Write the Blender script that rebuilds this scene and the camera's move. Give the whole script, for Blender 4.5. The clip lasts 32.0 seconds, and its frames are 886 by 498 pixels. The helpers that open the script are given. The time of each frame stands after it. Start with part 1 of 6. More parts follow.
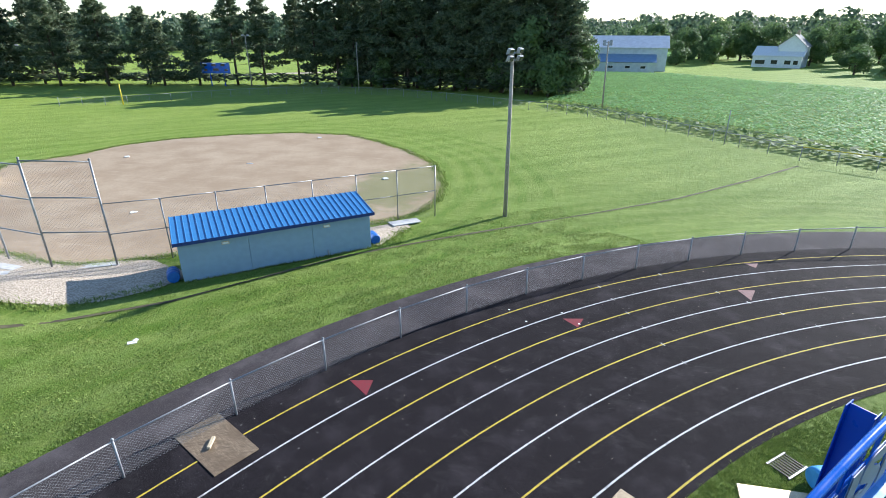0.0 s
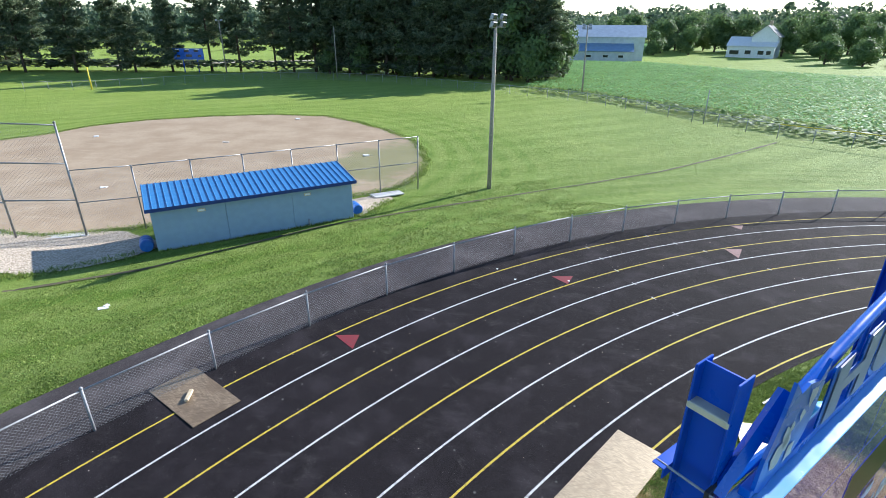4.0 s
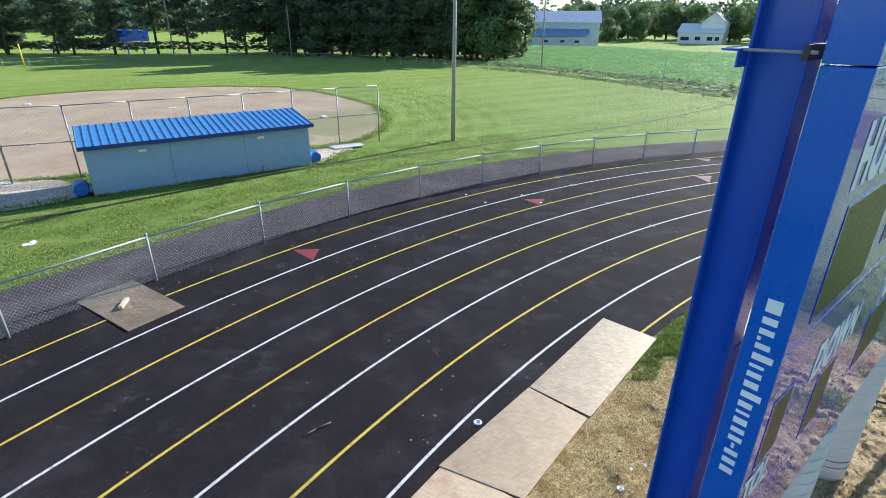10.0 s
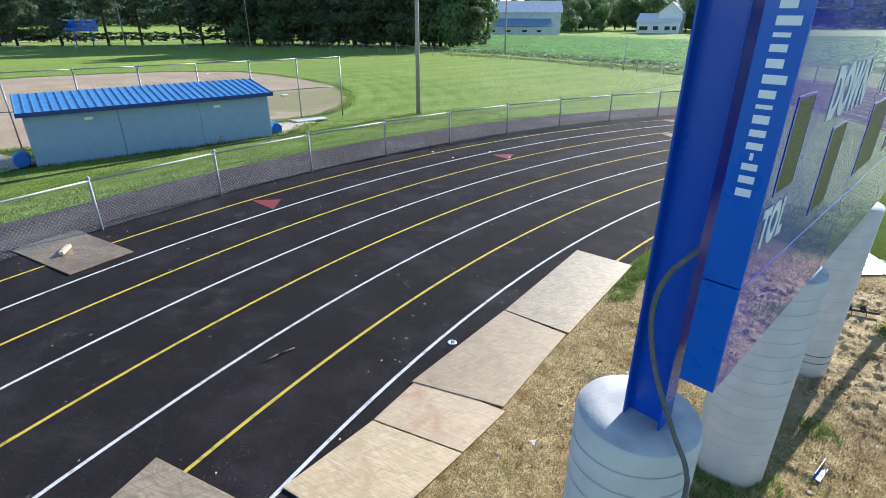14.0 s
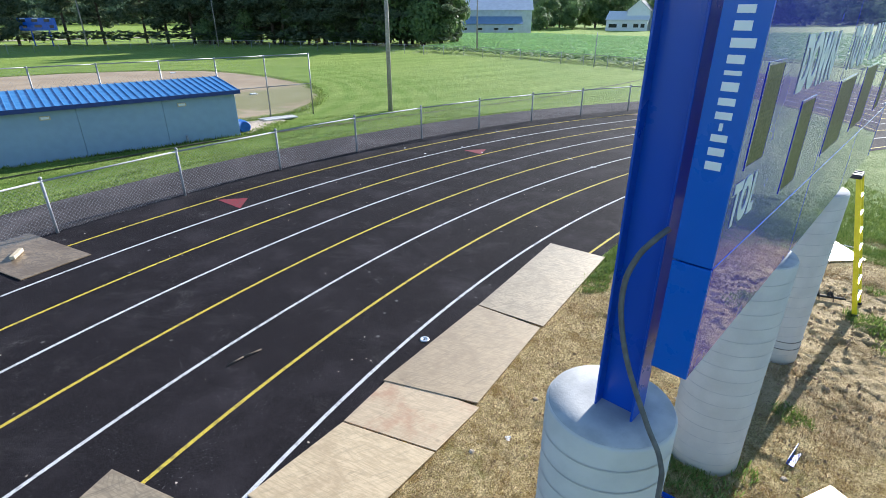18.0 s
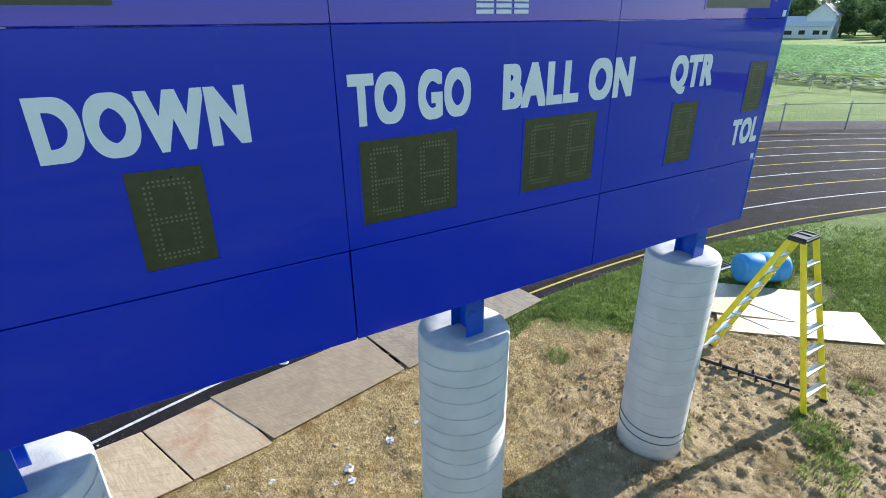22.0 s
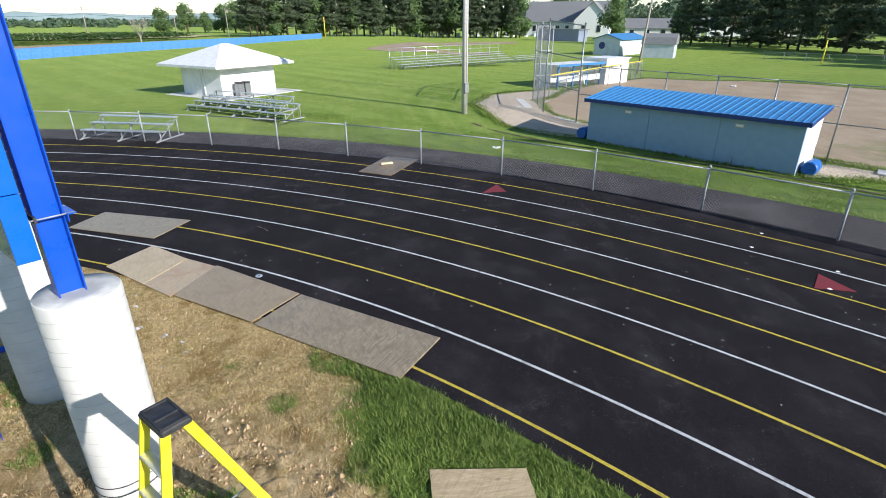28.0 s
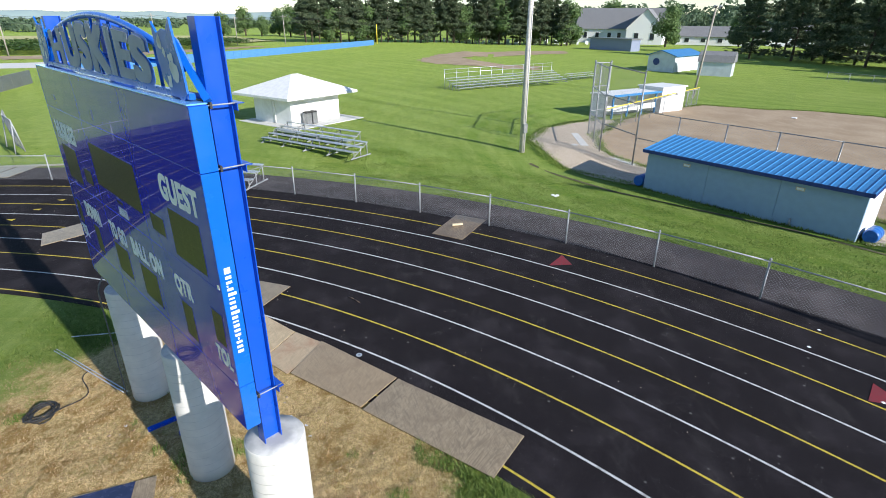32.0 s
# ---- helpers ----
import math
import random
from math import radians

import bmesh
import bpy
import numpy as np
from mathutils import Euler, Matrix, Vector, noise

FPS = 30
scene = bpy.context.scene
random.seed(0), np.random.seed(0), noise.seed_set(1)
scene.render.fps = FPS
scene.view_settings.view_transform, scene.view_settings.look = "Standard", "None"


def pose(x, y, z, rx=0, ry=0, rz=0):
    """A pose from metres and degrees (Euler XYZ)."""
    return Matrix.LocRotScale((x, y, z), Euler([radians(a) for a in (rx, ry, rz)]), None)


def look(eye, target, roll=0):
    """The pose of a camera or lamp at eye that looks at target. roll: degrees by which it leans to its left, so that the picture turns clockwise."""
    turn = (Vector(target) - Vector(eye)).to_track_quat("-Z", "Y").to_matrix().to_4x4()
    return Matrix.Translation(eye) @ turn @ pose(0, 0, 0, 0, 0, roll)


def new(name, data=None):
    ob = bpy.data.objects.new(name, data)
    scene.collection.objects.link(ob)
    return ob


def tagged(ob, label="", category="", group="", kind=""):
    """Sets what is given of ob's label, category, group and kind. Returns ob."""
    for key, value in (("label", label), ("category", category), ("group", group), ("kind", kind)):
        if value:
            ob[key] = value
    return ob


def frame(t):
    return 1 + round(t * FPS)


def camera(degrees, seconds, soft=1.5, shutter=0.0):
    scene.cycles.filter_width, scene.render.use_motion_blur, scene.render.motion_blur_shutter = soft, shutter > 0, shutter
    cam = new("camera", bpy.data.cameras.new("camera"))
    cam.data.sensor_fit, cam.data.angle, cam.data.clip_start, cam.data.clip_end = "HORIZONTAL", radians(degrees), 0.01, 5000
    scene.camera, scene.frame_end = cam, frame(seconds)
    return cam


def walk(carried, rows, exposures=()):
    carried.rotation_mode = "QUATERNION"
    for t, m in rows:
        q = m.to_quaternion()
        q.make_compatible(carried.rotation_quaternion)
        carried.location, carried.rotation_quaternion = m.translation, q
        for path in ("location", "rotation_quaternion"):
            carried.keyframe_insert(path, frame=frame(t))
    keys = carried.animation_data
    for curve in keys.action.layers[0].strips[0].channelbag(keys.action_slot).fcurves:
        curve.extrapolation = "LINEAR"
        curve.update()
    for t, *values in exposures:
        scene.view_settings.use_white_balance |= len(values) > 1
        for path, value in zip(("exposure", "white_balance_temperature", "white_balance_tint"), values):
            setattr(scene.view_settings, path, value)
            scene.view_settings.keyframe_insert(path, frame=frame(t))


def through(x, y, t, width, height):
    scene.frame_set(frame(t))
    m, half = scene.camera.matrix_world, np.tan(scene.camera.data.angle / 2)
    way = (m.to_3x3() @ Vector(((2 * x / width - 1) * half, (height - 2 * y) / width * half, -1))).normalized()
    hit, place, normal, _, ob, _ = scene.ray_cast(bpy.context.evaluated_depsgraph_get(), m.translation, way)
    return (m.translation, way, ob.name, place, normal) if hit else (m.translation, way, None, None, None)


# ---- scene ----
cam = camera(80.5, 32.0, soft=0.9)
METRES, EYE, TILT, LEAN, TURN = 26.4, 10.6, -22.5, 0.0, 0.0
PATH = [
    (0, (0.580, -0.284, 10.608), (0.220, 1.521, 9.825), -0.05),
    (0.5, (0.591, -0.244, 10.561), (0.243, 1.561, 9.773), -0.04),
    (1, (0.590, -0.220, 10.338), (0.250, 1.586, 9.548), -0.02),
    (1.5, (0.526, -0.236, 10.082), (0.195, 1.571, 9.290), 0.09),
    (2, (0.508, -0.297, 9.844), (0.185, 1.511, 9.052), 0.01),
    (2.5, (0.466, -0.350, 9.646), (0.154, 1.458, 8.849), 0.12),
    (3, (0.397, -0.375, 9.482), (0.095, 1.434, 8.684), 0.24),
    (3.5, (0.363, -0.368, 9.277), (0.070, 1.442, 8.479), 0.26),
    (5.5, (0.296, -0.405, 8.541), (0.045, 1.409, 7.737), 0.36),
    (6, (0.274, -0.376, 8.422), (0.035, 1.440, 7.618), 0.39),
    (6.5, (0.266, -0.370, 8.210), (0.037, 1.445, 7.403), 0.49),
    (7, (0.263, -0.376, 7.894), (0.045, 1.441, 7.088), 0.49),
    (7.5, (0.243, -0.394, 7.634), (0.039, 1.425, 6.829), 0.49),
    (8, (0.220, -0.409, 7.352), (0.026, 1.411, 6.545), 0.49),
    (8.5, (0.204, -0.418, 7.045), (0.020, 1.401, 6.235), 0.45),
    (9, (0.162, -0.396, 6.773), (-0.009, 1.425, 5.964), 0.41),
    (9.5, (0.173, -0.381, 6.451), (0.015, 1.441, 5.642), 0.46),
    (10, (0.207, -0.383, 6.166), (0.064, 1.440, 5.357), 0.42),
    (10.5, (0.212, -0.370, 5.909), (0.082, 1.454, 5.098), 0.28),
    (11, (0.240, -0.377, 5.588), (0.124, 1.447, 4.777), 0.34),
    (11.5, (0.243, -0.369, 5.123), (0.142, 1.456, 4.311), 0.30),
    (12, (0.250, -0.334, 4.803), (0.166, 1.491, 3.988), 0.26),
    (12.5, (0.253, -0.314, 4.736), (0.183, 1.511, 3.920), 0.18),
    (13, (0.205, -0.367, 4.730), (0.151, 1.458, 3.913), 0.20),
    (13.5, (0.195, -0.441, 4.728), (0.154, 1.383, 3.909), 0.20),
    (14, (0.229, -0.480, 4.715), (0.202, 1.344, 3.895), 0.10),
    (14.5, (0.262, -0.514, 4.716), (0.247, 1.310, 3.896), 0.10),
    (15, (0.320, -0.527, 4.689), (0.318, 1.297, 3.869), 0.10),
    (15.5, (0.328, -0.506, 4.647), (0.340, 1.318, 3.827), 0.00),
    (17.5, (0.342, -0.355, 4.562), (0.395, 1.467, 3.740), 0.00),
    (18, (0.328, -0.336, 4.577), (0.389, 1.485, 3.753), -0.00),
    (18.5, (0.294, -0.345, 4.599), (0.357, 1.477, 3.776), -0.00),
    (19, (0.263, -0.349, 4.609), (0.225, 1.474, 3.787), -0.00),
    (19.5, (0.510, -0.298, 4.596), (0.320, 1.516, 3.775), -0.20),
    (20, (0.905, -0.286, 4.649), (0.667, 1.521, 3.825), -0.30),
    (20.5, (1.501, -0.253, 4.759), (1.174, 1.539, 3.933), -0.10),
    (21, (2.316, -0.023, 4.723), (1.925, 1.759, 3.903), -0.20),
    (21.5, (3.193, 0.179, 4.638), (2.766, 1.988, 3.899), -0.40),
    (22, (4.305, 0.598, 4.750), (3.862, 2.377, 3.950), -0.60),
    (22.5, (5.571, 1.076, 4.830), (4.980, 2.804, 4.014), -0.90),
    (23, (6.772, 1.733, 4.936), (5.844, 3.294, 4.097), -1.00),
    (23.5, (7.965, 2.586, 4.884), (6.719, 3.919, 4.065), -1.48),
    (24, (9.000, 3.644, 4.818), (7.454, 4.630, 4.020), -1.72),
    (24.5, (9.896, 4.899, 4.792), (8.118, 5.382, 4.013), -1.57),
    (25, (10.562, 6.410, 4.843), (8.750, 6.722, 4.058), -1.10),
    (25.5, (11.011, 7.877, 4.902), (9.197, 8.154, 4.107), -0.60),
    (26, (11.096, 8.693, 4.897), (9.281, 8.952, 4.099), -0.30),
    (26.5, (10.818, 9.012, 4.846), (8.999, 9.251, 4.051), -0.25),
    (28.5, (10.476, 9.431, 4.862), (8.652, 9.599, 4.060), 0.15),
    (29, (10.462, 9.454, 5.111), (8.637, 9.601, 4.307), 0.20),
    (29.5, (10.483, 9.427, 5.642), (8.656, 9.548, 4.838), 0.25),
    (30, (10.572, 9.343, 6.229), (8.743, 9.441, 5.426), 0.20),
    (30.5, (10.666, 9.311, 6.698), (8.837, 9.393, 5.895), 0.25),
    (31, (10.777, 8.956, 7.080), (8.946, 9.017, 6.277), 0.40),
    (31.5, (10.919, 8.515, 7.386), (9.089, 8.560, 6.581), 0.35),
    (32, (10.893, 8.323, 7.370), (9.061, 8.361, 6.569), 0.45),
]
walk(cam, [(t, look(eye, target, roll)) for t, eye, target, roll in PATH], [(0, 1.0, 6050, 11), (23, 1.0, 6050, 11), (25.5, 0.82, 6200, 11), (28.5, 0.56, 6300, 11), (32, 0.57, 6300, 11)])

# ---- light ----
SUN_TO = Vector((math.cos(radians(46.5)), math.sin(radians(46.5)), 0.0)) * math.cos(radians(25)) + Vector((0, 0, math.sin(radians(25))))
world = bpy.data.worlds.new("sky")
scene.world = world
world.use_nodes = True
wn = world.node_tree.nodes
sky = wn.new("ShaderNodeTexSky")
sky.sky_type = "NISHITA"
sky.sun_disc = False
sky.sun_elevation = radians(25)
sky.sun_rotation = radians(90 - 46.5)
sky.air_density, sky.dust_density, sky.ozone_density = 1.0, 0.05, 2.8
world.node_tree.links.new(sky.outputs[0], wn["Background"].inputs[0])
wn["Background"].inputs[1].default_value = 0.115
sun_data = bpy.data.lights.new("sun", "SUN")
sun_data.energy, sun_data.angle, sun_data.color = 5.0, radians(0.5), (1.0, 0.955, 0.89)
sun = new("sun", sun_data)
sun.matrix_world = Matrix.Translation((0, 0, 60)) @ SUN_TO.to_track_quat("Z", "Y").to_matrix().to_4x4()


# ---- materials ----
class Shade:
    """A small builder for node materials in metres of the object's own space."""

    def __init__(self, name, rough=0.7, metal=0.0, spec=0.5):
        self.m = bpy.data.materials.new(name)
        self.m.use_nodes = True
        self.n, self.l = self.m.node_tree.nodes, self.m.node_tree.links
        self.b = self.n["Principled BSDF"]
        self.b.inputs["Roughness"].default_value = rough
        self.b.inputs["Metallic"].default_value = metal
        self.b.inputs["Specular IOR Level"].default_value = spec
        self.co = self.n.new("ShaderNodeTexCoord").outputs["Object"]

    def put(self, socket, value):
        if hasattr(value, "is_output"):
            self.l.new(value, socket)
        else:
            socket.default_value = value

    def stretch(self, sx, sy, sz, rz=0.0):
        n = self.n.new("ShaderNodeMapping")
        self.l.new(self.co, n.inputs[0])
        n.inputs["Scale"].default_value = (sx, sy, sz)
        n.inputs["Rotation"].default_value = (0, 0, radians(rz))
        return n.outputs[0]

    def along(self, sx, sy, rz):
        """Coordinates turned first and stretched after, for grain that runs one way."""
        n = self.n.new("ShaderNodeMapping")
        n.vector_type = "TEXTURE"
        self.l.new(self.co, n.inputs[0])
        n.inputs["Rotation"].default_value = (0, 0, radians(rz))
        n.inputs["Scale"].default_value = (1 / sx, 1 / sy, 1.0)
        return n.outputs[0]

    def noise(self, scale, detail=4.0, rough=0.55, co=None, dist=0.0):
        n = self.n.new("ShaderNodeTexNoise")
        self.l.new(co or self.co, n.inputs["Vector"])
        n.inputs["Scale"].default_value, n.inputs["Detail"].default_value = scale, detail
        n.inputs["Roughness"].default_value, n.inputs["Distortion"].default_value = rough, dist
        return n.outputs["Fac"]

    def cells(self, scale, co=None):
        n = self.n.new("ShaderNodeTexVoronoi")
        self.l.new(co or self.co, n.inputs["Vector"])
        n.inputs["Scale"].default_value = scale
        return n.outputs["Distance"]

    def ramp(self, fac, lo, hi, a=0.0, b=1.0):
        n = self.n.new("ShaderNodeMapRange")
        n.interpolation_type = "SMOOTHSTEP"
        self.put(n.inputs[0], fac)
        for i, v in ((1, lo), (2, hi), (3, a), (4, b)):
            n.inputs[i].default_value = v
        return n.outputs[0]

    def mix(self, fac, a, b, mode="MIX"):
        n = self.n.new("ShaderNodeMix")
        n.data_type, n.blend_type = "RGBA", mode
        self.put(n.inputs[0], fac)
        for s, v in ((n.inputs[6], a), (n.inputs[7], b)):
            self.put(s, (*v, 1.0) if isinstance(v, tuple) and len(v) == 3 else v)
        return n.outputs[2]

    def math(self, op, a, b=0.0):
        n = self.n.new("ShaderNodeMath")
        n.operation = op
        self.put(n.inputs[0], a)
        self.put(n.inputs[1], b)
        return n.outputs[0]

    def away(self, x, y, sx=1.0, sy=1.0, rz=0.0):
        """Distance on the ground from a place, in a stretched and turned frame."""
        n = self.n.new("ShaderNodeMapping")
        n.vector_type = "TEXTURE"
        self.l.new(self.co, n.inputs[0])
        n.inputs["Location"].default_value = (x, y, 0)
        n.inputs["Rotation"].default_value = (0, 0, radians(rz))
        n.inputs["Scale"].default_value = (sx, sy, 1e4)
        d = self.n.new("ShaderNodeVectorMath")
        d.operation = "LENGTH"
        self.l.new(n.outputs[0], d.inputs[0])
        return d.outputs["Value"]

    def rand(self):
        return self.n.new("ShaderNodeObjectInfo").outputs["Random"]

    def island(self):
        return self.n.new("ShaderNodeNewGeometry").outputs["Random Per Island"]

    def done(self, colour, bump=None, strength=0.3, height=0.01, rough=None):
        self.put(self.b.inputs["Base Color"], (*colour, 1.0) if isinstance(colour, tuple) else colour)
        if rough is not None:
            self.put(self.b.inputs["Roughness"], rough)
        if bump is not None:
            n = self.n.new("ShaderNodeBump")
            n.inputs["Strength"].default_value, n.inputs["Distance"].default_value = strength, height
            self.l.new(bump, n.inputs["Height"])
            self.l.new(n.outputs[0], self.b.inputs["Normal"])
        return self.m


def plain(name, c1, c2, scale=6.0, rough=0.6, metal=0.0, bump=0.15, big=0.6, dirt=0.25, fine=60.0, spec=0.5, height=0.004):
    """Two tones of grain, broad stains over them and a fine relief."""
    s = Shade(name, rough, metal, spec)
    base = s.mix(s.ramp(s.noise(scale, 6), 0.35, 0.65), c1, c2)
    dark = tuple(0.55 * v for v in c1)
    base = s.mix(s.ramp(s.noise(big, 5, 0.6), 0.5, 0.8, 0.0, dirt), base, dark)
    return s.done(base, s.noise(fine, 4), bump, height, s.ramp(s.noise(scale * 2), 0.2, 0.8, max(0.05, rough - 0.1), min(1, rough + 0.1)))


def make_turf():
    s = Shade("turf", 0.75, 0.0, 0.12)
    s.b.inputs["Specular Tint"].default_value = (0.82, 0.95, 0.22, 1.0)
    s.b.inputs["Sheen Weight"].default_value = 0.19
    s.b.inputs["Sheen Roughness"].default_value = 0.45
    s.b.inputs["Sheen Tint"].default_value = (0.68, 0.84, 0.09, 1.0)
    tone = s.mix(s.ramp(s.noise(0.12, 5, 0.6), 0.3, 0.7), (0.152, 0.236, 0.058), (0.262, 0.325, 0.098))
    tone = s.mix(s.ramp(s.noise(1.6, 6, 0.65), 0.40, 0.70, 0, 0.45), tone, (0.085, 0.16, 0.024))
    tone = s.mix(s.ramp(s.noise(9, 5, 0.75), 0.42, 0.72, 0, 0.85), tone, (0.268, 0.325, 0.112))
    tone = s.mix(s.ramp(s.noise(26, 3, 0.7), 0.44, 0.66, 0, 0.7), tone, (0.045, 0.100, 0.015))
    clump = s.noise(4.2, 9, 0.82)
    tone = s.mix(s.ramp(clump, 0.50, 0.62, 0, 0.7), tone, (0.060, 0.120, 0.018))
    tone = s.mix(s.ramp(clump, 0.46, 0.36, 0, 0.6), tone, (0.33, 0.385, 0.11))
    # mowing passes: round the bend on the bank, round the clay, and straight over the outfield
    bend = s.math("ADD", s.away(26.14, -10.36), s.math("MULTIPLY", s.noise(0.22, 3), 1.6))
    bend = s.ramp(s.math("SINE", s.math("MULTIPLY", bend, 4.1)), -0.5, 0.8)
    near = s.math("MULTIPLY", s.ramp(s.away(26.14, -10.36), 56.0, 50.0), s.ramp(s.noise(0.3, 4), 0.3, 0.6, 0.25, 0.6))
    tone = s.mix(s.math("MULTIPLY", bend, near), tone, (0.085, 0.165, 0.026))
    round_clay = s.math("ADD", s.away(-25.5, 37.5), s.math("MULTIPLY", s.noise(0.15, 3), 2.0))
    lap = s.ramp(s.math("SINE", s.math("MULTIPLY", round_clay, 3.3)), -0.4, 0.7)
    lap = s.math("MULTIPLY", lap, s.ramp(s.away(-25.5, 37.5), 29.5, 25.5, 0, 0.6))
    tone = s.mix(lap, tone, (0.075, 0.165, 0.024))
    w = s.n.new("ShaderNodeTexWave")
    w.wave_type, w.bands_direction = "BANDS", "X"
    s.l.new(s.stretch(1, 1, 1, 52), w.inputs["Vector"])
    w.inputs["Scale"].default_value, w.inputs["Distortion"].default_value = 0.085, 0.9
    w.inputs["Detail"].default_value, w.inputs["Detail Scale"].default_value = 3.0, 0.6
    passes = s.math("MULTIPLY", s.ramp(w.outputs["Fac"], 0.25, 0.75), s.ramp(s.noise(0.05, 3), 0.35, 0.65, 0.12, 0.42))
    tone = s.mix(passes, tone, (0.27, 0.350, 0.105))
    streak = s.noise(1.0, 6, 0.7, s.stretch(0.35, 2.6, 1, 52))
    tone = s.mix(s.ramp(streak, 0.42, 0.62, 0, 0.42), tone, (0.090, 0.170, 0.026))
    streak = s.noise(1.0, 6, 0.7, s.stretch(5.0, 0.5, 1, 40))
    tone = s.mix(s.ramp(streak, 0.5, 0.66, 0, 0.45), tone, (0.27, 0.315, 0.085))
    # thin yellow patches
    tone = s.mix(s.ramp(s.noise(0.5, 6, 0.7), 0.62, 0.80, 0, 0.45), tone, (0.25, 0.225, 0.075))
    edge = s.math("ADD", s.away(4.68, 4.93, 7.6, 4.4, 44.8), s.math("MULTIPLY", s.math("SUBTRACT", s.noise(0.9, 6, 0.65), 0.5), 0.75))
    dry = s.ramp(edge, 1.0, 0.82)
    corner = s.math("ADD", s.away(5.70, 10.86, 3.0, 1.6, 44.8), s.math("MULTIPLY", s.math("SUBTRACT", s.noise(1.2, 6, 0.65), 0.5), 0.6))
    dry = s.math("MULTIPLY", dry, s.ramp(corner, 0.85, 1.05))
    straw = s.mix(s.ramp(s.noise(11, 7, 0.75), 0.35, 0.65), (0.46, 0.315, 0.145), (0.86, 0.66, 0.365))
    straw = s.mix(s.ramp(s.noise(48, 3, 0.7), 0.46, 0.64, 0, 0.7), straw, (0.13, 0.075, 0.032))
    straw = s.mix(s.ramp(s.noise(1.3, 5, 0.6), 0.56, 0.74, 0, 0.6), straw, (0.17, 0.185, 0.045))
    straw = s.mix(s.ramp(s.noise(1.9, 7, 0.7), 0.48, 0.62, 0, 0.8), straw, (0.27, 0.145, 0.055))
    tone = s.mix(dry, tone, straw)
    bare = s.math("ADD", s.away(7.0, 6.7, 3.4, 2.6, 30), s.math("MULTIPLY", s.math("SUBTRACT", s.noise(1.3, 6, 0.7), 0.5), 0.8))
    soil = s.mix(s.ramp(s.noise(6, 8, 0.75), 0.3, 0.7), (0.43, 0.285, 0.155), (0.80, 0.605, 0.375))
    soil = s.mix(s.ramp(s.noise(0.8, 5, 0.6), 0.52, 0.70, 0, 0.55), soil, (0.34, 0.215, 0.115))
    soil = s.mix(s.ramp(s.noise(2.1, 8, 0.7), 0.50, 0.62, 0, 0.8), soil, (0.20, 0.115, 0.06))
    soil = s.mix(s.ramp(s.noise(22, 6, 0.8), 0.52, 0.66, 0, 0.5), soil, (0.22, 0.135, 0.07))
    tone = s.mix(s.math("MULTIPLY", s.ramp(bare, 1.0, 0.75), s.ramp(corner, 0.85, 1.05)), tone, soil)
    return s.done(tone, s.noise(18, 8, 0.85), 1.0, 0.10)


def make_clay():
    """Raked clay: dusty tan, scuffed, with thin weeds coming in at the far side."""
    s = Shade("clay", 0.95, 0.0, 0.1)
    tone = s.mix(s.ramp(s.noise(0.35, 6, 0.6), 0.3, 0.7), (0.335, 0.25, 0.165), (0.43, 0.335, 0.23))
    tone = s.mix(s.ramp(s.noise(4.5, 7, 0.75), 0.42, 0.7, 0, 0.5), tone, (0.27, 0.205, 0.145))
    tone = s.mix(s.ramp(s.noise(1.1, 5, 0.6, s.stretch(0.25, 1.6, 1, 25)), 0.55, 0.72, 0, 0.4), tone, (0.49, 0.395, 0.285))
    weed = s.math("ADD", s.away(-10.0, 39.0, 4.5, 9.0, -12), s.math("MULTIPLY", s.math("SUBTRACT", s.noise(0.6, 6, 0.7), 0.5), 1.6))
    tone = s.mix(s.ramp(weed, 1.0, 0.55, 0, 0.6), tone, (0.155, 0.185, 0.06))
    tone = s.mix(s.ramp(s.noise(0.9, 7, 0.7), 0.66, 0.74, 0, 0.45), tone, (0.20, 0.20, 0.08))
    return s.done(tone, s.noise(25, 6, 0.7), 0.4, 0.03)


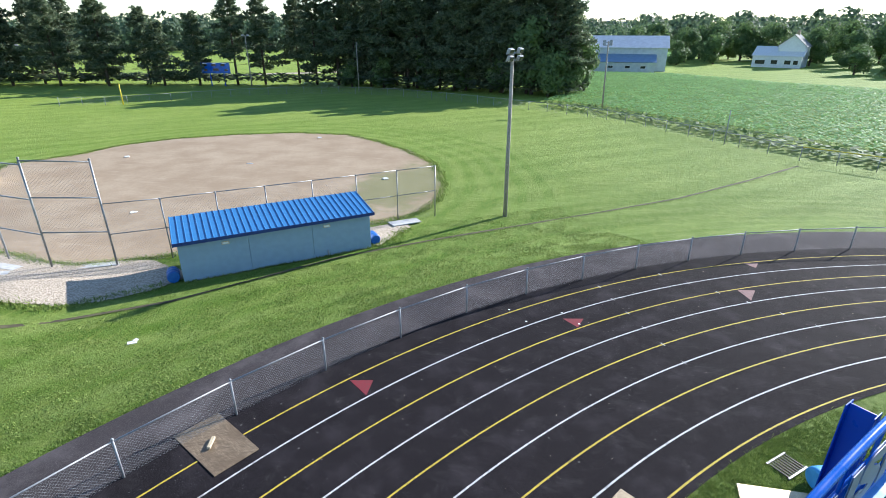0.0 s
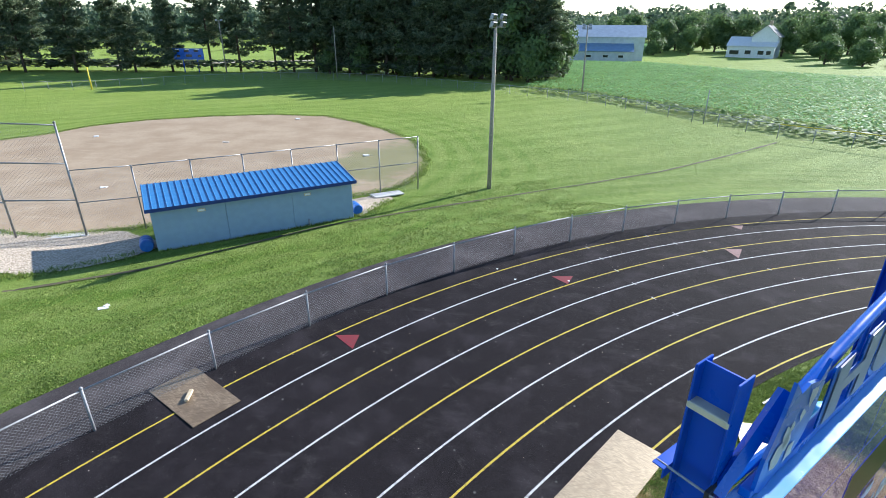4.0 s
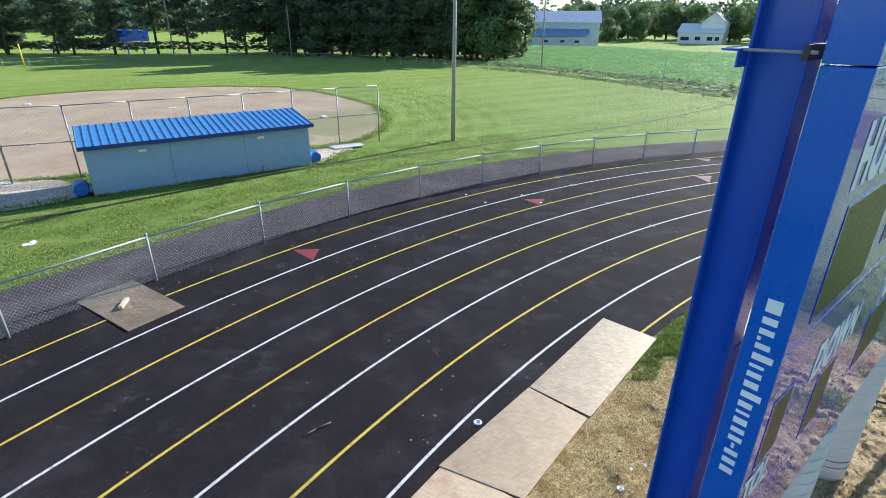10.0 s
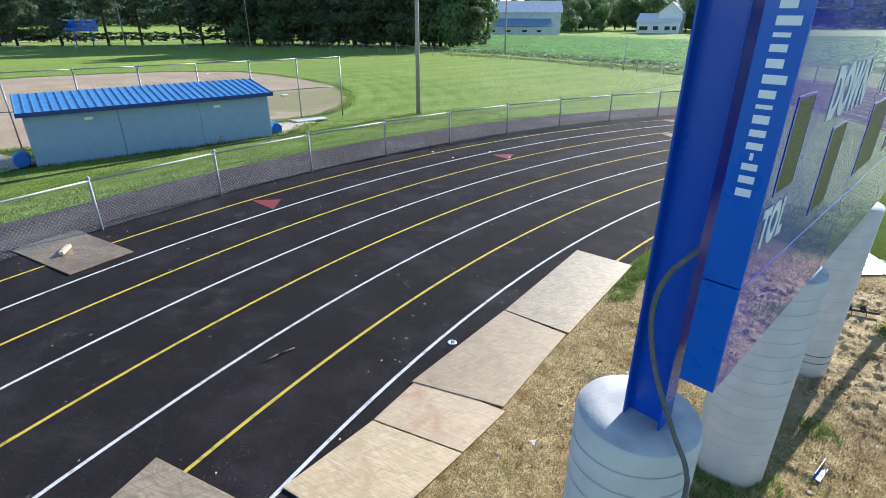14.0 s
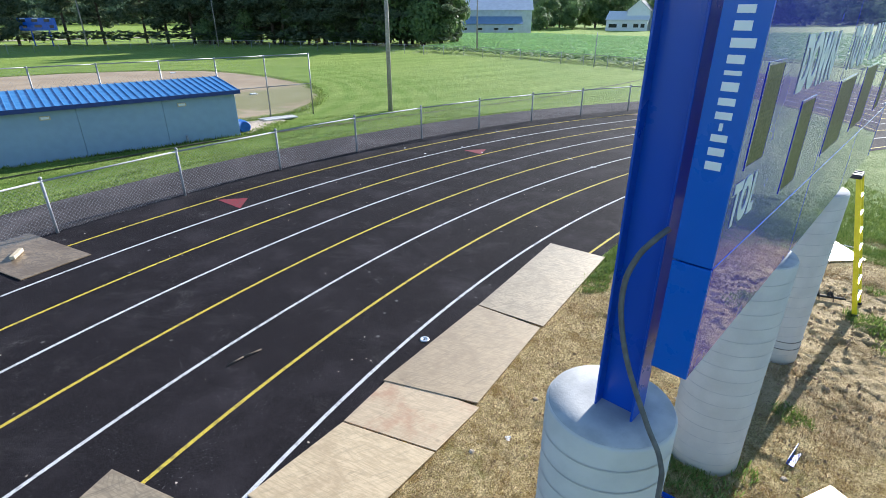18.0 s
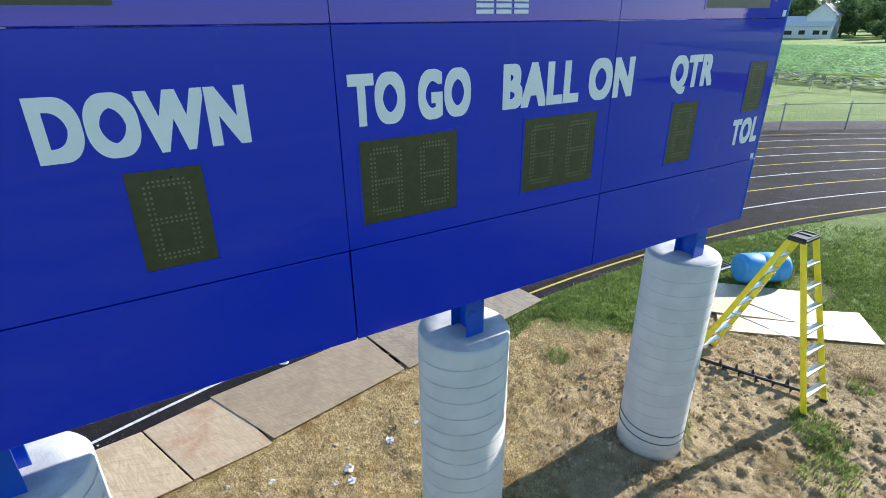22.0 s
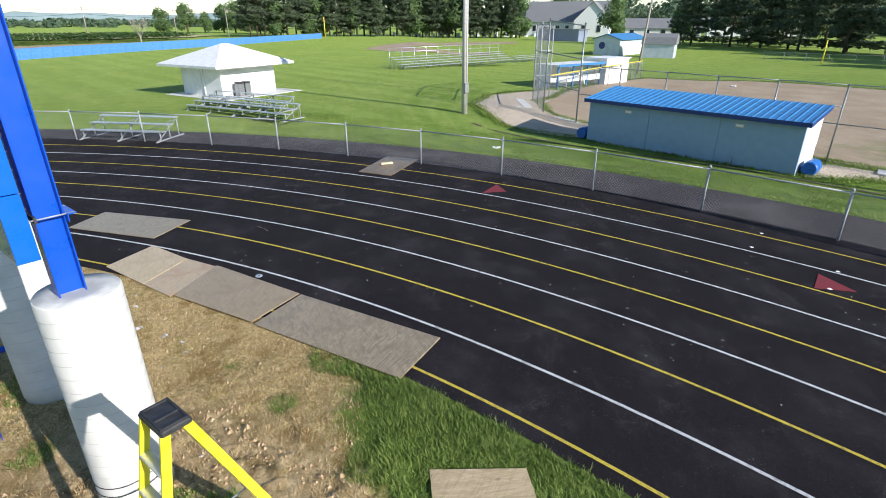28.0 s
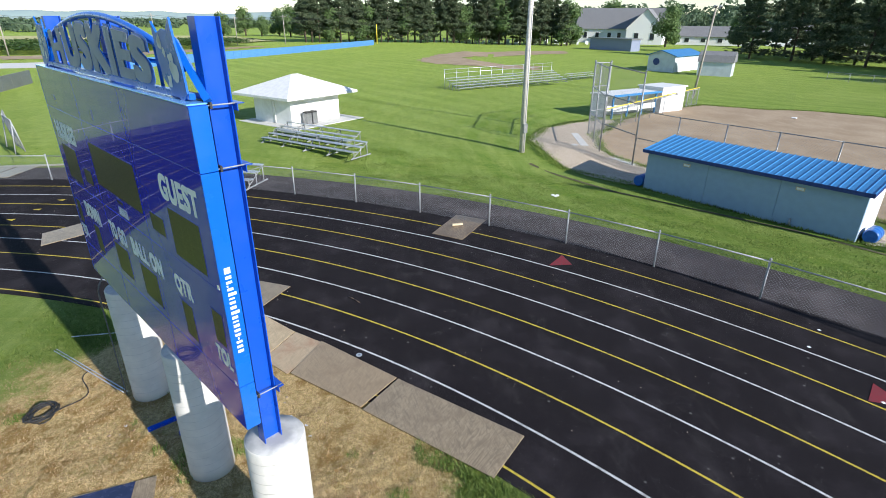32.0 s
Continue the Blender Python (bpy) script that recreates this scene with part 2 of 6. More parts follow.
def make_asphalt(name, dark, light, spots):
    s = Shade(name, 0.85, 0.0, 0.07)
    s.b.inputs["Specular Tint"].default_value = (1.0, 0.92, 0.90, 1.0)
    grain = s.noise(95, 4, 0.7)
    tone = s.mix(s.ramp(grain, 0.38, 0.66), dark, light)
    tone = s.mix(s.ramp(s.noise(210, 2, 0.6), 0.58, 0.70, 0, 0.8), tone, tuple(2.4 * v for v in light))
    tone = s.mix(s.ramp(s.noise(0.7, 6, 0.6), 0.45, 0.75, 0, 0.8), tone, tuple(1.6 * v for v in light))
    # small pale specks, thick in some places and thin in others
    speck = s.math("MULTIPLY", s.ramp(s.cells(23), 0.20, 0.08), s.ramp(s.noise(2.4, 5, 0.7), 0.46, 0.62))
    tone = s.mix(s.math("MULTIPLY", speck, spots), tone, (0.20, 0.195, 0.19))
    # pale scuffs and dusty patches
    tone = s.mix(s.ramp(s.cells(1.7), 0.075, 0.02, 0, spots), tone, (0.15, 0.145, 0.135))
    dust = s.math("MULTIPLY", s.ramp(s.noise(1.1, 6, 0.7), 0.56, 0.72), s.ramp(s.noise(30, 6, 0.85), 0.46, 0.66))
    tone = s.mix(s.math("MULTIPLY", dust, 0.75), tone, (0.125, 0.118, 0.110))
    tone = s.mix(s.ramp(s.noise(0.9, 7, 0.7, s.stretch(0.5, 1.3, 1, 30)), 0.54, 0.76, 0, 0.30), tone, (0.075, 0.07, 0.068))
    tone = s.mix(s.ramp(s.noise(34, 5, 0.8), 0.54, 0.72, 0, 0.55), tone, (0.062, 0.057, 0.056))
    return s.done(tone, grain, 0.9, 0.010)


def make_line(name, c):
    s = Shade(name, 0.75, 0.0, 0.3)
    wear = s.math("MAXIMUM", s.ramp(s.noise(9, 7, 0.75), 0.50, 0.66, 0, 0.7), s.ramp(s.noise(75, 4, 0.8), 0.50, 0.62, 0, 0.8))
    return s.done(s.mix(wear, c, (0.05, 0.048, 0.045)), s.noise(160, 3), 0.4, 0.004)


def make_plywood(name, c1, c2, c3, gloss=1.0, figure=0.62):
    s = Shade(name, 0.45, 0.0, 1.0)
    s.b.inputs["IOR"].default_value = 1.4 + 0.45 * gloss
    s.b.inputs["Specular Tint"].default_value = (1.0, 0.86, 0.62, 1.0)
    s.b.inputs["Coat Weight"].default_value = gloss
    s.b.inputs["Coat Roughness"].default_value = 0.46
    s.b.inputs["Coat Tint"].default_value = (1.0, 0.93, 0.80, 1.0)
    grain = s.noise(2.6, 7, 0.65, s.stretch(0.7, 5.0, 2.0), 3.2)
    tone = s.mix(s.ramp(grain, 0.40, 0.60), c1, c2)
    ring = s.math("FRACT", s.math("MULTIPLY", s.noise(0.9, 3, 0.5, s.stretch(0.8, 2.6, 1.0), 1.2), 14.0))
    tone = s.mix(s.ramp(ring, 0.60, 0.96, 0, figure), tone, tuple(0.42 * v for v in c1))
    streak = s.noise(1.0, 6, 0.75, s.along(2.2, 26.0, 54.6), 0.6)
    tone = s.mix(s.ramp(streak, 0.50, 0.62, 0, min(0.75, figure + 0.2)), tone, tuple(0.36 * v for v in c1))
    tone = s.mix(s.ramp(s.noise(1.7, 7, 0.7), 0.48, 0.66, 0, 0.7), tone, c3)
    tone = s.mix(s.ramp(s.rand(), 0.0, 1.0, 0.0, 0.3), tone, tuple(0.6 * v for v in c1))
    knot = s.ramp(s.cells(3.1, s.stretch(0.6, 1.0, 1.0)), 0.10, 0.04, 0, 0.55)
    tone = s.mix(knot, tone, (0.13, 0.085, 0.05))
    return s.done(tone, grain, 0.2, 0.003, s.ramp(grain, 0.3, 0.7, 0.36, 0.5))


def make_leaf(name, c1, c2, through=0.25):
    s = Shade(name, 0.6, 0.0, 0.28)
    tone = s.mix(s.island(), c1, c2)
    tone = s.mix(s.ramp(s.noise(0.35, 3), 0.35, 0.65, 0, 0.45), tone, tuple(0.55 * v for v in c1))
    s.b.inputs["Transmission Weight"].default_value = 0.0
    tr = s.n.new("ShaderNodeBsdfTranslucent")
    s.l.new(tone, tr.inputs[0])
    mx = s.n.new("ShaderNodeMixShader")
    mx.inputs[0].default_value = through
    s.l.new(s.b.outputs[0], mx.inputs[1])
    s.l.new(tr.outputs[0], mx.inputs[2])
    s.l.new(mx.outputs[0], s.n["Material Output"].inputs[0])
    return s.done(tone)


def make_paint(name, c, rough=0.28, orange=0.12, coat=0.4, gloss=0.12, spec=0.5):
    s = Shade(name, rough, 0.0, spec)
    s.b.inputs["Coat Weight"].default_value = coat
    s.b.inputs["Coat Roughness"].default_value = gloss
    tone = s.mix(s.ramp(s.noise(1.3, 5), 0.4, 0.75, 0, 0.25), c, tuple(0.75 * v for v in c))
    tone = s.mix(s.ramp(s.noise(22, 6, 0.7), 0.66, 0.76, 0, 0.35), tone, tuple(min(1, 1.25 * v + 0.02) for v in c))
    return s.done(tone, s.noise(2.6, 3), orange, 0.01, s.ramp(s.noise(3, 5), 0.3, 0.7, rough * 0.75, rough * 1.4))


TURF = make_turf()
TRACK = make_asphalt("track_asphalt", (0.0068, 0.0058, 0.0066), (0.0235, 0.0205, 0.0226), 0.7)
PATH_TAR = make_asphalt("path_asphalt", (0.036, 0.031, 0.032), (0.080, 0.070, 0.069), 0.4)
YELLOW = make_line("line_yellow", (0.57, 0.435, 0.045))
WHITE = make_line("line_white", (0.60, 0.60, 0.595))
RED = make_line("mark_red", (0.22, 0.022, 0.032))
GREY_MARK = make_line("mark_faded", (0.25, 0.13, 0.12))
CLAY = make_clay()
GRAVEL = plain("gravel", (0.35, 0.285, 0.21), (0.66, 0.56, 0.44), 13.0, 0.95, 0, 1.0, 0.5, 0.35, 16, 0.2, 0.07)
CONCRETE = plain("concrete", (0.50, 0.49, 0.46), (0.60, 0.59, 0.56), 4.0, 0.85, 0, 0.3, 0.7, 0.3, 70, 0.3)
PILE_WHITE = plain("pale_concrete", (0.57, 0.555, 0.515), (0.64, 0.62, 0.575), 3.0, 0.75, 0, 0.25, 0.9, 0.15, 50, 0.3)
PILE_TOP = plain("grey_concrete", (0.40, 0.40, 0.385), (0.52, 0.52, 0.50), 5.0, 0.85, 0, 0.5, 1.6, 0.45, 50, 0.3)
PILE_GROOVE = plain("wrap_seam", (0.48, 0.475, 0.455), (0.57, 0.56, 0.53), 8, 0.8)
BLUE = make_paint("royal_blue_paint", (0.006, 0.112, 0.54), 0.30, 0.12, 0.3, 0.12, 0.3)
BLUE_FACE = make_paint("royal_blue_face", (0.005, 0.024, 0.53), 0.2, 0.07, 1.0, 0.015, 0.06)
STEEL_BLUE = make_paint("blue_steel_paint", (0.007, 0.074, 0.46), 0.33, 0.12, 0.3, 0.12, 0.3)
CAP_BLUE = make_paint("cap_blue", (0.16, 0.42, 0.78), 0.22, 0.35, 0.8, 0.15)
VINYL = plain("white_vinyl", (0.80, 0.82, 0.84), (0.86, 0.87, 0.88), 3, 0.45, 0, 0.03)
BLUE_FACE.node_tree.nodes["Principled BSDF"].inputs["Coat IOR"].default_value = 1.52
LED_BOARD = plain("led_board", (0.030, 0.031, 0.014), (0.044, 0.044, 0.020), 20, 0.36, 0, 0.1, 0.6, 0.25, 60.0, 0.75)
LED_DOT = plain("led_lens", (0.14, 0.14, 0.085), (0.20, 0.195, 0.13), 40, 0.45)
BLACK = plain("black_rubber", (0.02, 0.02, 0.022), (0.035, 0.035, 0.035), 20, 0.6)
GALV = plain("galvanised_steel", (0.28, 0.29, 0.30), (0.39, 0.40, 0.41), 14, 0.65, 0.25, 0.1)
GALV_DARK = plain("weathered_steel", (0.24, 0.25, 0.25), (0.34, 0.34, 0.34), 14, 0.5, 0.7, 0.1)
ALU = plain("bright_aluminium", (0.62, 0.63, 0.64), (0.74, 0.75, 0.76), 9, 0.35, 0.75, 0.1)
WIRE = plain("fence_wire", (0.24, 0.25, 0.26), (0.32, 0.33, 0.34), 20, 0.6, 0.3, 0.0)
PLY_GREY = make_plywood("plywood_weathered", (0.285, 0.225, 0.155), (0.44, 0.365, 0.275), (0.165, 0.12, 0.08))
PLY_NEW = make_plywood("plywood_pale", (0.49, 0.385, 0.245), (0.64, 0.525, 0.365), (0.38, 0.28, 0.17), 1.0, 0.14)
PLY_BROWN = make_plywood("plywood_brown", (0.32, 0.24, 0.155), (0.45, 0.355, 0.245), (0.23, 0.16, 0.10), 1.0, 0.25)
PLY_STAIN = make_plywood("plywood_stained", (0.48, 0.375, 0.255), (0.63, 0.51, 0.365), (0.38, 0.15, 0.075), 1.0, 0.14)
MAT_BROWN = make_plywood("board_brown", (0.19, 0.135, 0.085), (0.31, 0.235, 0.155), (0.12, 0.08, 0.048), 0.1)
LADDER_Y = plain("fibreglass_yellow", (0.74, 0.62, 0.015), (0.82, 0.70, 0.03), 6, 0.4, 0, 0.05, 1.5, 0.15)
ROOF_BLUE = make_paint("roof_blue", (0.040, 0.195, 0.43), 0.4, 0.03, 0.2)
BLOCK_BLUE = plain("pale_blue_block", (0.25, 0.345, 0.445), (0.27, 0.37, 0.475), 3, 0.85, 0, 0.2, 0.7, 0.08, 40)
NAVY_TRIM = plain("navy_trim", (0.012, 0.035, 0.16), (0.018, 0.05, 0.20), 5, 0.4)
BARREL_BLUE = plain("barrel_blue", (0.015, 0.10, 0.36), (0.02, 0.13, 0.42), 5, 0.4)
TANK_BLUE = plain("tank_blue", (0.06, 0.30, 0.62), (0.08, 0.36, 0.70), 4, 0.45)
WALL_WHITE = plain("white_wall", (0.74, 0.74, 0.72), (0.80, 0.80, 0.78), 2, 0.8, 0, 0.1, 0.8, 0.15)
ROOF_PALE = plain("pale_roof", (0.68, 0.68, 0.66), (0.76, 0.76, 0.74), 3, 0.6, 0, 0.1, 0.8, 0.15)
ROOF_GREY = plain("grey_shingle", (0.15, 0.15, 0.155), (0.24, 0.24, 0.24), 9, 0.9, 0, 0.4)
METAL_PALE = plain("pale_cladding", (0.52, 0.56, 0.60), (0.60, 0.64, 0.68), 1, 0.5, 0.2, 0.1)
METAL_BLUE = plain("blue_grey_cladding", (0.20, 0.30, 0.42), (0.24, 0.35, 0.47), 1, 0.5, 0.2, 0.1)
DARK_GLASS = plain("dark_pane", (0.02, 0.025, 0.03), (0.03, 0.035, 0.04), 3, 0.1)
WOOD_POLE = plain("grey_timber", (0.28, 0.25, 0.21), (0.38, 0.345, 0.295), 9, 0.9, 0, 0.4)
RAW_WOOD = plain("raw_timber", (0.52, 0.42, 0.27), (0.62, 0.51, 0.35), 9, 0.8, 0, 0.2)
BARK = plain("bark", (0.07, 0.052, 0.038), (0.12, 0.092, 0.066), 9, 0.95, 0, 0.8)
PINE = make_leaf("pine_needles", (0.080, 0.125, 0.068), (0.23, 0.27, 0.155), 0.45)
LEAF = make_leaf("broad_leaves", (0.115, 0.195, 0.068), (0.215, 0.305, 0.115), 0.45)
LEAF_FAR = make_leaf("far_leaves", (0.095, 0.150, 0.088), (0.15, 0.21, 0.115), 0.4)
BEAN = make_leaf("bean_leaves", (0.28, 0.50, 0.18), (0.38, 0.60, 0.25), 0.5)
CORN = make_leaf("corn_leaves", (0.075, 0.150, 0.035), (0.15, 0.22, 0.06), 0.4)
BLADE = make_leaf("grass_blades", (0.100, 0.188, 0.028), (0.40, 0.475, 0.125), 0.45)
STRAW = make_leaf("dry_blades", (0.34, 0.205, 0.085), (0.88, 0.69, 0.40), 0.3)
CLOD = plain("dry_clod", (0.32, 0.215, 0.12), (0.48, 0.345, 0.205), 7, 0.95, 0, 0.5, 0.9, 0.3, 30, 0.1)
SCRAP = plain("grey_paper", (0.52, 0.53, 0.55), (0.68, 0.69, 0.70), 30, 0.6)
PAD_BLUE = plain("pad_blue", (0.06, 0.20, 0.46), (0.09, 0.25, 0.52), 3, 0.6)
SIGN_GREY = plain("sign_grey", (0.20, 0.235, 0.33), (0.25, 0.285, 0.38), 3, 0.5)
YELLOW_TUBE = plain("yellow_cap", (0.70, 0.55, 0.03), (0.78, 0.62, 0.05), 5, 0.5)
SOIL = plain("dark_soil", (0.06, 0.052, 0.028), (0.12, 0.105, 0.05), 3, 0.95, 0, 0.3)
# far wooded hills: the blue-grey is distance haze mixed into the base colour
HAZE_HILL = plain("hazed_wood", (0.16, 0.22, 0.24), (0.19, 0.25, 0.26), 0.02, 1.0, 0, 0, 0.01, 0.1)
CANVAS = plain("beige_strap", (0.50, 0.46, 0.34), (0.58, 0.53, 0.40), 9, 0.8)
CONDUIT = plain("grey_conduit", (0.085, 0.088, 0.09), (0.13, 0.132, 0.135), 20, 0.55)
POLE_PALE = plain("pale_timber", (0.46, 0.43, 0.38), (0.58, 0.55, 0.50), 9, 0.85, 0, 0.4)
DARK_SHEET = plain("dark_blue_film", (0.02, 0.03, 0.07), (0.035, 0.045, 0.10), 3, 0.25)


# ---- mesh helpers ----
class Mesh:
    """Collects plain faces and turns them into one mesh."""

    def __init__(self):
        self.v, self.f, self.s = [], [], []

    def face(self, pts, smooth=False):
        i = len(self.v)
        self.v += [tuple(p) for p in pts]
        self.f.append(tuple(range(i, i + len(pts))))
        self.s.append(smooth)

    def box(self, x, y, z, sx, sy, sz, m=None, ch=0.0):
        """A box about its centre, its upright and lying edges cut by ch."""
        hx, hy, hz = sx / 2, sy / 2, sz / 2
        i = len(self.v)
        if ch <= 0:
            p = [(a * hx, b * hy, c * hz) for c in (-1, 1) for a, b in ((-1, -1), (1, -1), (1, 1), (-1, 1))]
            f = [(3, 2, 1, 0), (4, 5, 6, 7), (0, 1, 5, 4), (1, 2, 6, 5), (2, 3, 7, 6), (3, 0, 4, 7)]
        else:
            p = []
            for zz, k in ((-hz, ch), (-hz + ch, 0), (hz - ch, 0), (hz, ch)):
                ax, ay = hx - k, hy - k
                for a, b, u, w in ((-1, -1, ch, 0), (1, -1, -ch, 0), (1, -1, 0, ch), (1, 1, 0, -ch), (1, 1, -ch, 0), (-1, 1, ch, 0), (-1, 1, 0, -ch), (-1, -1, 0, ch)):
                    p.append((a * ax + u, b * ay + w, zz))
            f = [tuple(reversed(range(8))), tuple(range(24, 32))]
            for r in range(3):
                for q in range(8):
                    f.append((r * 8 + q, r * 8 + (q + 1) % 8, r * 8 + 8 + (q + 1) % 8, r * 8 + 8 + q))
        for q in p:
            w = Vector(q)
            if m is not None:
                w = m @ w
            self.v.append((w.x + x, w.y + y, w.z + z))
        self.f += [tuple(i + k for k in q) for q in f]
        self.s += [False] * len(f)
        return self

    def tube(self, a, b, r0, r1=None, seg=8, caps=True, smooth=True):
        a, b = Vector(a), Vector(b)
        r1 = r0 if r1 is None else r1
        q = (b - a).to_track_quat("Z", "Y")
        i = len(self.v)
        for c, r in ((a, r0), (b, r1)):
            for k in range(seg):
                t = 2 * math.pi * k / seg
                self.v.append(tuple(c + q @ Vector((r * math.cos(t), r * math.sin(t), 0))))
        for k in range(seg):
            self.f.append((i + k, i + (k + 1) % seg, i + seg + (k + 1) % seg, i + seg + k))
            self.s.append(smooth)
        if caps:
            self.f += [tuple(reversed(range(i, i + seg))), tuple(range(i + seg, i + 2 * seg))]
            self.s += [False, False]
        return self

    def bent(self, pts, r, seg=8):
        for a, b in zip(pts, pts[1:]):
            self.tube(a, b, r, r, seg)
        return self

    def sweep(self, pts, r, seg=8):
        """One round bar along a line of places, with turned joints."""
        pts = [Vector(p) for p in pts]
        i, n = len(self.v), len(pts)
        side = None
        for k, p in enumerate(pts):
            d = (pts[min(n - 1, k + 1)] - pts[max(0, k - 1)]).normalized()
            side = d.orthogonal() if side is None else side - d * side.dot(d)
            side.normalize()
            up = d.cross(side)
            for q in range(seg):
                t = 2 * math.pi * q / seg
                self.v.append(tuple(p + side * (r * math.cos(t)) + up * (r * math.sin(t))))
        for k in range(n - 1):
            for q in range(seg):
                a = i + k * seg
                self.f.append((a + q, a + (q + 1) % seg, a + seg + (q + 1) % seg, a + seg + q))
                self.s.append(True)
        e = i + (n - 1) * seg
        self.f += [tuple(reversed(range(i, i + seg))), tuple(range(e, e + seg))]
        self.s += [False, False]
        return self

    def spun(self, rings, seg=32, cap=True):
        """A turned body from (radius, height) rings."""
        i = len(self.v)
        for r, z in rings:
            for k in range(seg):
                t = 2 * math.pi * k / seg
                self.v.append((r * math.cos(t), r * math.sin(t), z))
        for j in range(len(rings) - 1):
            for k in range(seg):
                a = i + j * seg
                self.f.append((a + k, a + (k + 1) % seg, a + seg + (k + 1) % seg, a + seg + k))
                self.s.append(True)
        if cap:
            e = i + (len(rings) - 1) * seg
            self.f += [tuple(reversed(range(i, i + seg))), tuple(range(e, e + seg))]
            self.s += [False, False]
        return self

    def data(self, name, material):
        me = bpy.data.meshes.new(name)
        me.from_pydata(self.v, [], self.f)
        me.polygons.foreach_set("use_smooth", self.s)
        me.materials.append(material)
        me.update()
        return me


def part(name, mesh, material, parent=None, label="", at=None):
    ob = new(name, mesh.data(name, material) if isinstance(mesh, Mesh) else mesh)
    if parent is not None:
        ob.parent = parent
    if at is not None:
        ob.matrix_basis = at
    if label:
        ob["label"] = label
    return ob


def thing(name, m, label, category, group="", kind=""):
    ob = new(name)
    ob.empty_display_size = 0.2
    ob.matrix_basis = m
    return tagged(ob, label, category, group, kind)


def letters(name, text, size, material, parent, m, wide=1.0, thick=0.004):
    cu = bpy.data.curves.new(name, "FONT")
    cu.body, cu.size, cu.extrude, cu.align_x = text, size, thick, "CENTER"
    cu.space_character = 1.12
    tmp = bpy.data.objects.new(name, cu)
    me = bpy.data.meshes.new_from_object(tmp)
    bpy.data.objects.remove(tmp)
    v, f = [tuple(p.co) for p in me.vertices], [tuple(p.vertices) for p in me.polygons]
    vv, ff = [], []
    for k, (a, b) in enumerate((x, y) for x in (-1, -0.66, -0.33, 0, 0.33, 0.66, 1) for y in (-1, 0, 1)):
        ff += [tuple(i + len(vv) for i in q) for q in f]
        vv += [(x + 0.058 * size * a, y + 0.042 * size * b, z * (1 - 0.03 * k)) for x, y, z in v]
    me = bpy.data.meshes.new(name)
    me.from_pydata(vv, [], ff)
    me.materials.append(material)
    ob = new(name, me)
    ob.parent = parent
    ob.matrix_basis = m @ Matrix.Diagonal((wide, 1, 1, 1))
    return ob


rng = random.Random(7)

# ---- ground ----
CX, CY, R_OUT, LANE = 26.14, -10.36, 38.84, 1.105


def step(a, b, x):
    t = min(1.0, max(0.0, (x - a) / (b - a)))
    return t * t * (3 - 2 * t)


def ground_z(x, y):
    """The banked bend, the infield and the bank that falls away outside the fence."""
    r, th = math.hypot(x - CX, y - CY), math.degrees(math.atan2(y - CY, x - CX)) % 360
    bank = step(100, 150, th) + 0.4 * step(150, 180, th)
    if r < 30:
        return -0.2 + (0.24 - 0.16 * bank) * step(26.5, 30, r)
    edge = 0.04 + 0.16 * bank
    if r < 39.8:
        return 0.04 + 0.32 * bank * (r - 34.9) / 9.8
    low = -0.95 + 0.55 * step(-19, -24, x) * step(24, 16, y)
    return edge + (low - edge) * step(41.2, 48, r)


def polar(r, deg):
    a = radians(deg)
    return CX + r * math.cos(a), CY + r * math.sin(a)


radii = [0.01, 10, 20, 24] + [25 + 0.5 * i for i in range(52)] + [52, 54, 57, 60, 64, 68, 73, 78, 84, 90, 100, 115, 130, 150, 175, 205, 240, 300, 400, 550, 800, 1200, 2000, 3200, 4500]
g = Mesh()
for r in radii:
    for k in range(360):
        x, y = polar(r, k)
        g.v.append((x, y, ground_z(x, y) + (0.025 * noise.noise((x * 0.9, y * 0.9, 0)) if r < 29.6 or 42 < r < 60 else 0.0)))
for j in range(len(radii) - 1):
    for k in range(360):
        g.f.append((j * 360 + k, (j + 1) * 360 + k, (j + 1) * 360 + (k + 1) % 360, j * 360 + (k + 1) % 360))
        g.s.append(True)
ground = tagged(part("ground", g, TURF), "mown green grass with bare dry soil under the scoreboard", "ground", kind="structure")


def ring(name, r0, r1, a0, a1, lift, material, parent=None, cols=1, da=1.0):
    m = Mesh()
    n = max(1, round((a1 - a0) / da))
    for i in range(n + 1):
        for c in range(cols + 1):
            x, y = polar(r0 + (r1 - r0) * c / cols, a0 + (a1 - a0) * i / n)
            m.v.append((x, y, ground_z(x, y) + lift))
    w = cols + 1
    for i in range(n):
        for c in range(cols):
            m.f.append((i * w + c, i * w + c + 1, (i + 1) * w + c + 1, (i + 1) * w + c))
            m.s.append(True)
    return part(name, m, material, parent)


A0, A1 = 40.0, 250.0
track = tagged(ring("running_track", 29.75, 39.85, A0, A1, 0.012, TRACK, None, 20), "black asphalt running track with painted lanes", "running track", kind="structure")
for i in range(9):
    r = R_OUT - i * LANE
    tagged(ring("lane_line", r - 0.026, r + 0.026, A0, A1, 0.018, YELLOW if i % 2 == 0 else WHITE, track), "worn yellow lane line" if i % 2 == 0 else "worn white lane line")
path = tagged(ring("footpath", 39.82, 42.3, A0, A1, 0.014, PATH_TAR, None, 5), "grey asphalt path outside the track fence", "footpath", kind="structure")


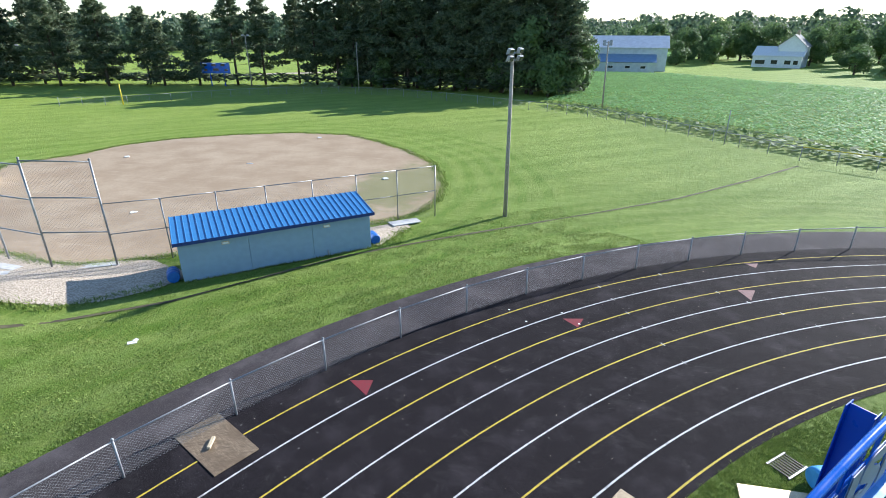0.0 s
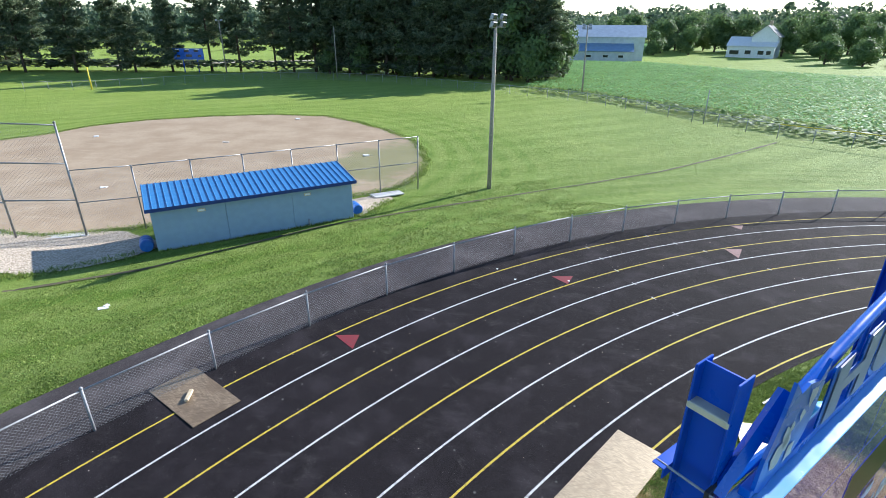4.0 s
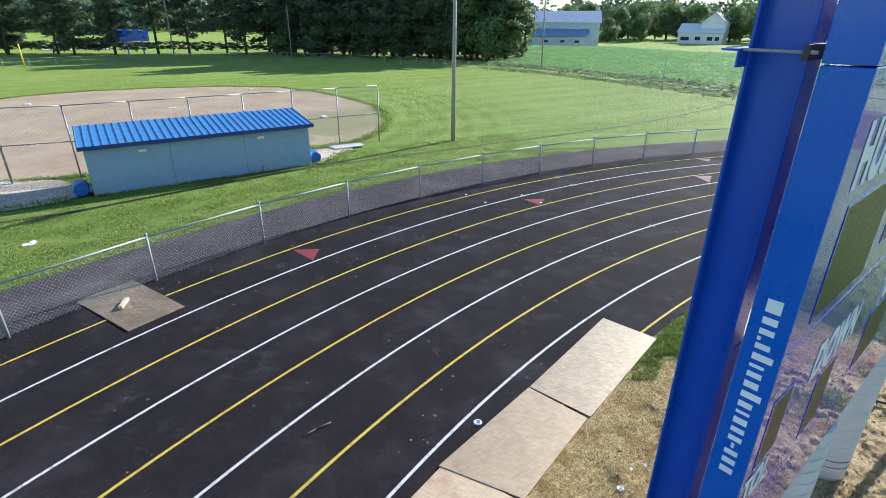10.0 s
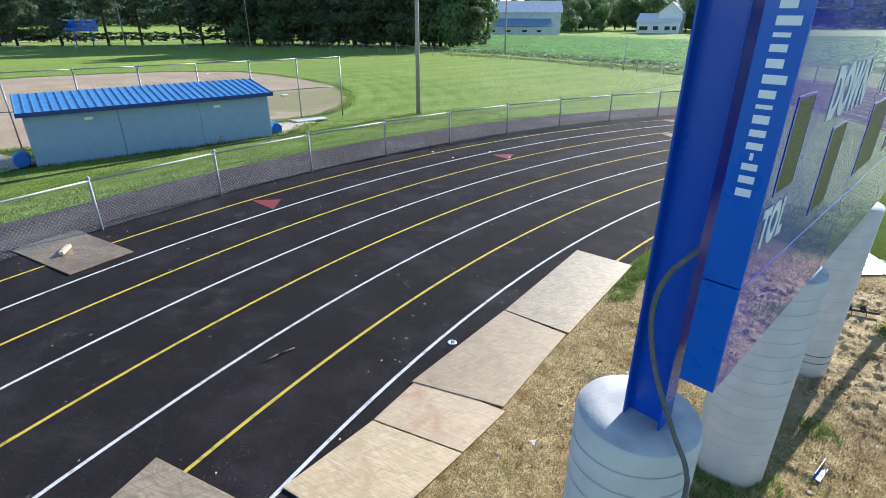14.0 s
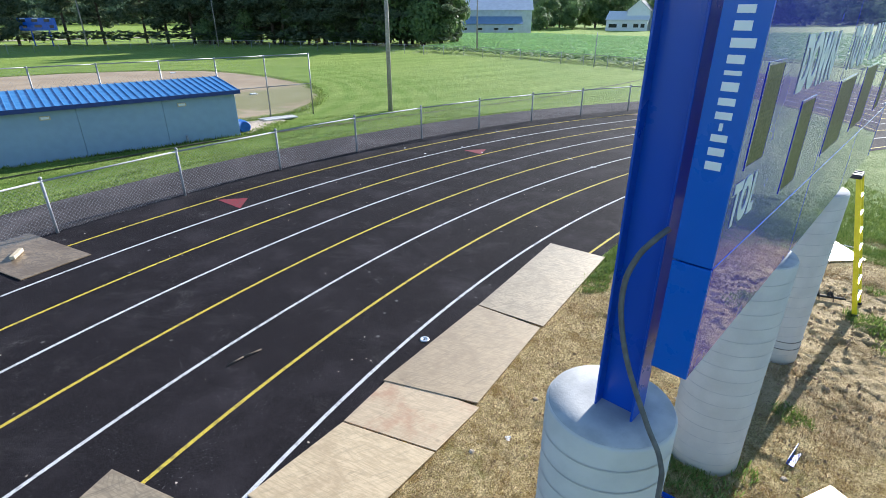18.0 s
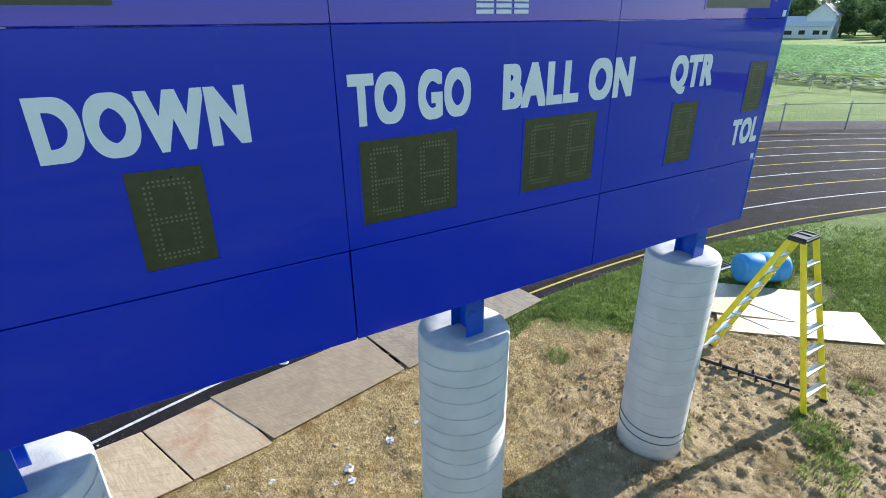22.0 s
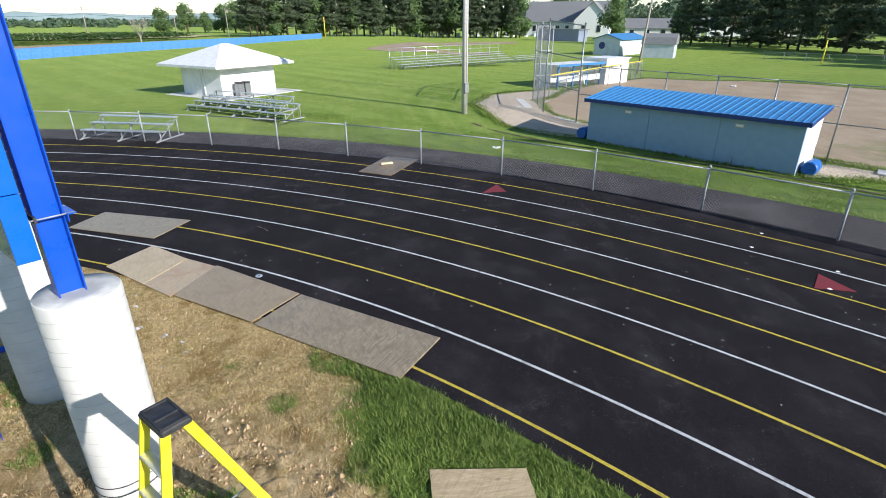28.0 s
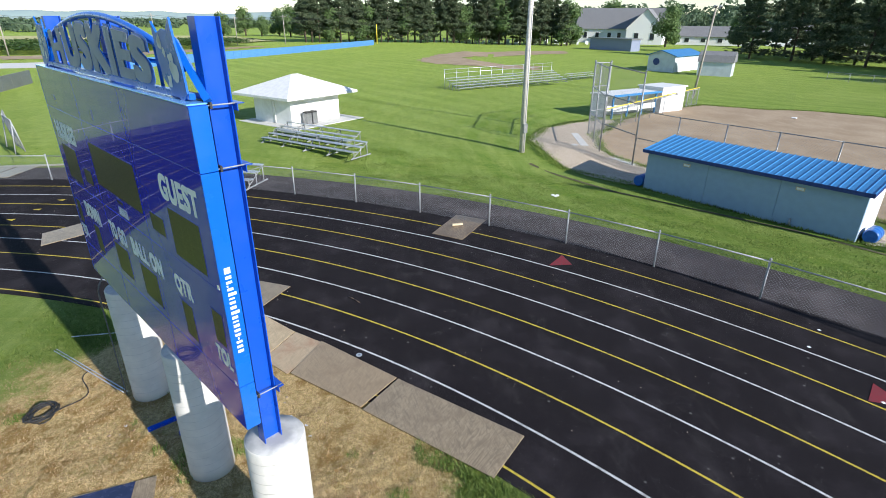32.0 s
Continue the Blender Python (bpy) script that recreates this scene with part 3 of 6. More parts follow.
# ---- fences ----
def wires(pts, height, pitch, thick, base=0.04):
    """Crossing chain-link wires hung along a line of places."""
    m = Mesh()
    acc = [0.0]
    for a, b in zip(pts, pts[1:]):
        acc.append(acc[-1] + math.hypot(b[0] - a[0], b[1] - a[1]))

    def at(s):
        s = min(max(s, 0.0), acc[-1])
        for i in range(len(acc) - 1):
            if s <= acc[i + 1]:
                t = (s - acc[i]) / (acc[i + 1] - acc[i])
                return [pts[i][k] + t * (pts[i + 1][k] - pts[i][k]) for k in range(3)]
        return list(pts[-1])

    n = int((acc[-1] + height) / pitch)
    for d in (1, -1):
        for i in range(n):
            s = i * pitch - (height if d == 1 else 0)
            p = [(max(0.0, min(acc[-1], s + d * h)), h) for h in (0.0, height)]
            if d == 1:
                lo, hi = max(0.0, -s), min(height, acc[-1] - s)
            else:
                lo, hi = max(0.0, s - acc[-1]), min(height, s)
            if hi - lo < 0.05:
                continue
            q = []
            for h in (lo, hi):
                x, y, z = at(s + d * h)
                q.append((x, y, z + base + h))
            m.tube(q[0], q[1], thick, thick, 3, False)
    return m


def fence(name, pts, height, spacing, label, rails, pitch, thick, post_r=0.03, metal=GALV, group="", wire=WIRE, place=None):
    """A chain-link fence: posts at even spacing, rails at the given heights, and wire."""
    ob = thing(name, Matrix(), label, "fence", group)
    acc = [0.0]
    for a, b in zip(pts, pts[1:]):
        acc.append(acc[-1] + math.hypot(b[0] - a[0], b[1] - a[1]))
    n = max(1, round(acc[-1] / spacing))
    line = []
    for k in range(n + 1):
        s = acc[-1] * k / n
        i = max(j for j in range(len(acc)) if acc[j] <= s + 1e-6)
        i = min(i, len(pts) - 2)
        t = (s - acc[i]) / (acc[i + 1] - acc[i])
        x, y = (pts[i][q] + t * (pts[i + 1][q] - pts[i][q]) for q in (0, 1))
        line.append((x, y, ground_z(x, y)))
    post = Mesh().tube((0, 0, -0.1), (0, 0, height + 0.02), post_r, post_r, 8)
    post.spun([(post_r * 1.3, height + 0.01), (post_r * 1.2, height + 0.05), (0.01, height + 0.075)], 8)
    me = post.data("post", metal)
    for x, y, z in line:
        part("post", me, metal, ob, at=pose(x, y, z, rng.uniform(-0.6, 0.6), rng.uniform(-0.6, 0.6), 0))
    for h in rails:
        for a, b in zip(line, line[1:]):
            part("rail", Mesh().tube((a[0], a[1], a[2] + h), (b[0], b[1], b[2] + h), post_r * 0.72, None, 6), metal, ob)
    if pitch:
        part("chain_link", wires(line, height - 0.06, pitch, thick), wire, ob)
    return ob


def arc(r, a0, a1, n):
    return [polar(r, a0 + (a1 - a0) * i / n) for i in range(n + 1)]


def along(a, b, n):
    return [(a[0] + (b[0] - a[0]) * i / n, a[1] + (b[1] - a[1]) * i / n) for i in range(n + 1)]


POST_DEG = math.degrees(3.05 / 39.72)
F0 = 148.4
fence("track_fence", arc(39.72, F0 - 20 * POST_DEG, F0 + 16 * POST_DEG, 36), 1.2, 3.05, "low galvanised chain-link fence round the running track", (1.17,), 0.09, 0.0019)


def stuff(name, mesh, material, label, category):
    return tagged(part(name, mesh, material), label, category, kind="stuff")


def slab(name, pts, thick, material, label, category, group="", lift=0.0, kind=""):
    """A flat piece from its corners, lying on the ground, as a thing of its own."""
    x0, y0 = sum(p[0] for p in pts) / len(pts), sum(p[1] for p in pts) / len(pts)
    dx, dy = pts[1][0] - pts[0][0], pts[1][1] - pts[0][1]
    a = math.degrees(math.atan2(dy, dx))
    base = pose(x0, y0, 0, 0, 0, a)
    inv = base.inverted()
    m = Mesh()
    top, low, up = [], [], []
    for x, y in pts:
        q = inv @ Vector((x, y, ground_z(x, y)))
        top.append(Vector((q.x, q.y, q.z + 0.02 + thick + lift)))
    for i, q in enumerate(top):
        c = sum(top, Vector()) / len(top)
        up.append(q + (c - q).normalized() * 0.006 + Vector((0, 0, 0)))
        low.append(q - Vector((0, 0, thick)))
        top[i] = q - Vector((0, 0, 0.004))
    n = len(pts)
    m.v = [tuple(v) for v in low + top + up]
    m.f = [tuple(reversed(range(n))), tuple(range(2 * n, 3 * n))]
    for i in range(n):
        j = (i + 1) % n
        m.f += [(i, j, n + j, n + i), (n + i, n + j, 2 * n + j, 2 * n + i)]
    m.s = [False] * len(m.f)
    ob = tagged(part(name, m, material), label, category, group, kind)
    ob.matrix_basis = base
    return ob


def patch(name, pts, lift, material, label, category, parent=None, fine=1.5, rough=0.0):
    """A sheet of another surface lying on the ground inside an outline, cut in a grid."""
    xs, ys = [p[0] for p in pts], [p[1] for p in pts]

    def inside(x, y):
        r, k = False, len(pts) - 1
        for i in range(len(pts)):
            (x1, y1), (x2, y2) = pts[i], pts[k]
            if (y1 > y) != (y2 > y) and x < (x2 - x1) * (y - y1) / (y2 - y1) + x1:
                r = not r
            k = i
        return r

    m, seen = Mesh(), {}

    def vert(i, j):
        if (i, j) not in seen:
            x, y = min(xs) + i * fine, min(ys) + j * fine
            seen[i, j] = len(m.v)
            m.v.append((x, y, ground_z(x, y) + lift))
        return seen[i, j]

    for i in range(int((max(xs) - min(xs)) / fine) + 1):
        for j in range(int((max(ys) - min(ys)) / fine) + 1):
            x, y = min(xs) + (i + 0.5) * fine, min(ys) + (j + 0.5) * fine
            w = rough * noise.noise((x * 0.35, y * 0.35, 3.0)), rough * noise.noise((x * 0.35, y * 0.35, 9.0))
            if inside(x + w[0], y + w[1]):
                m.f.append((vert(i, j), vert(i + 1, j), vert(i + 1, j + 1), vert(i, j + 1)))
                m.s.append(True)
    return tagged(part(name, m, material, parent), label, category, kind="structure")


# ---- track marks ----
def mark(name, pts, material, label):
    m = Mesh()
    m.face([(x, y, ground_z(x, y) + 0.021) for x, y in pts])
    return tagged(part(name, m, material, track), label)


for pts, c, word in (
    (((-5.05, 12.65), (-4.29, 12.06), (-4.32, 12.81)), RED, "red painted triangle"),
    (((1.69, 18.01), (2.25, 17.47), (2.49, 18.17)), RED, "red painted triangle"),
    (((9.15, 22.03), (9.43, 21.11), (9.9, 22.12)), GREY_MARK, "faded painted triangle"),
    (((10.3, 25.05), (10.7, 24.6), (11.0, 25.2)), GREY_MARK, "faded painted triangle"),
):
    mark("triangle_mark", pts, c, word)
for i in range(8):
    r = R_OUT - (i + 0.55) * LANE
    a = 175.3 + i * 0.35
    p = [polar(r + d, a + e) for d, e in ((0.10, 0.0), (-0.10, 0.0), (0.0, 0.55))]
    mark("arrow_mark", p, YELLOW, "small yellow arrow")
    for e in (121.0 - i * 0.9, 126.0 + i * 0.35) if i < 6 else ():
        q = R_OUT - i * LANE
        mark("tick_mark", [polar(q + d, e + f) for d, f in ((0.11, 0), (-0.11, 0), (-0.11, 0.06), (0.11, 0.06))], WHITE, "short white tick")
for x, y in ((-0.41, 18.23), (0.31, 17.49), (1.66, 18.47), (2.31, 17.75)):
    mark("start_mark", [(x - 0.032, y - 0.04), (x + 0.04, y - 0.032), (x + 0.032, y + 0.04), (x - 0.04, y + 0.032)], VINYL, "small white painted square")
# small pale litter and worn spots on the asphalt
m = Mesh()
for k in range(300):
    x, y = polar(rng.uniform(30.2, 39.6), rng.uniform(110, 185))
    s, a = rng.uniform(0.005, 0.018), rng.uniform(0, 6.28)
    z = ground_z(x, y) + 0.02
    m.face([(x + s * rng.uniform(0.6, 1.3) * math.cos(a + q * 1.256), y + s * rng.uniform(0.6, 1.3) * math.sin(a + q * 1.256), z + rng.uniform(0, 0.012)) for q in range(5)])
tagged(part("stick", Mesh().bent([(-2.52, 5.86, ground_z(-2.52, 5.86) + 0.03), (-2.36, 6.05, ground_z(-2.36, 6.05) + 0.04), (-2.16, 6.24, ground_z(-2.16, 6.24) + 0.03)], 0.014, 5), BARK), "thin dark stick lying on the asphalt lane", "stick")
stuff("litter", m, GRAVEL, "pale grit and crumbs scattered on the asphalt", "litter")

# ---- scoreboard ----
BOARD = pose(1.63, 1.76, 0, 0, 0, 44.77)
BW, Z0, Z1, Z2, Z3, Z4 = 6.17, 2.89, 3.51, 4.74, 6.01, 6.64
DEEP = 0.175
board = thing("scoreboard", BOARD, "large royal blue scoreboard with white lettering and dark digit windows", "scoreboard")
third = BW / 3
for i in range(3):
    for name, a, b in (("bottom_panel", Z0, Z1), ("lower_panel", Z1, Z2), ("upper_panel", Z2, Z3), ("top_panel", Z3, Z4)):
        m = Mesh().box((i + 0.5) * third, DEEP / 2, (a + b) / 2, third - (0.010 if name == "bottom_panel" else 0.004), DEEP, b - a - (0.010 if a == Z0 else 0.004), None, 0.003)
        part(name, m, BLUE_FACE, board)
part("top_cap", Mesh().box(BW / 2, DEEP / 2, Z4 + 0.008, BW, DEEP + 0.02, 0.016, None, 0.004), CAP_BLUE, board, "shiny pale blue metal cap")
for x in (-0.012, BW + 0.012):
    for a, b in ((Z0, Z1), (Z1, Z3), (Z3, Z4)):
        part("end_panel", Mesh().box(x, DEEP / 2, (a + b) / 2, 0.02, DEEP + 0.004, b - a - 0.008, None, 0.003), BLUE, board)


SEGS = ((0, 1, 1, 1), (0, 0.5, 1, 0.5), (0, 0, 1, 0), (0, 0.5, 0, 1), (1, 0.5, 1, 1), (0, 0, 0, 0.5), (1, 0, 1, 0.5))


def digits(u0, u1, z0, z1, count):
    """A dark digit window with a raised edge, and the lamp dots of its figures."""
    w = part("digit_window", Mesh().box((u0 + u1) / 2, -0.0005, (z0 + z1) / 2, u1 - u0, 0.003, z1 - z0, None, 0.0006), LED_BOARD, board, "dark olive digit window")
    f = Mesh()
    for x, z, sx, sz in (((u0 + u1) / 2, z1 + 0.008, u1 - u0 + 0.03, 0.014), ((u0 + u1) / 2, z0 - 0.008, u1 - u0 + 0.03, 0.014), (u0 - 0.008, (z0 + z1) / 2, 0.014, z1 - z0), (u1 + 0.008, (z0 + z1) / 2, 0.014, z1 - z0)):
        f.box(x, -0.001, z, sx, 0.004, sz)
    part("window_frame", f, BLUE_FACE, w)
    d = Mesh()
    wide = (u1 - u0) / count
    for k in range(count):
        a, b = u0 + wide * (k + 0.24), u0 + wide * (k + 0.76)
        lo, hi = z0 + 0.13 * (z1 - z0), z1 - 0.13 * (z1 - z0)
        for p, q, r, t in SEGS:
            n = 8 if q == t else 7
            for i in range(n):
                e = (i + 0.5) / n
                for side in (-0.011, 0.011):
                    x, z = a + (b - a) * (p + (r - p) * e), lo + (hi - lo) * (q + (t - q) * e)
                    x, z = (x, z + side) if q == t else (x + side, z)
                    d.face([(x + 0.0055 * c, -0.0027, z + 0.0055 * s) for c, s in ((-1, -1), (1, -1), (1, 1), (-1, 1))])
    tagged(part("lamp_dots", d, LED_DOT, w, "rows of small lamp lenses"), kind="stuff")


for u0, u1, z0, z1, n in (
    (0.13, 0.39, 3.96, 4.38, 1), (1.02, 1.35, 3.64, 4.13, 1), (2.16, 2.80, 3.65, 4.14, 2), (3.33, 3.99, 3.65, 4.15, 2), (4.83, 5.15, 3.64, 4.13, 1), (5.79, 6.05, 3.98, 4.40, 1),
    (0.29, 1.14, 4.82, 5.40, 2), (5.03, 5.88, 4.82, 5.40, 2), (1.39, 1.83, 4.95, 5.18, 1), (4.33, 4.78, 4.95, 5.18, 1), (2.12, 4.06, 5.06, 5.70, 4), (2.93, 3.22, 4.96, 5.01, 1),
):
    digits(u0, u1, z0, z1, n)


def face_text(name, text, u0, u1, z0, z1, label=""):
    ob = letters(name, text, 1.0, VINYL, board, Matrix(), 1.0, 0.0012)
    lo = [min(v.co[k] for v in ob.data.vertices) for k in (0, 1)]
    hi = [max(v.co[k] for v in ob.data.vertices) for k in (0, 1)]
    sx, sy = (u1 - u0) / (hi[0] - lo[0]), (z1 - z0) / (hi[1] - lo[1])
    for v in ob.data.vertices:
        v.co = ((v.co[0] - lo[0]) * sx, (v.co[1] - lo[1]) * sy, v.co[2])
    ob.matrix_basis = pose(u0, -0.002, z0, 90, 0, 0)
    if label:
        ob["label"] = label
    return ob


for t, u0, u1, z0, z1 in (
    ("DOWN", 0.74, 1.60, 4.205, 4.485), ("TO GO", 2.12, 2.90, 4.22, 4.50), ("BALL ON", 3.14, 4.32, 4.225, 4.505), ("QTR", 4.74, 5.27, 4.20, 4.49),
    ("TOL", 0.05, 0.44, 3.68, 3.90), ("TOL", 5.71, 6.12, 3.685, 3.92), ("HUSKIES", 0.20, 1.36, 5.49, 5.80), ("GUEST", 4.92, 5.98, 5.49, 5.80),
):
    face_text("lettering", t, u0, u1, z0, z1, "white vinyl letters")
for a, b in ((2.93, 3.05), (3.07, 3.18), (3.20, 3.31)):
    for q in range(4):
        part("maker_mark", Mesh().box((a + b) / 2, -0.0035, 4.795 + q * 0.033, b - a, 0.003, 0.022), VINYL, board, "white stripe of the maker mark")
for x, z in ((6.12, 3.545), (6.12, 4.78)):
    part("sticker", Mesh().box(x, -0.004, z, 0.045, 0.004, 0.05), VINYL, board, "small white sticker")
# the maker's line down both ends, as plain white bars of its letters' size
MAKER_BARS = ((0.058, 0), (0.055, 0), (0.052, 0), (0.032, 2), (0.052, 0), (0.052, 0), (0.058, 0), (0.040, 0), (0.055, 0), (0.058, 1), (0.058, 0), (0.052, 0), (0.040, 0), (0.058, 1), (0.052, 0), (0.020, 3), (0.052, 0), (0.058, 0), (0.090, 0))
for x, s in ((-0.0235, -1), (BW + 0.0235, 1)):
    z = 3.95
    bars = part("maker_line", Mesh().box(x - s * 0.001, DEEP / 2, 4.4, 0.001, 0.01, 0.01), BLUE, board, "row of white plain strokes")
    for w, form in MAKER_BARS:
        low, tall = ((0.0, 0.066), (0.0, 0.092), (0.024, 0.015), (0.0, 0.016))[form]
        cy = DEEP / 2 - s * (0.033 - low - tall / 2)
        part("stroke", Mesh().box(x, cy, z + w / 2, 0.003, tall, w - 0.022 if form < 2 else w, None, 0.0008), VINYL, bars)
        z += w + 0.004

# header sign over the board
sign = thing("header_sign", BOARD @ pose(0, 0.12, Z4 + 0.02), "cut-out team name sign on a blue tube frame above the scoreboard", "sign")
part("base_rail", Mesh().box(BW / 2, 0, 0.04, BW - 0.3, 0.06, 0.06, None, 0.004), BLUE, sign)
arch_pts = [(0.35 + (BW - 0.7) * i / 24, 0.05, 0.28 + 0.46 * math.sin(math.pi * i / 24) ** 0.8) for i in range(25)]
part("arch_tube", Mesh().sweep(arch_pts, 0.04, 8), BLUE, sign)
part("back_rail", Mesh().tube((0.4, 0.06, 0.30), (BW - 0.4, 0.06, 0.30), 0.02), BLUE, sign)
for i in range(3, 22, 3):
    p = arch_pts[i]
    part("upright", Mesh().tube((p[0], 0.06, 0.05), (p[0], 0.05, p[2]), 0.018), BLUE, sign)
for a, b in (((0.06, 0.10, 0.0), (0.52, 0.06, 0.52)), ((BW - 0.06, 0.10, 0.0), (BW - 0.52, 0.06, 0.52))):
    part("brace", Mesh().tube(a, b, 0.045, None, 4, True, False), BLUE, sign)
    part("strut", Mesh().tube((a[0], 0.1, 0.03), (a[0] + (b[0] - a[0]) * 1.6, 0.06, 0.03), 0.03, None, 4, True, False), BLUE, sign)
ob = letters("name_letters", "HUSKIES", 1.0, SIGN_GREY, sign, Matrix(), 1.0, 0.005)
lo = [min(v.co[k] for v in ob.data.vertices) for k in (0, 1)]
hi = [max(v.co[k] for v in ob.data.vertices) for k in (0, 1)]
for v in ob.data.vertices:
    t = (v.co[0] - lo[0]) / (hi[0] - lo[0])
    v.co = (t * 4.1, (v.co[1] - lo[1]) / (hi[1] - lo[1]) * (0.44 + 0.13 * math.sin(math.pi * t)), v.co[2])
ob.matrix_basis = pose(1.03, -0.03, 0.08, 90, 0, 0)
ob["label"] = "pale grey cut-out letters"
edge = ob.copy()
edge.data = ob.data.copy()
edge.data.materials.clear()
edge.data.materials.append(BLUE)
scene.collection.objects.link(edge)
edge.name = "letter_backing"
edge["label"] = "blue backing of the letters"
edge.matrix_basis = pose(1.03 - 0.06, -0.020, 0.045, 90, 0, 0) @ Matrix.Diagonal((1.03, 1.12, 1.0, 1))
for u, s in ((0.18, 1), (BW - 0.18, -1)):
    # plain cut-out panel with two points at its top, in blue and pale patches
    outline = [(0, 0.0), (0.12, -0.10), (0.24, -0.02), (0.40, 0.02), (0.52, 0.12), (0.58, 0.30), (0.60, 0.62), (0.50, 0.52), (0.36, 0.56), (0.26, 0.54), (0.14, 0.66), (0.10, 0.44), (0.02, 0.22)]
    m = Mesh()
    n = len(outline)
    m.v = [(u + s * a, -0.035, 0.06 + b) for a, b in outline] + [(u + s * a, -0.015, 0.06 + b) for a, b in outline]
    m.f = [tuple(range(n)) if s > 0 else tuple(reversed(range(n))), tuple(reversed(range(n, 2 * n))) if s > 0 else tuple(range(n, 2 * n))]
    m.f += [(i, n + i, n + (i + 1) % n, (i + 1) % n) for i in range(n)]
    m.s = [False] * len(m.f)
    p = part("emblem_panel", m, BLUE, sign, "plain blue cut-out panel with pale patches")
    pr = random.Random(3)
    for k in range(9):
        a, b, w = pr.uniform(0.14, 0.46), pr.uniform(0.08, 0.48), pr.uniform(0.04, 0.10)
        m = Mesh()
        m.face([(u + s * (a + w * pr.uniform(0.4, 1.0) * math.cos(q)), -0.039, 0.06 + b + w * pr.uniform(0.5, 1.3) * math.sin(q)) for q in [i * 0.785 * s for i in range(8)]])
        part("pale_patch", m, METAL_PALE, p)

# piles and posts
PILES = (0.12, 3.13, 5.98)
PY = 0.41
for k, x in enumerate(PILES):
    pile = thing("concrete_pile", BOARD @ pose(x, PY, -0.2, 0, 0, 40 * k), "tall white concrete pile with spiral wrap seams", "pile", "piles under the scoreboard")
    h = 2.62
    part("shaft", Mesh().spun([(0.392, -0.1), (0.385, 0.3), (0.383, h - 0.02), (0.372, h)], 48), PILE_WHITE, pile)
    part("top_face", Mesh().spun([(0.371, h - 0.004), (0.368, h + 0.006), (0.20, h + 0.010)], 40), PILE_TOP, pile, "rough grey trowelled top")
    turns = 15
    m = Mesh()
    for i in range(turns * 48):
        a, b = (2 * math.pi * q / 48 for q in (i, i + 1))
        za, zb = (0.1 + (h - 0.2) * q / (turns * 48) for q in (i, i + 1))
        r = 0.3895
        m.face([(r * math.cos(a), r * math.sin(a), za), (r * math.cos(b), r * math.sin(b), zb), (r * math.cos(b), r * math.sin(b), zb + 0.010), (r * math.cos(a), r * math.sin(a), za + 0.010)], True)
    part("wrap_seam", m, PILE_GROOVE, pile, "thin grey spiral seam")
    top = 7.39
    beam = thing("support_post", BOARD @ pose(x, 0.358, h - 0.2), "royal blue steel wide-flange post standing on a concrete pile", "steel post", "posts behind the scoreboard")
    q = top - h + 0.2
    part("web", Mesh().box(0, 0, q / 2, 0.012, 0.215, q), STEEL_BLUE, beam)
    for s in (-1, 1):
        part("flange", Mesh().box(0, s * 0.112, q / 2, 0.165, 0.013, q, None, 0.003), STEEL_BLUE, beam)
    for z in ((Z3 + 0.04, Z4 + 0.05), (Z3,), (Z0 + 0.34, Z3, Z4 - 0.02))[k]:
        z -= h - 0.2
        c = part("clamp_angle", Mesh().box(0, 0.155, z, 0.34, 0.075, 0.008).box(0, 0.12, z - 0.035, 0.34, 0.008, 0.07), STEEL_BLUE, beam, "blue clamping angle")
        for s in (-1, 1):
            part("tie_rod", Mesh().tube((s * 0.13, -0.16, z), (s * 0.13, 0.19, z), 0.008, None, 6), GALV, c)
        part("front_clip", Mesh().box(0, -0.125, z, 0.30, 0.022, 0.06), BLACK, c)
    if k == 0:
        part("strap", Mesh().box(0, 0, top - h + 0.2 - 0.26, 0.175, 0.235, 0.045, None, 0.006), CANVAS, beam, "beige lifting strap")
# conduit from the board down the first pile
cable = thing("supply_cable", BOARD @ pose(0, 0, 0), "grey flexible conduit hanging from the board to the ground", "cable")
pts = [(-0.04, 0.21, 3.66), (-0.10, 0.24, 3.62), (-0.12, 0.30, 3.52), (-0.13, 0.34, 3.37), (-0.13, 0.33, 3.17), (-0.14, 0.25, 2.92), (-0.14, 0.10, 2.62), (-0.14, 0.0, 2.44), (-0.14, -0.03, 2.2), (-0.13, -0.04, 1.2), (-0.13, -0.05, -0.15)]
smooth = []
for i in range(len(pts) - 1):
    p = [Vector(pts[max(0, min(len(pts) - 1, i + k))]) for k in (-1, 0, 1, 2)]
    for k in range(6):
        t = k / 6
        smooth.append(tuple(0.5 * (2 * p[1] + (p[2] - p[0]) * t + (2 * p[0] - 5 * p[1] + 4 * p[2] - p[3]) * t * t + (3 * p[1] - p[0] - 3 * p[2] + p[3]) * t ** 3)))
part("conduit", Mesh().sweep(smooth + [pts[-1]], 0.0145, 10), CONDUIT, cable)
# straps round the last pile
for z in (0.30, 0.42):
    m = Mesh()
    for i in range(30):
        a, b = (2 * math.pi * q / 30 for q in (i, i + 1))
        m.tube((0.394 * math.cos(a), 0.394 * math.sin(a), z + 0.05 * math.sin(a)), (0.394 * math.cos(b), 0.394 * math.sin(b), z + 0.05 * math.sin(b)), 0.0045, None, 5)
    tagged(part("pile_wire", m, BLACK, None, "", BOARD @ pose(PILES[2], PY, -0.2)), "thin black wire tied round the pile", "wire")

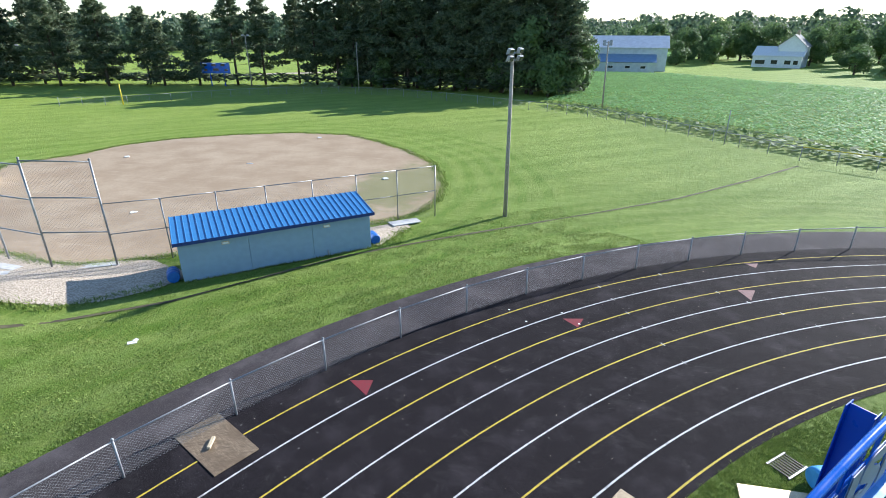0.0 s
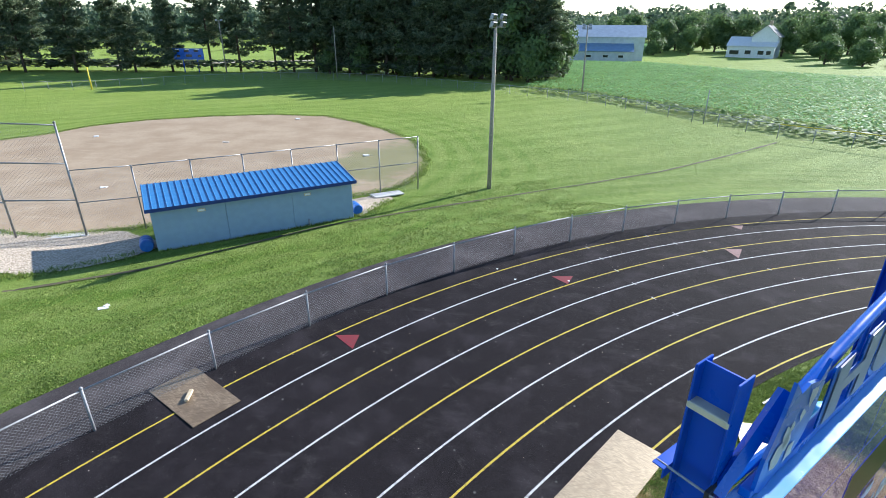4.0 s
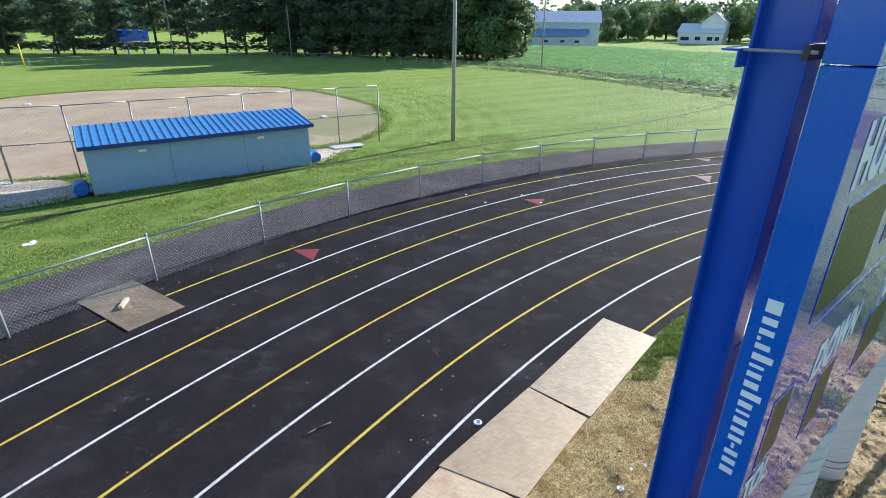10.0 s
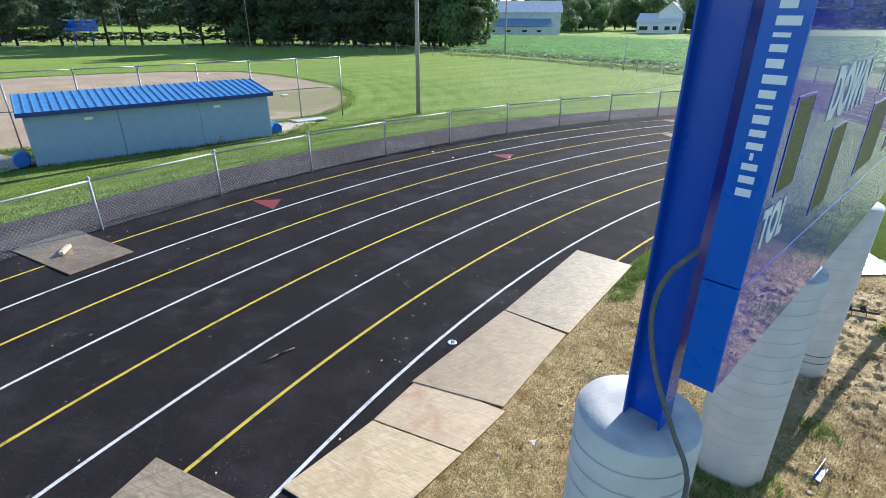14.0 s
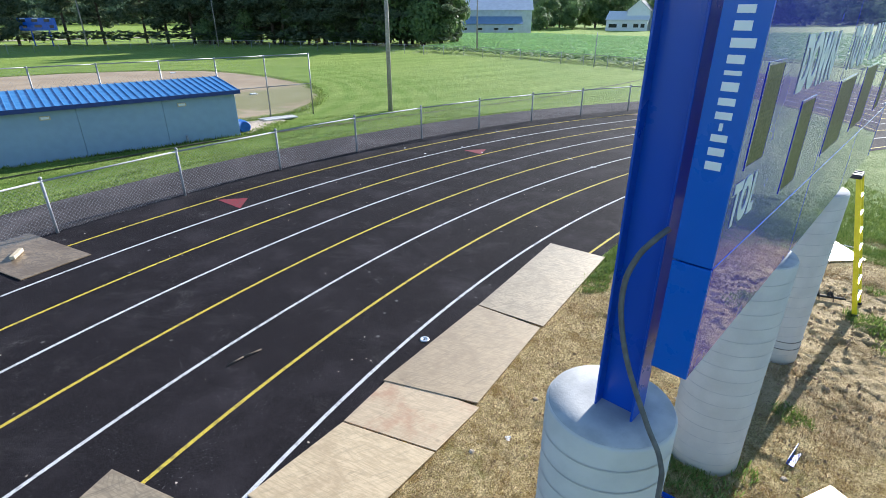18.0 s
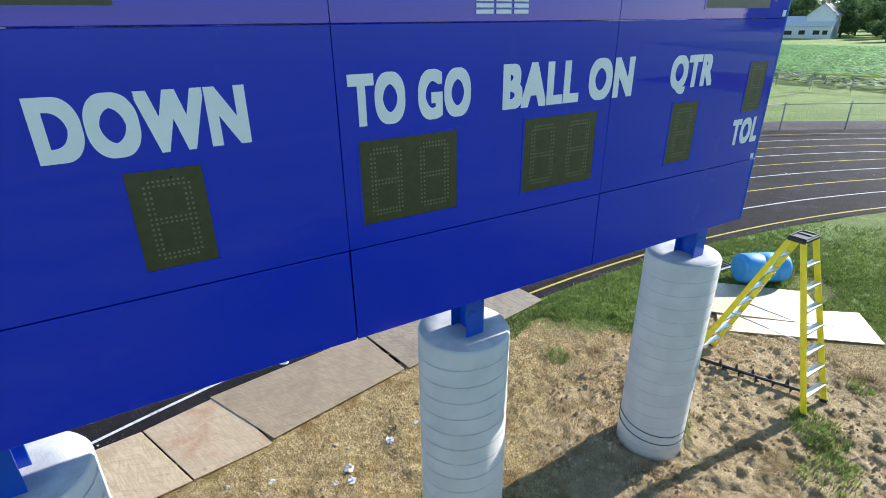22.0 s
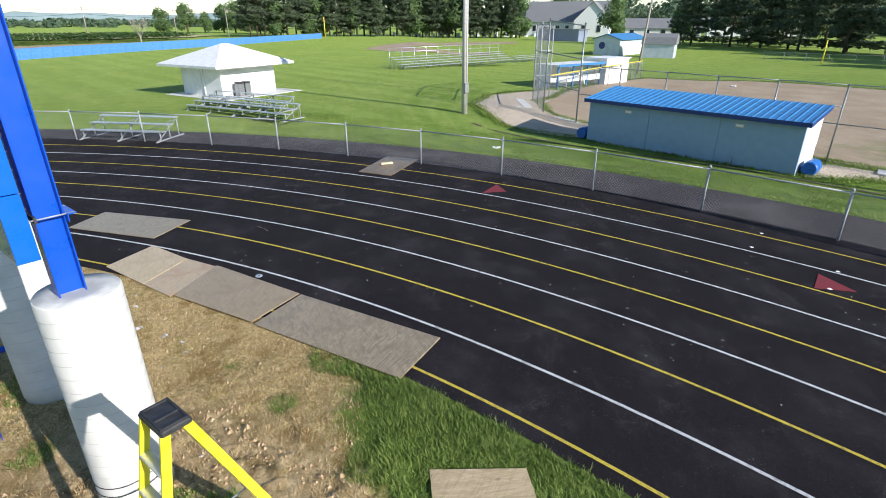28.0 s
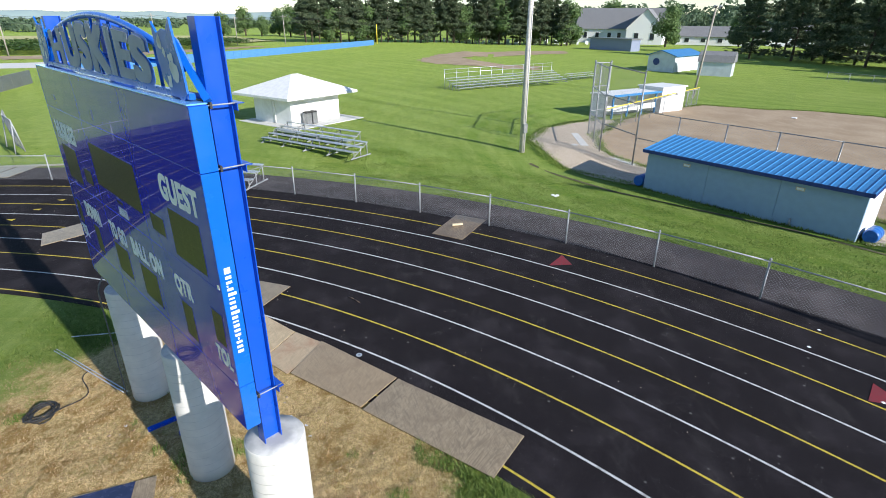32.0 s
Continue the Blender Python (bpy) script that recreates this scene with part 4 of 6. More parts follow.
# ---- plywood and loose boards ----
PLYS = (
    (((3.04, 10.10), (4.03, 9.40), (2.20, 6.85), (1.21, 7.53)), PLY_GREY, "weathered grey plywood sheet on the track edge", 0.0),
    (((1.19, 7.50), (2.14, 6.80), (0.96, 5.05), (-0.30, 5.52)), PLY_BROWN, "worn brown plywood sheet lying beside the track", 0.012),
    (((-0.20, 5.62), (0.98, 4.98), (0.40, 4.26), (-0.74, 4.76)), PLY_STAIN, "torn plywood sheet with rusty stains beside the track", 0.0),
    (((-0.75, 4.74), (0.39, 4.24), (-0.58, 3.08), (-1.60, 3.68)), PLY_NEW, "scuffed pale plywood sheet at the end of the row", 0.0),
    (((-3.17, 4.03), (-2.05, 3.52), (-3.05, 1.02), (-4.10, 1.45)), PLY_GREY, "grey plywood sheet lying across the lanes", 0.0),
    (((-7.35, -6.15), (-6.3, -5.5), (-7.6, -4.2), (-8.75, -4.9)), PLY_GREY, "grey plywood sheet lying across the lanes", 0.0),
    (((3.82, 3.36), (4.73, 3.70), (5.60, 1.35), (4.66, 1.02)), PLY_GREY, "grey plywood sheet lying on dry grass", 0.0),
    (((5.80, 9.70), (5.93, 10.85), (8.95, 10.95), (8.98, 9.70)), PLY_NEW, "pale plywood sheet on the grass behind the ladder", 0.016),
    (((7.05, 9.15), (7.12, 10.0), (9.62, 10.35), (9.56, 9.3)), PLY_NEW, "pale plywood sheet tucked under another sheet", 0.0),
)
for pts, c, label, lift in PLYS:
    slab("plywood_sheet", list(reversed(pts)), 0.018, c, label, "plywood", "loose plywood sheets", lift)
for k in range(6):
    a = 182.4 + k * 1.45
    for q0, q1 in ((39.95, 42.3), (42.35, 44.4), (44.45, 46.5)):
        p = [polar(q, b) for q, b in ((q0, a), (q1, a + 0.1), (q1, a + 1.4), (q0, a + 1.4))]
        slab("plywood_sheet", p, 0.018, PLY_GREY, "weathered grey sheet laid as a crossing beside the track", "plywood", "crossing beside the track", 0.035 + 0.002 * (k % 2))
slab("brown_board", [(-8.87, 9.26), (-7.01, 8.29), (-6.38, 9.37), (-8.27, 10.40)], 0.02, MAT_BROWN, "dark brown board lying across the outer lane by the fence", "board")
tagged(part("wood_block", Mesh().box(0, 0, 0.045, 0.42, 0.09, 0.07, None, 0.006), RAW_WOOD, None, "", pose(-7.72, 9.25, 0.215, 0, 0, 105)), "short raw timber block resting on the brown board", "timber")
slab("dark_film", [(3.95, 3.05), (4.72, 3.28), (5.30, 1.75), (4.55, 1.50)][::-1], 0.004, DARK_SHEET, "dark blue film sheet lying on plywood", "film", "", 0.024)


# ---- step ladder ----
def ladder():
    ob = thing("step_ladder", pose(7.27, 7.66, -0.2, 0, 0, 0), "open yellow fibreglass step ladder with metal treads", "ladder")
    f = Vector((0.585, -0.31, 0))
    fu = Vector((0.52, -0.5, 0)).normalized()
    side = Vector((0.5, 0.52, 0)).normalized()
    H = 2.36
    for s in (-1, 1):
        for d, top, foot, name in ((1, 0.155, 0.28, "front_rail"), (-1, 0.15, 0.30, "rear_rail")):
            a = Vector((0, 0, H)) + side * (s * top) + fu * (0.08 * d)
            b = (f if d == 1 else Vector((-0.665, 0.775, 0))) + side * (s * foot)
            z = (a - b).normalized()
            yy = z.cross(side).normalized()
            q = Matrix((yy.cross(z), yy, z)).transposed().to_4x4()
            L = (a - b).length
            m = Mesh().box(0, 0, L / 2, 0.022, 0.075, L, None, 0.004)
            r = part(name, m, LADDER_Y, ob, "", Matrix.Translation(b) @ q)
            part("foot", Mesh().box(0, 0, 0.02, 0.05, 0.095, 0.06, None, 0.008), BLACK, r, "black rubber foot")
    for d, foot, w0, w1, depth in ((1, f, 0.155, 0.28, 0.085), (-1, Vector((-0.665, 0.775, 0)), 0.15, 0.30, 0.075)):
        for k in range(1, 8):
            t = k / 8.0
            c = foot * (1 - t) + fu * (0.08 * d * t) + Vector((0, 0, H * t))
            w = w1 + (w0 - w1) * t
            q = Matrix((side, Vector((-side.y, side.x, 0)), Vector((0, 0, 1)))).transposed().to_4x4()
            part("tread", Mesh().box(0, 0, 0, 2 * w - 0.02, depth, 0.028, None, 0.004), ALU, ob, "ribbed aluminium tread", Matrix.Translation(c) @ q)
    q = Matrix((side, Vector((-side.y, side.x, 0)), Vector((0, 0, 1)))).transposed().to_4x4()
    top = part("top_cap", Mesh().box(0, 0, 0, 0.36, 0.23, 0.055, None, 0.012), BLACK, ob, "black moulded top with a tool tray", Matrix.Translation((0, 0, H + 0.02)) @ q)
    tray = Mesh()
    for x, y, sx, sy in ((0, 0.095, 0.32, 0.018), (0, -0.095, 0.32, 0.018), (0.15, 0, 0.018, 0.17), (-0.15, 0, 0.018, 0.17), (0.03, 0, 0.018, 0.17)):
        tray.box(x, y, 0.032, sx, sy, 0.016)
    part("tray_rim", tray, BLACK, top)
    for s in (-1, 1):
        part("spreader", Mesh().tube(f * 0.55 + side * (s * 0.25) + Vector((0, 0, H * 0.45)), Vector((-0.665, 0.775, 0)) * 0.55 + side * (s * 0.23) + Vector((0, 0, H * 0.45)), 0.009, None, 6), ALU, ob, "thin metal spreader bar")


ladder()

# auger, barrel bolster, drain grate, blue offcuts, rods, hose
aug = thing("earth_auger", pose(6.55, 8.15, -0.13, 0, 0, -22), "black earth auger with short spiral flights lying on soil", "auger")
part("shaft", Mesh().tube((-0.1, 0, 0), (1.4, 0, 0), 0.024, None, 8), BLACK, aug)
for k in range(5):
    m = Mesh()
    for i in range(10):
        a, b = 0.6 * i, 0.6 * (i + 1)
        x0, x1 = 0.25 + k * 0.22 + 0.012 * i, 0.25 + k * 0.22 + 0.012 * (i + 1)
        m.face([(x0, 0.02 * math.cos(a), 0.02 * math.sin(a)), (x1, 0.02 * math.cos(b), 0.02 * math.sin(b)), (x1, 0.105 * math.cos(b), 0.105 * math.sin(b)), (x0, 0.105 * math.cos(a), 0.105 * math.sin(a))])
    part("flight", m, BLACK, aug)
tank = thing("blue_drum", pose(7.75, 11.15, 0.16, 0, 0, 17), "pale blue plastic drum lying on grass", "drum")
part("body", Mesh().spun([(0.24, 0.0), (0.285, 0.03), (0.30, 0.10), (0.30, 0.40), (0.29, 0.42), (0.30, 0.44), (0.30, 0.66), (0.29, 0.68), (0.30, 0.70), (0.30, 0.86), (0.285, 0.92), (0.24, 0.95)], 28), TANK_BLUE, tank, "", pose(0, 0, 0, 0, 90, 0))
grate = thing("drain_grate", pose(7.42, 11.75, ground_z(7.42, 11.75) + 0.02, 0, 0, 40), "rusty iron drain grate set in grass", "grate")
for k in range(8):
    part("bar", Mesh().box(-0.35 + 0.1 * k, 0, 0.01, 0.03, 0.55, 0.03), BLACK, grate)
for y in (-0.29, 0.29):
    part("rim", Mesh().box(0, y, 0.01, 0.82, 0.05, 0.04), GALV_DARK, grate)
for x, y, a, L in ((2.48, 2.94, 129, 0.72), (2.55, 3.42, 130, 0.40), (2.70, 3.50, 120, 0.42), (2.86, 3.62, 140, 0.35), (4.60, 4.10, 40, 0.36)):
    p = thing("steel_offcut", pose(x, y, ground_z(x, y) + 0.03, 0, 0, a), "short royal blue steel angle offcut on the ground", "offcut", "blue offcuts under the scoreboard")
    part("leg", Mesh().box(0, 0, 0, L, 0.07, 0.008).box(0, 0.035, 0.035, L, 0.008, 0.07), STEEL_BLUE, p)
for x, y, a, L in ((0.70, 0.33, 58, 3.05), (0.76, 0.30, 58, 3.0), (-0.75, -0.4, 100, 1.1)):
    tagged(part("metal_rod", Mesh().tube((-L / 2, 0, 0), (L / 2, 0, 0), 0.014, None, 6), ALU, None, "", pose(x, y, -0.13, 0, 0, a)), "thin bright metal rod lying on grass", "rod", "rods on the grass")
m = Mesh()
pts = []
for i in range(150):
    a = i * 0.34
    r = 0.27 + 0.05 * math.sin(i * 0.9) + 0.03 * math.sin(i * 0.23)
    pts.append((2.2 + 0.05 * math.sin(i * 0.11) + r * math.cos(a), 0.25 + 0.05 * math.cos(i * 0.17) + r * 0.8 * math.sin(a), -0.15 + 0.0006 * i))
pts += [(2.0 - 0.12 * k, 0.55 + 0.25 * math.sin(k * 0.5), -0.15) for k in range(12)]
m.sweep(pts, 0.011, 5)
tagged(part("coiled_cable", m, BLACK), "loose coil of grey-black cable on the grass", "cable")
cap = thing("survey_marker", pose(0.27, 6.53, ground_z(0.27, 6.53) + 0.012), "small round pale metal disc set in the asphalt edge", "marker")
part("plate", Mesh().spun([(0.075, 0.0), (0.072, 0.012), (0.045, 0.014), (0.042, 0.008), (0.012, 0.008)], 20), ALU, cap)
part("hub", Mesh().spun([(0.014, 0.006), (0.012, 0.016), (0.004, 0.018)], 10), BLACK, cap, "dark screw in the middle")
# stones, scraps and weeds on the soil
for k in range(46):
    u, v = rng.uniform(-0.5, 8.5), rng.uniform(-2.2, 2.6)
    x, y = (BOARD @ Vector((u, v, 0)))[:2]
    if any(math.hypot(u - p, v - PY) < 0.55 for p in PILES) or math.hypot(x - CX, y - CY) > 29.6:
        continue
    s = rng.uniform(0.012, 0.04)
    m = Mesh()
    m.spun([(s * 0.6, -s * 0.3), (s, 0.1 * s), (s * 0.75, s * 0.5), (s * 0.2, s * 0.62)], 7)
    m.v = [(a * rng.uniform(0.75, 1.3), b * rng.uniform(0.7, 1.2), c) for a, b, c in m.v]
    tagged(part("stone", m, GRAVEL if k % 3 else CLAY, None, "", pose(x, y, ground_z(x, y), 0, 0, rng.uniform(0, 360))), "small pale stone lying on dry soil", "stone", "stones on the soil")

# ---- softball field ----
clay_edge = [(-47.5, 38.0), (-44.6, 42.0), (-43.3, 47.5), (-40.0, 51.5), (-34.6, 55.0), (-28.0, 57.4), (-22.0, 57.2), (-17.5, 54.2), (-13.3, 50.5), (-9.6, 45.8), (-7.6, 41.0), (-6.9, 37.0), (-7.2, 32.6), (-9.0, 30.4), (-14.5, 26.2), (-21.0, 21.2), (-23.5, 19.8), (-29.8, 20.9), (-37.5, 25.5), (-44.0, 31.5)]
patch("softball_infield", clay_edge, 0.05, CLAY, "bare tan clay softball infield", "infield", None, 0.16, 0.5)
patch("gravel_strip", [(-25.8, 15.1), (-30.8, 17.2), (-34.9, 20.3), (-38.0, 23.6), (-36.8, 25.4), (-29.8, 21.3), (-24.6, 20.0), (-21.2, 20.9), (-19.6, 21.6), (-16.2, 20.4), (-17.2, 19.3), (-20.3, 16.2), (-22.4, 15.6)], 0.055, GRAVEL, "pale pebbly gravel between the dugout and the light pole", "gravel", None, 0.11, 0.5)
patch("gravel_strip", [(-10.2, 28.6), (-8.2, 30.2), (-7.4, 29.2), (-8.4, 26.0), (-9.4, 26.6)], 0.055, GRAVEL, "grey gravel beside the dugout", "gravel", None, 0.1, 0.3)
slab("kerb_slab", [(-25.3, 18.2), (-24.9, 17.8), (-20.8, 20.75), (-21.2, 21.15)], 0.05, CONCRETE, "pale concrete strip along the backstop", "slab", "", 0.0, "structure")
slab("kerb_slab", [(-29.6, 19.55), (-29.4, 18.95), (-24.9, 18.5), (-24.9, 19.1)], 0.05, CONCRETE, "pale concrete strip along the backstop", "slab", "", 0.0, "structure")
slab("kerb_slab", [(-9.0, 29.7), (-8.4, 29.1), (-6.9, 30.2), (-7.4, 30.8)], 0.06, CONCRETE, "pale concrete slab beside the dugout", "slab", "", 0.05, "structure")
for x, y in ((-38.85, 42.5), (-24.5, 54.8), (-12.2, 39.7)):
    tagged(part("base_bag", Mesh().box(0, 0, 0.03, 0.42, 0.42, 0.09, None, 0.02), WALL_WHITE, None, "", pose(x, y, ground_z(x, y) + 0.06, 0, 0, 40)), "white canvas base lying on clay", "base", "softball bases")
tagged(part("pitching_plate", Mesh().box(0, 0, 0.02, 0.6, 0.15, 0.04, None, 0.01), WALL_WHITE, None, "", pose(-25.9, 42.4, -0.90, 0, 0, 5)), "white pitching plate in the clay", "plate")
hp = Mesh()
hp.v = [(x, y, z) for z in (0, 0.04) for x, y in ((-0.21, 0.21), (0.21, 0.21), (0.21, 0), (0, -0.21), (-0.21, 0))]
hp.f = [(4, 3, 2, 1, 0), (5, 6, 7, 8, 9)] + [(i, (i + 1) % 5, 5 + (i + 1) % 5, 5 + i) for i in range(5)]
hp.s = [False] * 7
tagged(part("home_plate", hp, WALL_WHITE, None, "", pose(-26.4, 28.35, -0.90, 0, 0, 4)), "white rubber home plate", "plate")
tagged(part("paper_scrap", Mesh().box(0, 0, 0, 0.34, 0.16, 0.02).box(0.12, 0.1, 0.02, 0.18, 0.14, 0.03, Matrix.Rotation(0.6, 3, "Z")), WALL_WHITE, None, "", pose(-14.95, 14.6, ground_z(-14.95, 14.6) + 0.04, 8, 5, 40)), "crumpled white paper scrap on the grass", "litter")

# dugout
DUG = pose(-16.33, 19.74, -0.94, 0, 0, 38.5)
DL, DD, FH, BH = 9.68, 2.5, 2.12, 2.42
dug = thing("dugout", DUG, "pale blue block dugout with a blue ribbed metal roof", "dugout")
for i in range(3):
    part("wall_panel", Mesh().box(DL * (i + 0.5) / 3, 0.08, FH / 2 - 0.1, DL / 3 - 0.012, 0.16, FH + 0.2, None, 0.006), BLOCK_BLUE, dug)
for x in (0.08, DL - 0.08):
    m = Mesh()
    a, b = x - 0.08, x + 0.08
    q = [(0.16, -0.2), (DD, -0.2), (DD, BH), (0.16, FH + 0.02)]
    m.v = [(a, y, z) for y, z in q] + [(b, y, z) for y, z in q]
    m.f = [(0, 3, 2, 1), (4, 5, 6, 7), (0, 1, 5, 4), (1, 2, 6, 5), (2, 3, 7, 6), (3, 0, 4, 7)]
    m.s = [False] * 6
    part("side_wall", m, WALL_WHITE if x > 1 else BLOCK_BLUE, dug)
part("floor_slab", Mesh().box(DL / 2, DD / 2 + 0.3, -0.03, DL, DD + 0.6, 0.12), CONCRETE, dug)
part("bench", Mesh().box(DL / 2, 0.5, 0.45, DL - 0.8, 0.35, 0.05).box(1.2, 0.5, 0.2, 0.06, 0.3, 0.45).box(DL - 1.2, 0.5, 0.2, 0.06, 0.3, 0.45), RAW_WOOD, dug)
pitch = math.degrees(math.atan2(BH - FH, DD - 0.16))
roof = part("roof", Mesh().box(0, 0, 0, DL + 0.36, DD + 0.62, 0.03), ROOF_BLUE, dug, "blue ribbed sheet metal roof", pose(DL / 2, DD / 2 + 0.02, (FH + BH) / 2 + 0.06, pitch, 0, 0))
for k in range(34):
    x = -(DL + 0.3) / 2 + (DL + 0.3) * k / 33
    part("roof_rib", Mesh().box(x, 0, 0.032, 0.04, DD + 0.62, 0.05, None, 0.010), ROOF_BLUE, roof)
part("fascia", Mesh().box(DL / 2, -0.285, FH - 0.03, DL + 0.38, 0.03, 0.17, None, 0.004), NAVY_TRIM, dug, "navy fascia board")
for x in (-0.18, DL + 0.18):
    part("barge_board", Mesh().box(0, 0, -0.07, 0.03, DD + 0.62, 0.14), NAVY_TRIM, dug, "", pose(x, DD / 2 + 0.02, (FH + BH) / 2 + 0.06, pitch, 0, 0))
for x in (2.15, 7.25):
    v = part("vent_block", Mesh().box(x, -0.012, 1.72, 0.36, 0.03, 0.16, None, 0.006), RAW_WOOD, dug, "small pale vent")
    part("vent_slot", Mesh().box(x, -0.029, 1.72, 0.28, 0.006, 0.09), WALL_WHITE, v)
part("pipe", Mesh().tube((7.2, -0.05, -0.1), (7.2, -0.05, 0.35), 0.05), GALV_DARK, dug)
for x, y in ((-0.42, 0.55), (DL + 0.38, 0.7)):
    b = thing("barrel", DUG @ pose(x, y - 0.45, 0.31, -90, 0, 0), "blue plastic barrel lying on its side by the dugout", "barrel", "blue barrels")
    part("body", Mesh().spun([(0.25, 0.0), (0.29, 0.06), (0.30, 0.25), (0.285, 0.28), (0.30, 0.31), (0.30, 0.58), (0.285, 0.61), (0.30, 0.64), (0.29, 0.83), (0.25, 0.88)], 24), BARREL_BLUE, b)
    part("rim", Mesh().spun([(0.24, 0.865), (0.27, 0.865), (0.27, 0.90), (0.24, 0.90)], 24, False), BLACK, b)
# weeds along the dugout wall
m = Mesh()
for k in range(500):
    u = rng.uniform(0, DL)
    p = DUG @ Vector((u, rng.uniform(-0.12, -0.02), -0.05))
    h, a = rng.uniform(0.05, 0.22), rng.uniform(0, 6.28)
    d = Vector((math.cos(a), math.sin(a), 0)) * 0.04
    m.face([p - d, p + d, p + d * rng.uniform(-1, 3) + Vector((0, 0, h))])
stuff("weeds", m, BLADE, "dark green weeds along the dugout wall", "weeds")

# fences of the softball field
B0, B1, B2, B3, B4 = (-6.35, 31.75), (-20.95, 20.75), (-23.5, 19.4), (-29.9, 20.4), (-47.6, 37.2)
fence("sideline_fence", along(B0, B1, 7), 3.35, 2.62, "tall chain-link fence behind the dugout", (3.37, 1.75), 0.16, 0.003, 0.035, GALV_DARK, "softball fences")
fence("backstop", [B1, B2], 5.6, 2.9, "very tall chain-link backstop panel", (5.5, 3.7, 1.9), 0.16, 0.003, 0.05, GALV_DARK, "backstop panels")
fence("backstop", along(B2, B3, 2), 5.4, 3.3, "very tall chain-link backstop panel", (5.3, 3.6, 1.8), 0.16, 0.003, 0.05, GALV, "backstop panels")
fence("backstop", [B3, (-32.4, 22.4)], 5.4, 3.2, "very tall chain-link backstop panel", (5.3, 3.6, 1.8), 0.16, 0.003, 0.05, GALV, "backstop panels")
fence("sideline_fence", along((-32.4, 22.4), B4, 7), 1.75, 3.0, "chain-link fence with a yellow top tube", (1.7,), 0.2, 0.003, 0.035, GALV, "softball fences")
fence("sideline_fence", [B4, (-46.2, 35.4)], 1.75, 1.0, "short chain-link return at the fence end", (1.7, 0.1), 0.2, 0.003, 0.035, GALV, "softball fences")
yt = Mesh()
yt.bent([(-32.4, 22.4, 0.85), (-40.0, 29.8, 0.87), B4 + (0.88,)], 0.05, 8)
tagged(part("fence_cap", yt, YELLOW_TUBE), "yellow plastic tube capping the fence", "fence cap")
OUTF = [(-75.2, 71.0), (-67.0, 75.0), (-61.8, 80.5), (-55.0, 87.5), (-47.5, 92.8), (-37.0, 95.0), (-26.0, 93.8), (-14.5, 88.0), (-4.0, 82.0), (7.0, 75.3), (13.2, 68.0), (19.2, 59.8), (23.7, 53.3)]
fence("outfield_fence", OUTF, 1.3, 3.2, "low galvanised chain-link outfield fence", (1.27,), 0.2, 0.0028, 0.03, GALV, "outfield fences")
fence("outfield_fence", [(23.7, 53.3), (34.0, 46.5), (46.0, 40.0)], 1.3, 3.0, "low outfield fence with a yellow cap", (1.27,), 0.2, 0.0028, 0.03, GALV, "outfield fences")
yc = Mesh()
yc.bent([(23.7, 53.3, 0.36), (34.0, 46.5, 0.36), (46.0, 40.0, 0.36)], 0.045, 6)
tagged(part("fence_cap", yc, YELLOW_TUBE), "yellow plastic tube capping the fence", "fence cap")
tagged(part("foul_post", Mesh().tube((-66.6, 74.4, -1.0), (-66.6, 74.4, 2.3), 0.09), YELLOW_TUBE), "short orange-yellow foul post at the outfield fence", "post")
tagged(part("foul_post", Mesh().tube((19.0, 60.0, -1.0), (19.0, 60.0, 2.6), 0.05), GALV), "thin grey post at the outfield fence", "post")

# ---- light poles ----
def light_pole(x, y, top, turn, heads, label, lean=0.0, material=WOOD_POLE, r=0.14):
    z = ground_z(x, y)
    ob = thing("light_pole", pose(x, y, z, lean, lean * 0.6, turn), label, "light pole")
    h = top - z
    part("shaft", Mesh().tube((0, 0, -0.2), (0, 0, h), r, r * 0.68, 14), material, ob)
    if heads:
        for zz in (h - 0.15, h - 0.55)[: 1 + (heads > 2)]:
            part("crossarm", Mesh().box(0, 0, zz, 1.25, 0.09, 0.10, None, 0.008), GALV_DARK, ob)
            for s in (-0.5, 0.5) if heads > 1 else (0.0,):
                L = part("floodlight", Mesh().box(s, -0.18, zz + 0.14, 0.42, 0.22, 0.30, Matrix.Rotation(0.35, 3, "X"), 0.02), GALV, ob, "grey floodlight")
                part("lens", Mesh().box(s, -0.295, zz + 0.10, 0.34, 0.02, 0.22, Matrix.Rotation(0.35, 3, "X")), DARK_GLASS, L)
    return ob


p1 = light_pole(-1.8, 32.62, 9.3, 60, 4, "tall grey timber light pole with four floodlights")
part("conduit", Mesh().tube((0.16, 0, 0), (0.13, 0, 7.5), 0.03, None, 6), GALV_DARK, p1)
p2 = light_pole(-23.05, 14.15, 10.2, 30, 4, "tall pale timber light pole beside the gravel", 0.6, POLE_PALE, 0.19)
part("conduit", Mesh().tube((0.17, 0, 0), (0.14, 0, 8.4), 0.035, None, 6), GALV, p2)
part("meter_box", Mesh().box(0.17, 0.0, 1.5, 0.16, 0.3, 0.6, None, 0.01), GALV_DARK, p2)
light_pole(-32.4, 15.6, 10.5, 30, 0, "thin pale metal pole behind the timber light pole", 0.3, GALV, 0.11)
light_pole(8.4, 85.0, 8.6, 200, 4, "tall grey light pole beyond the outfield fence", 1.0)
light_pole(-61.0, 104.0, 9.0, 200, 2, "tall grey light pole among the pines", 0.5)
light_pole(-53.2, 39.4, 9.0, 120, 2, "tall leaning grey light pole beyond the clay", 3.2)
light_pole(-36.0, 100.0, 8.0, 180, 0, "thin grey pole in front of the pines", 0, WOOD_POLE, 0.09)

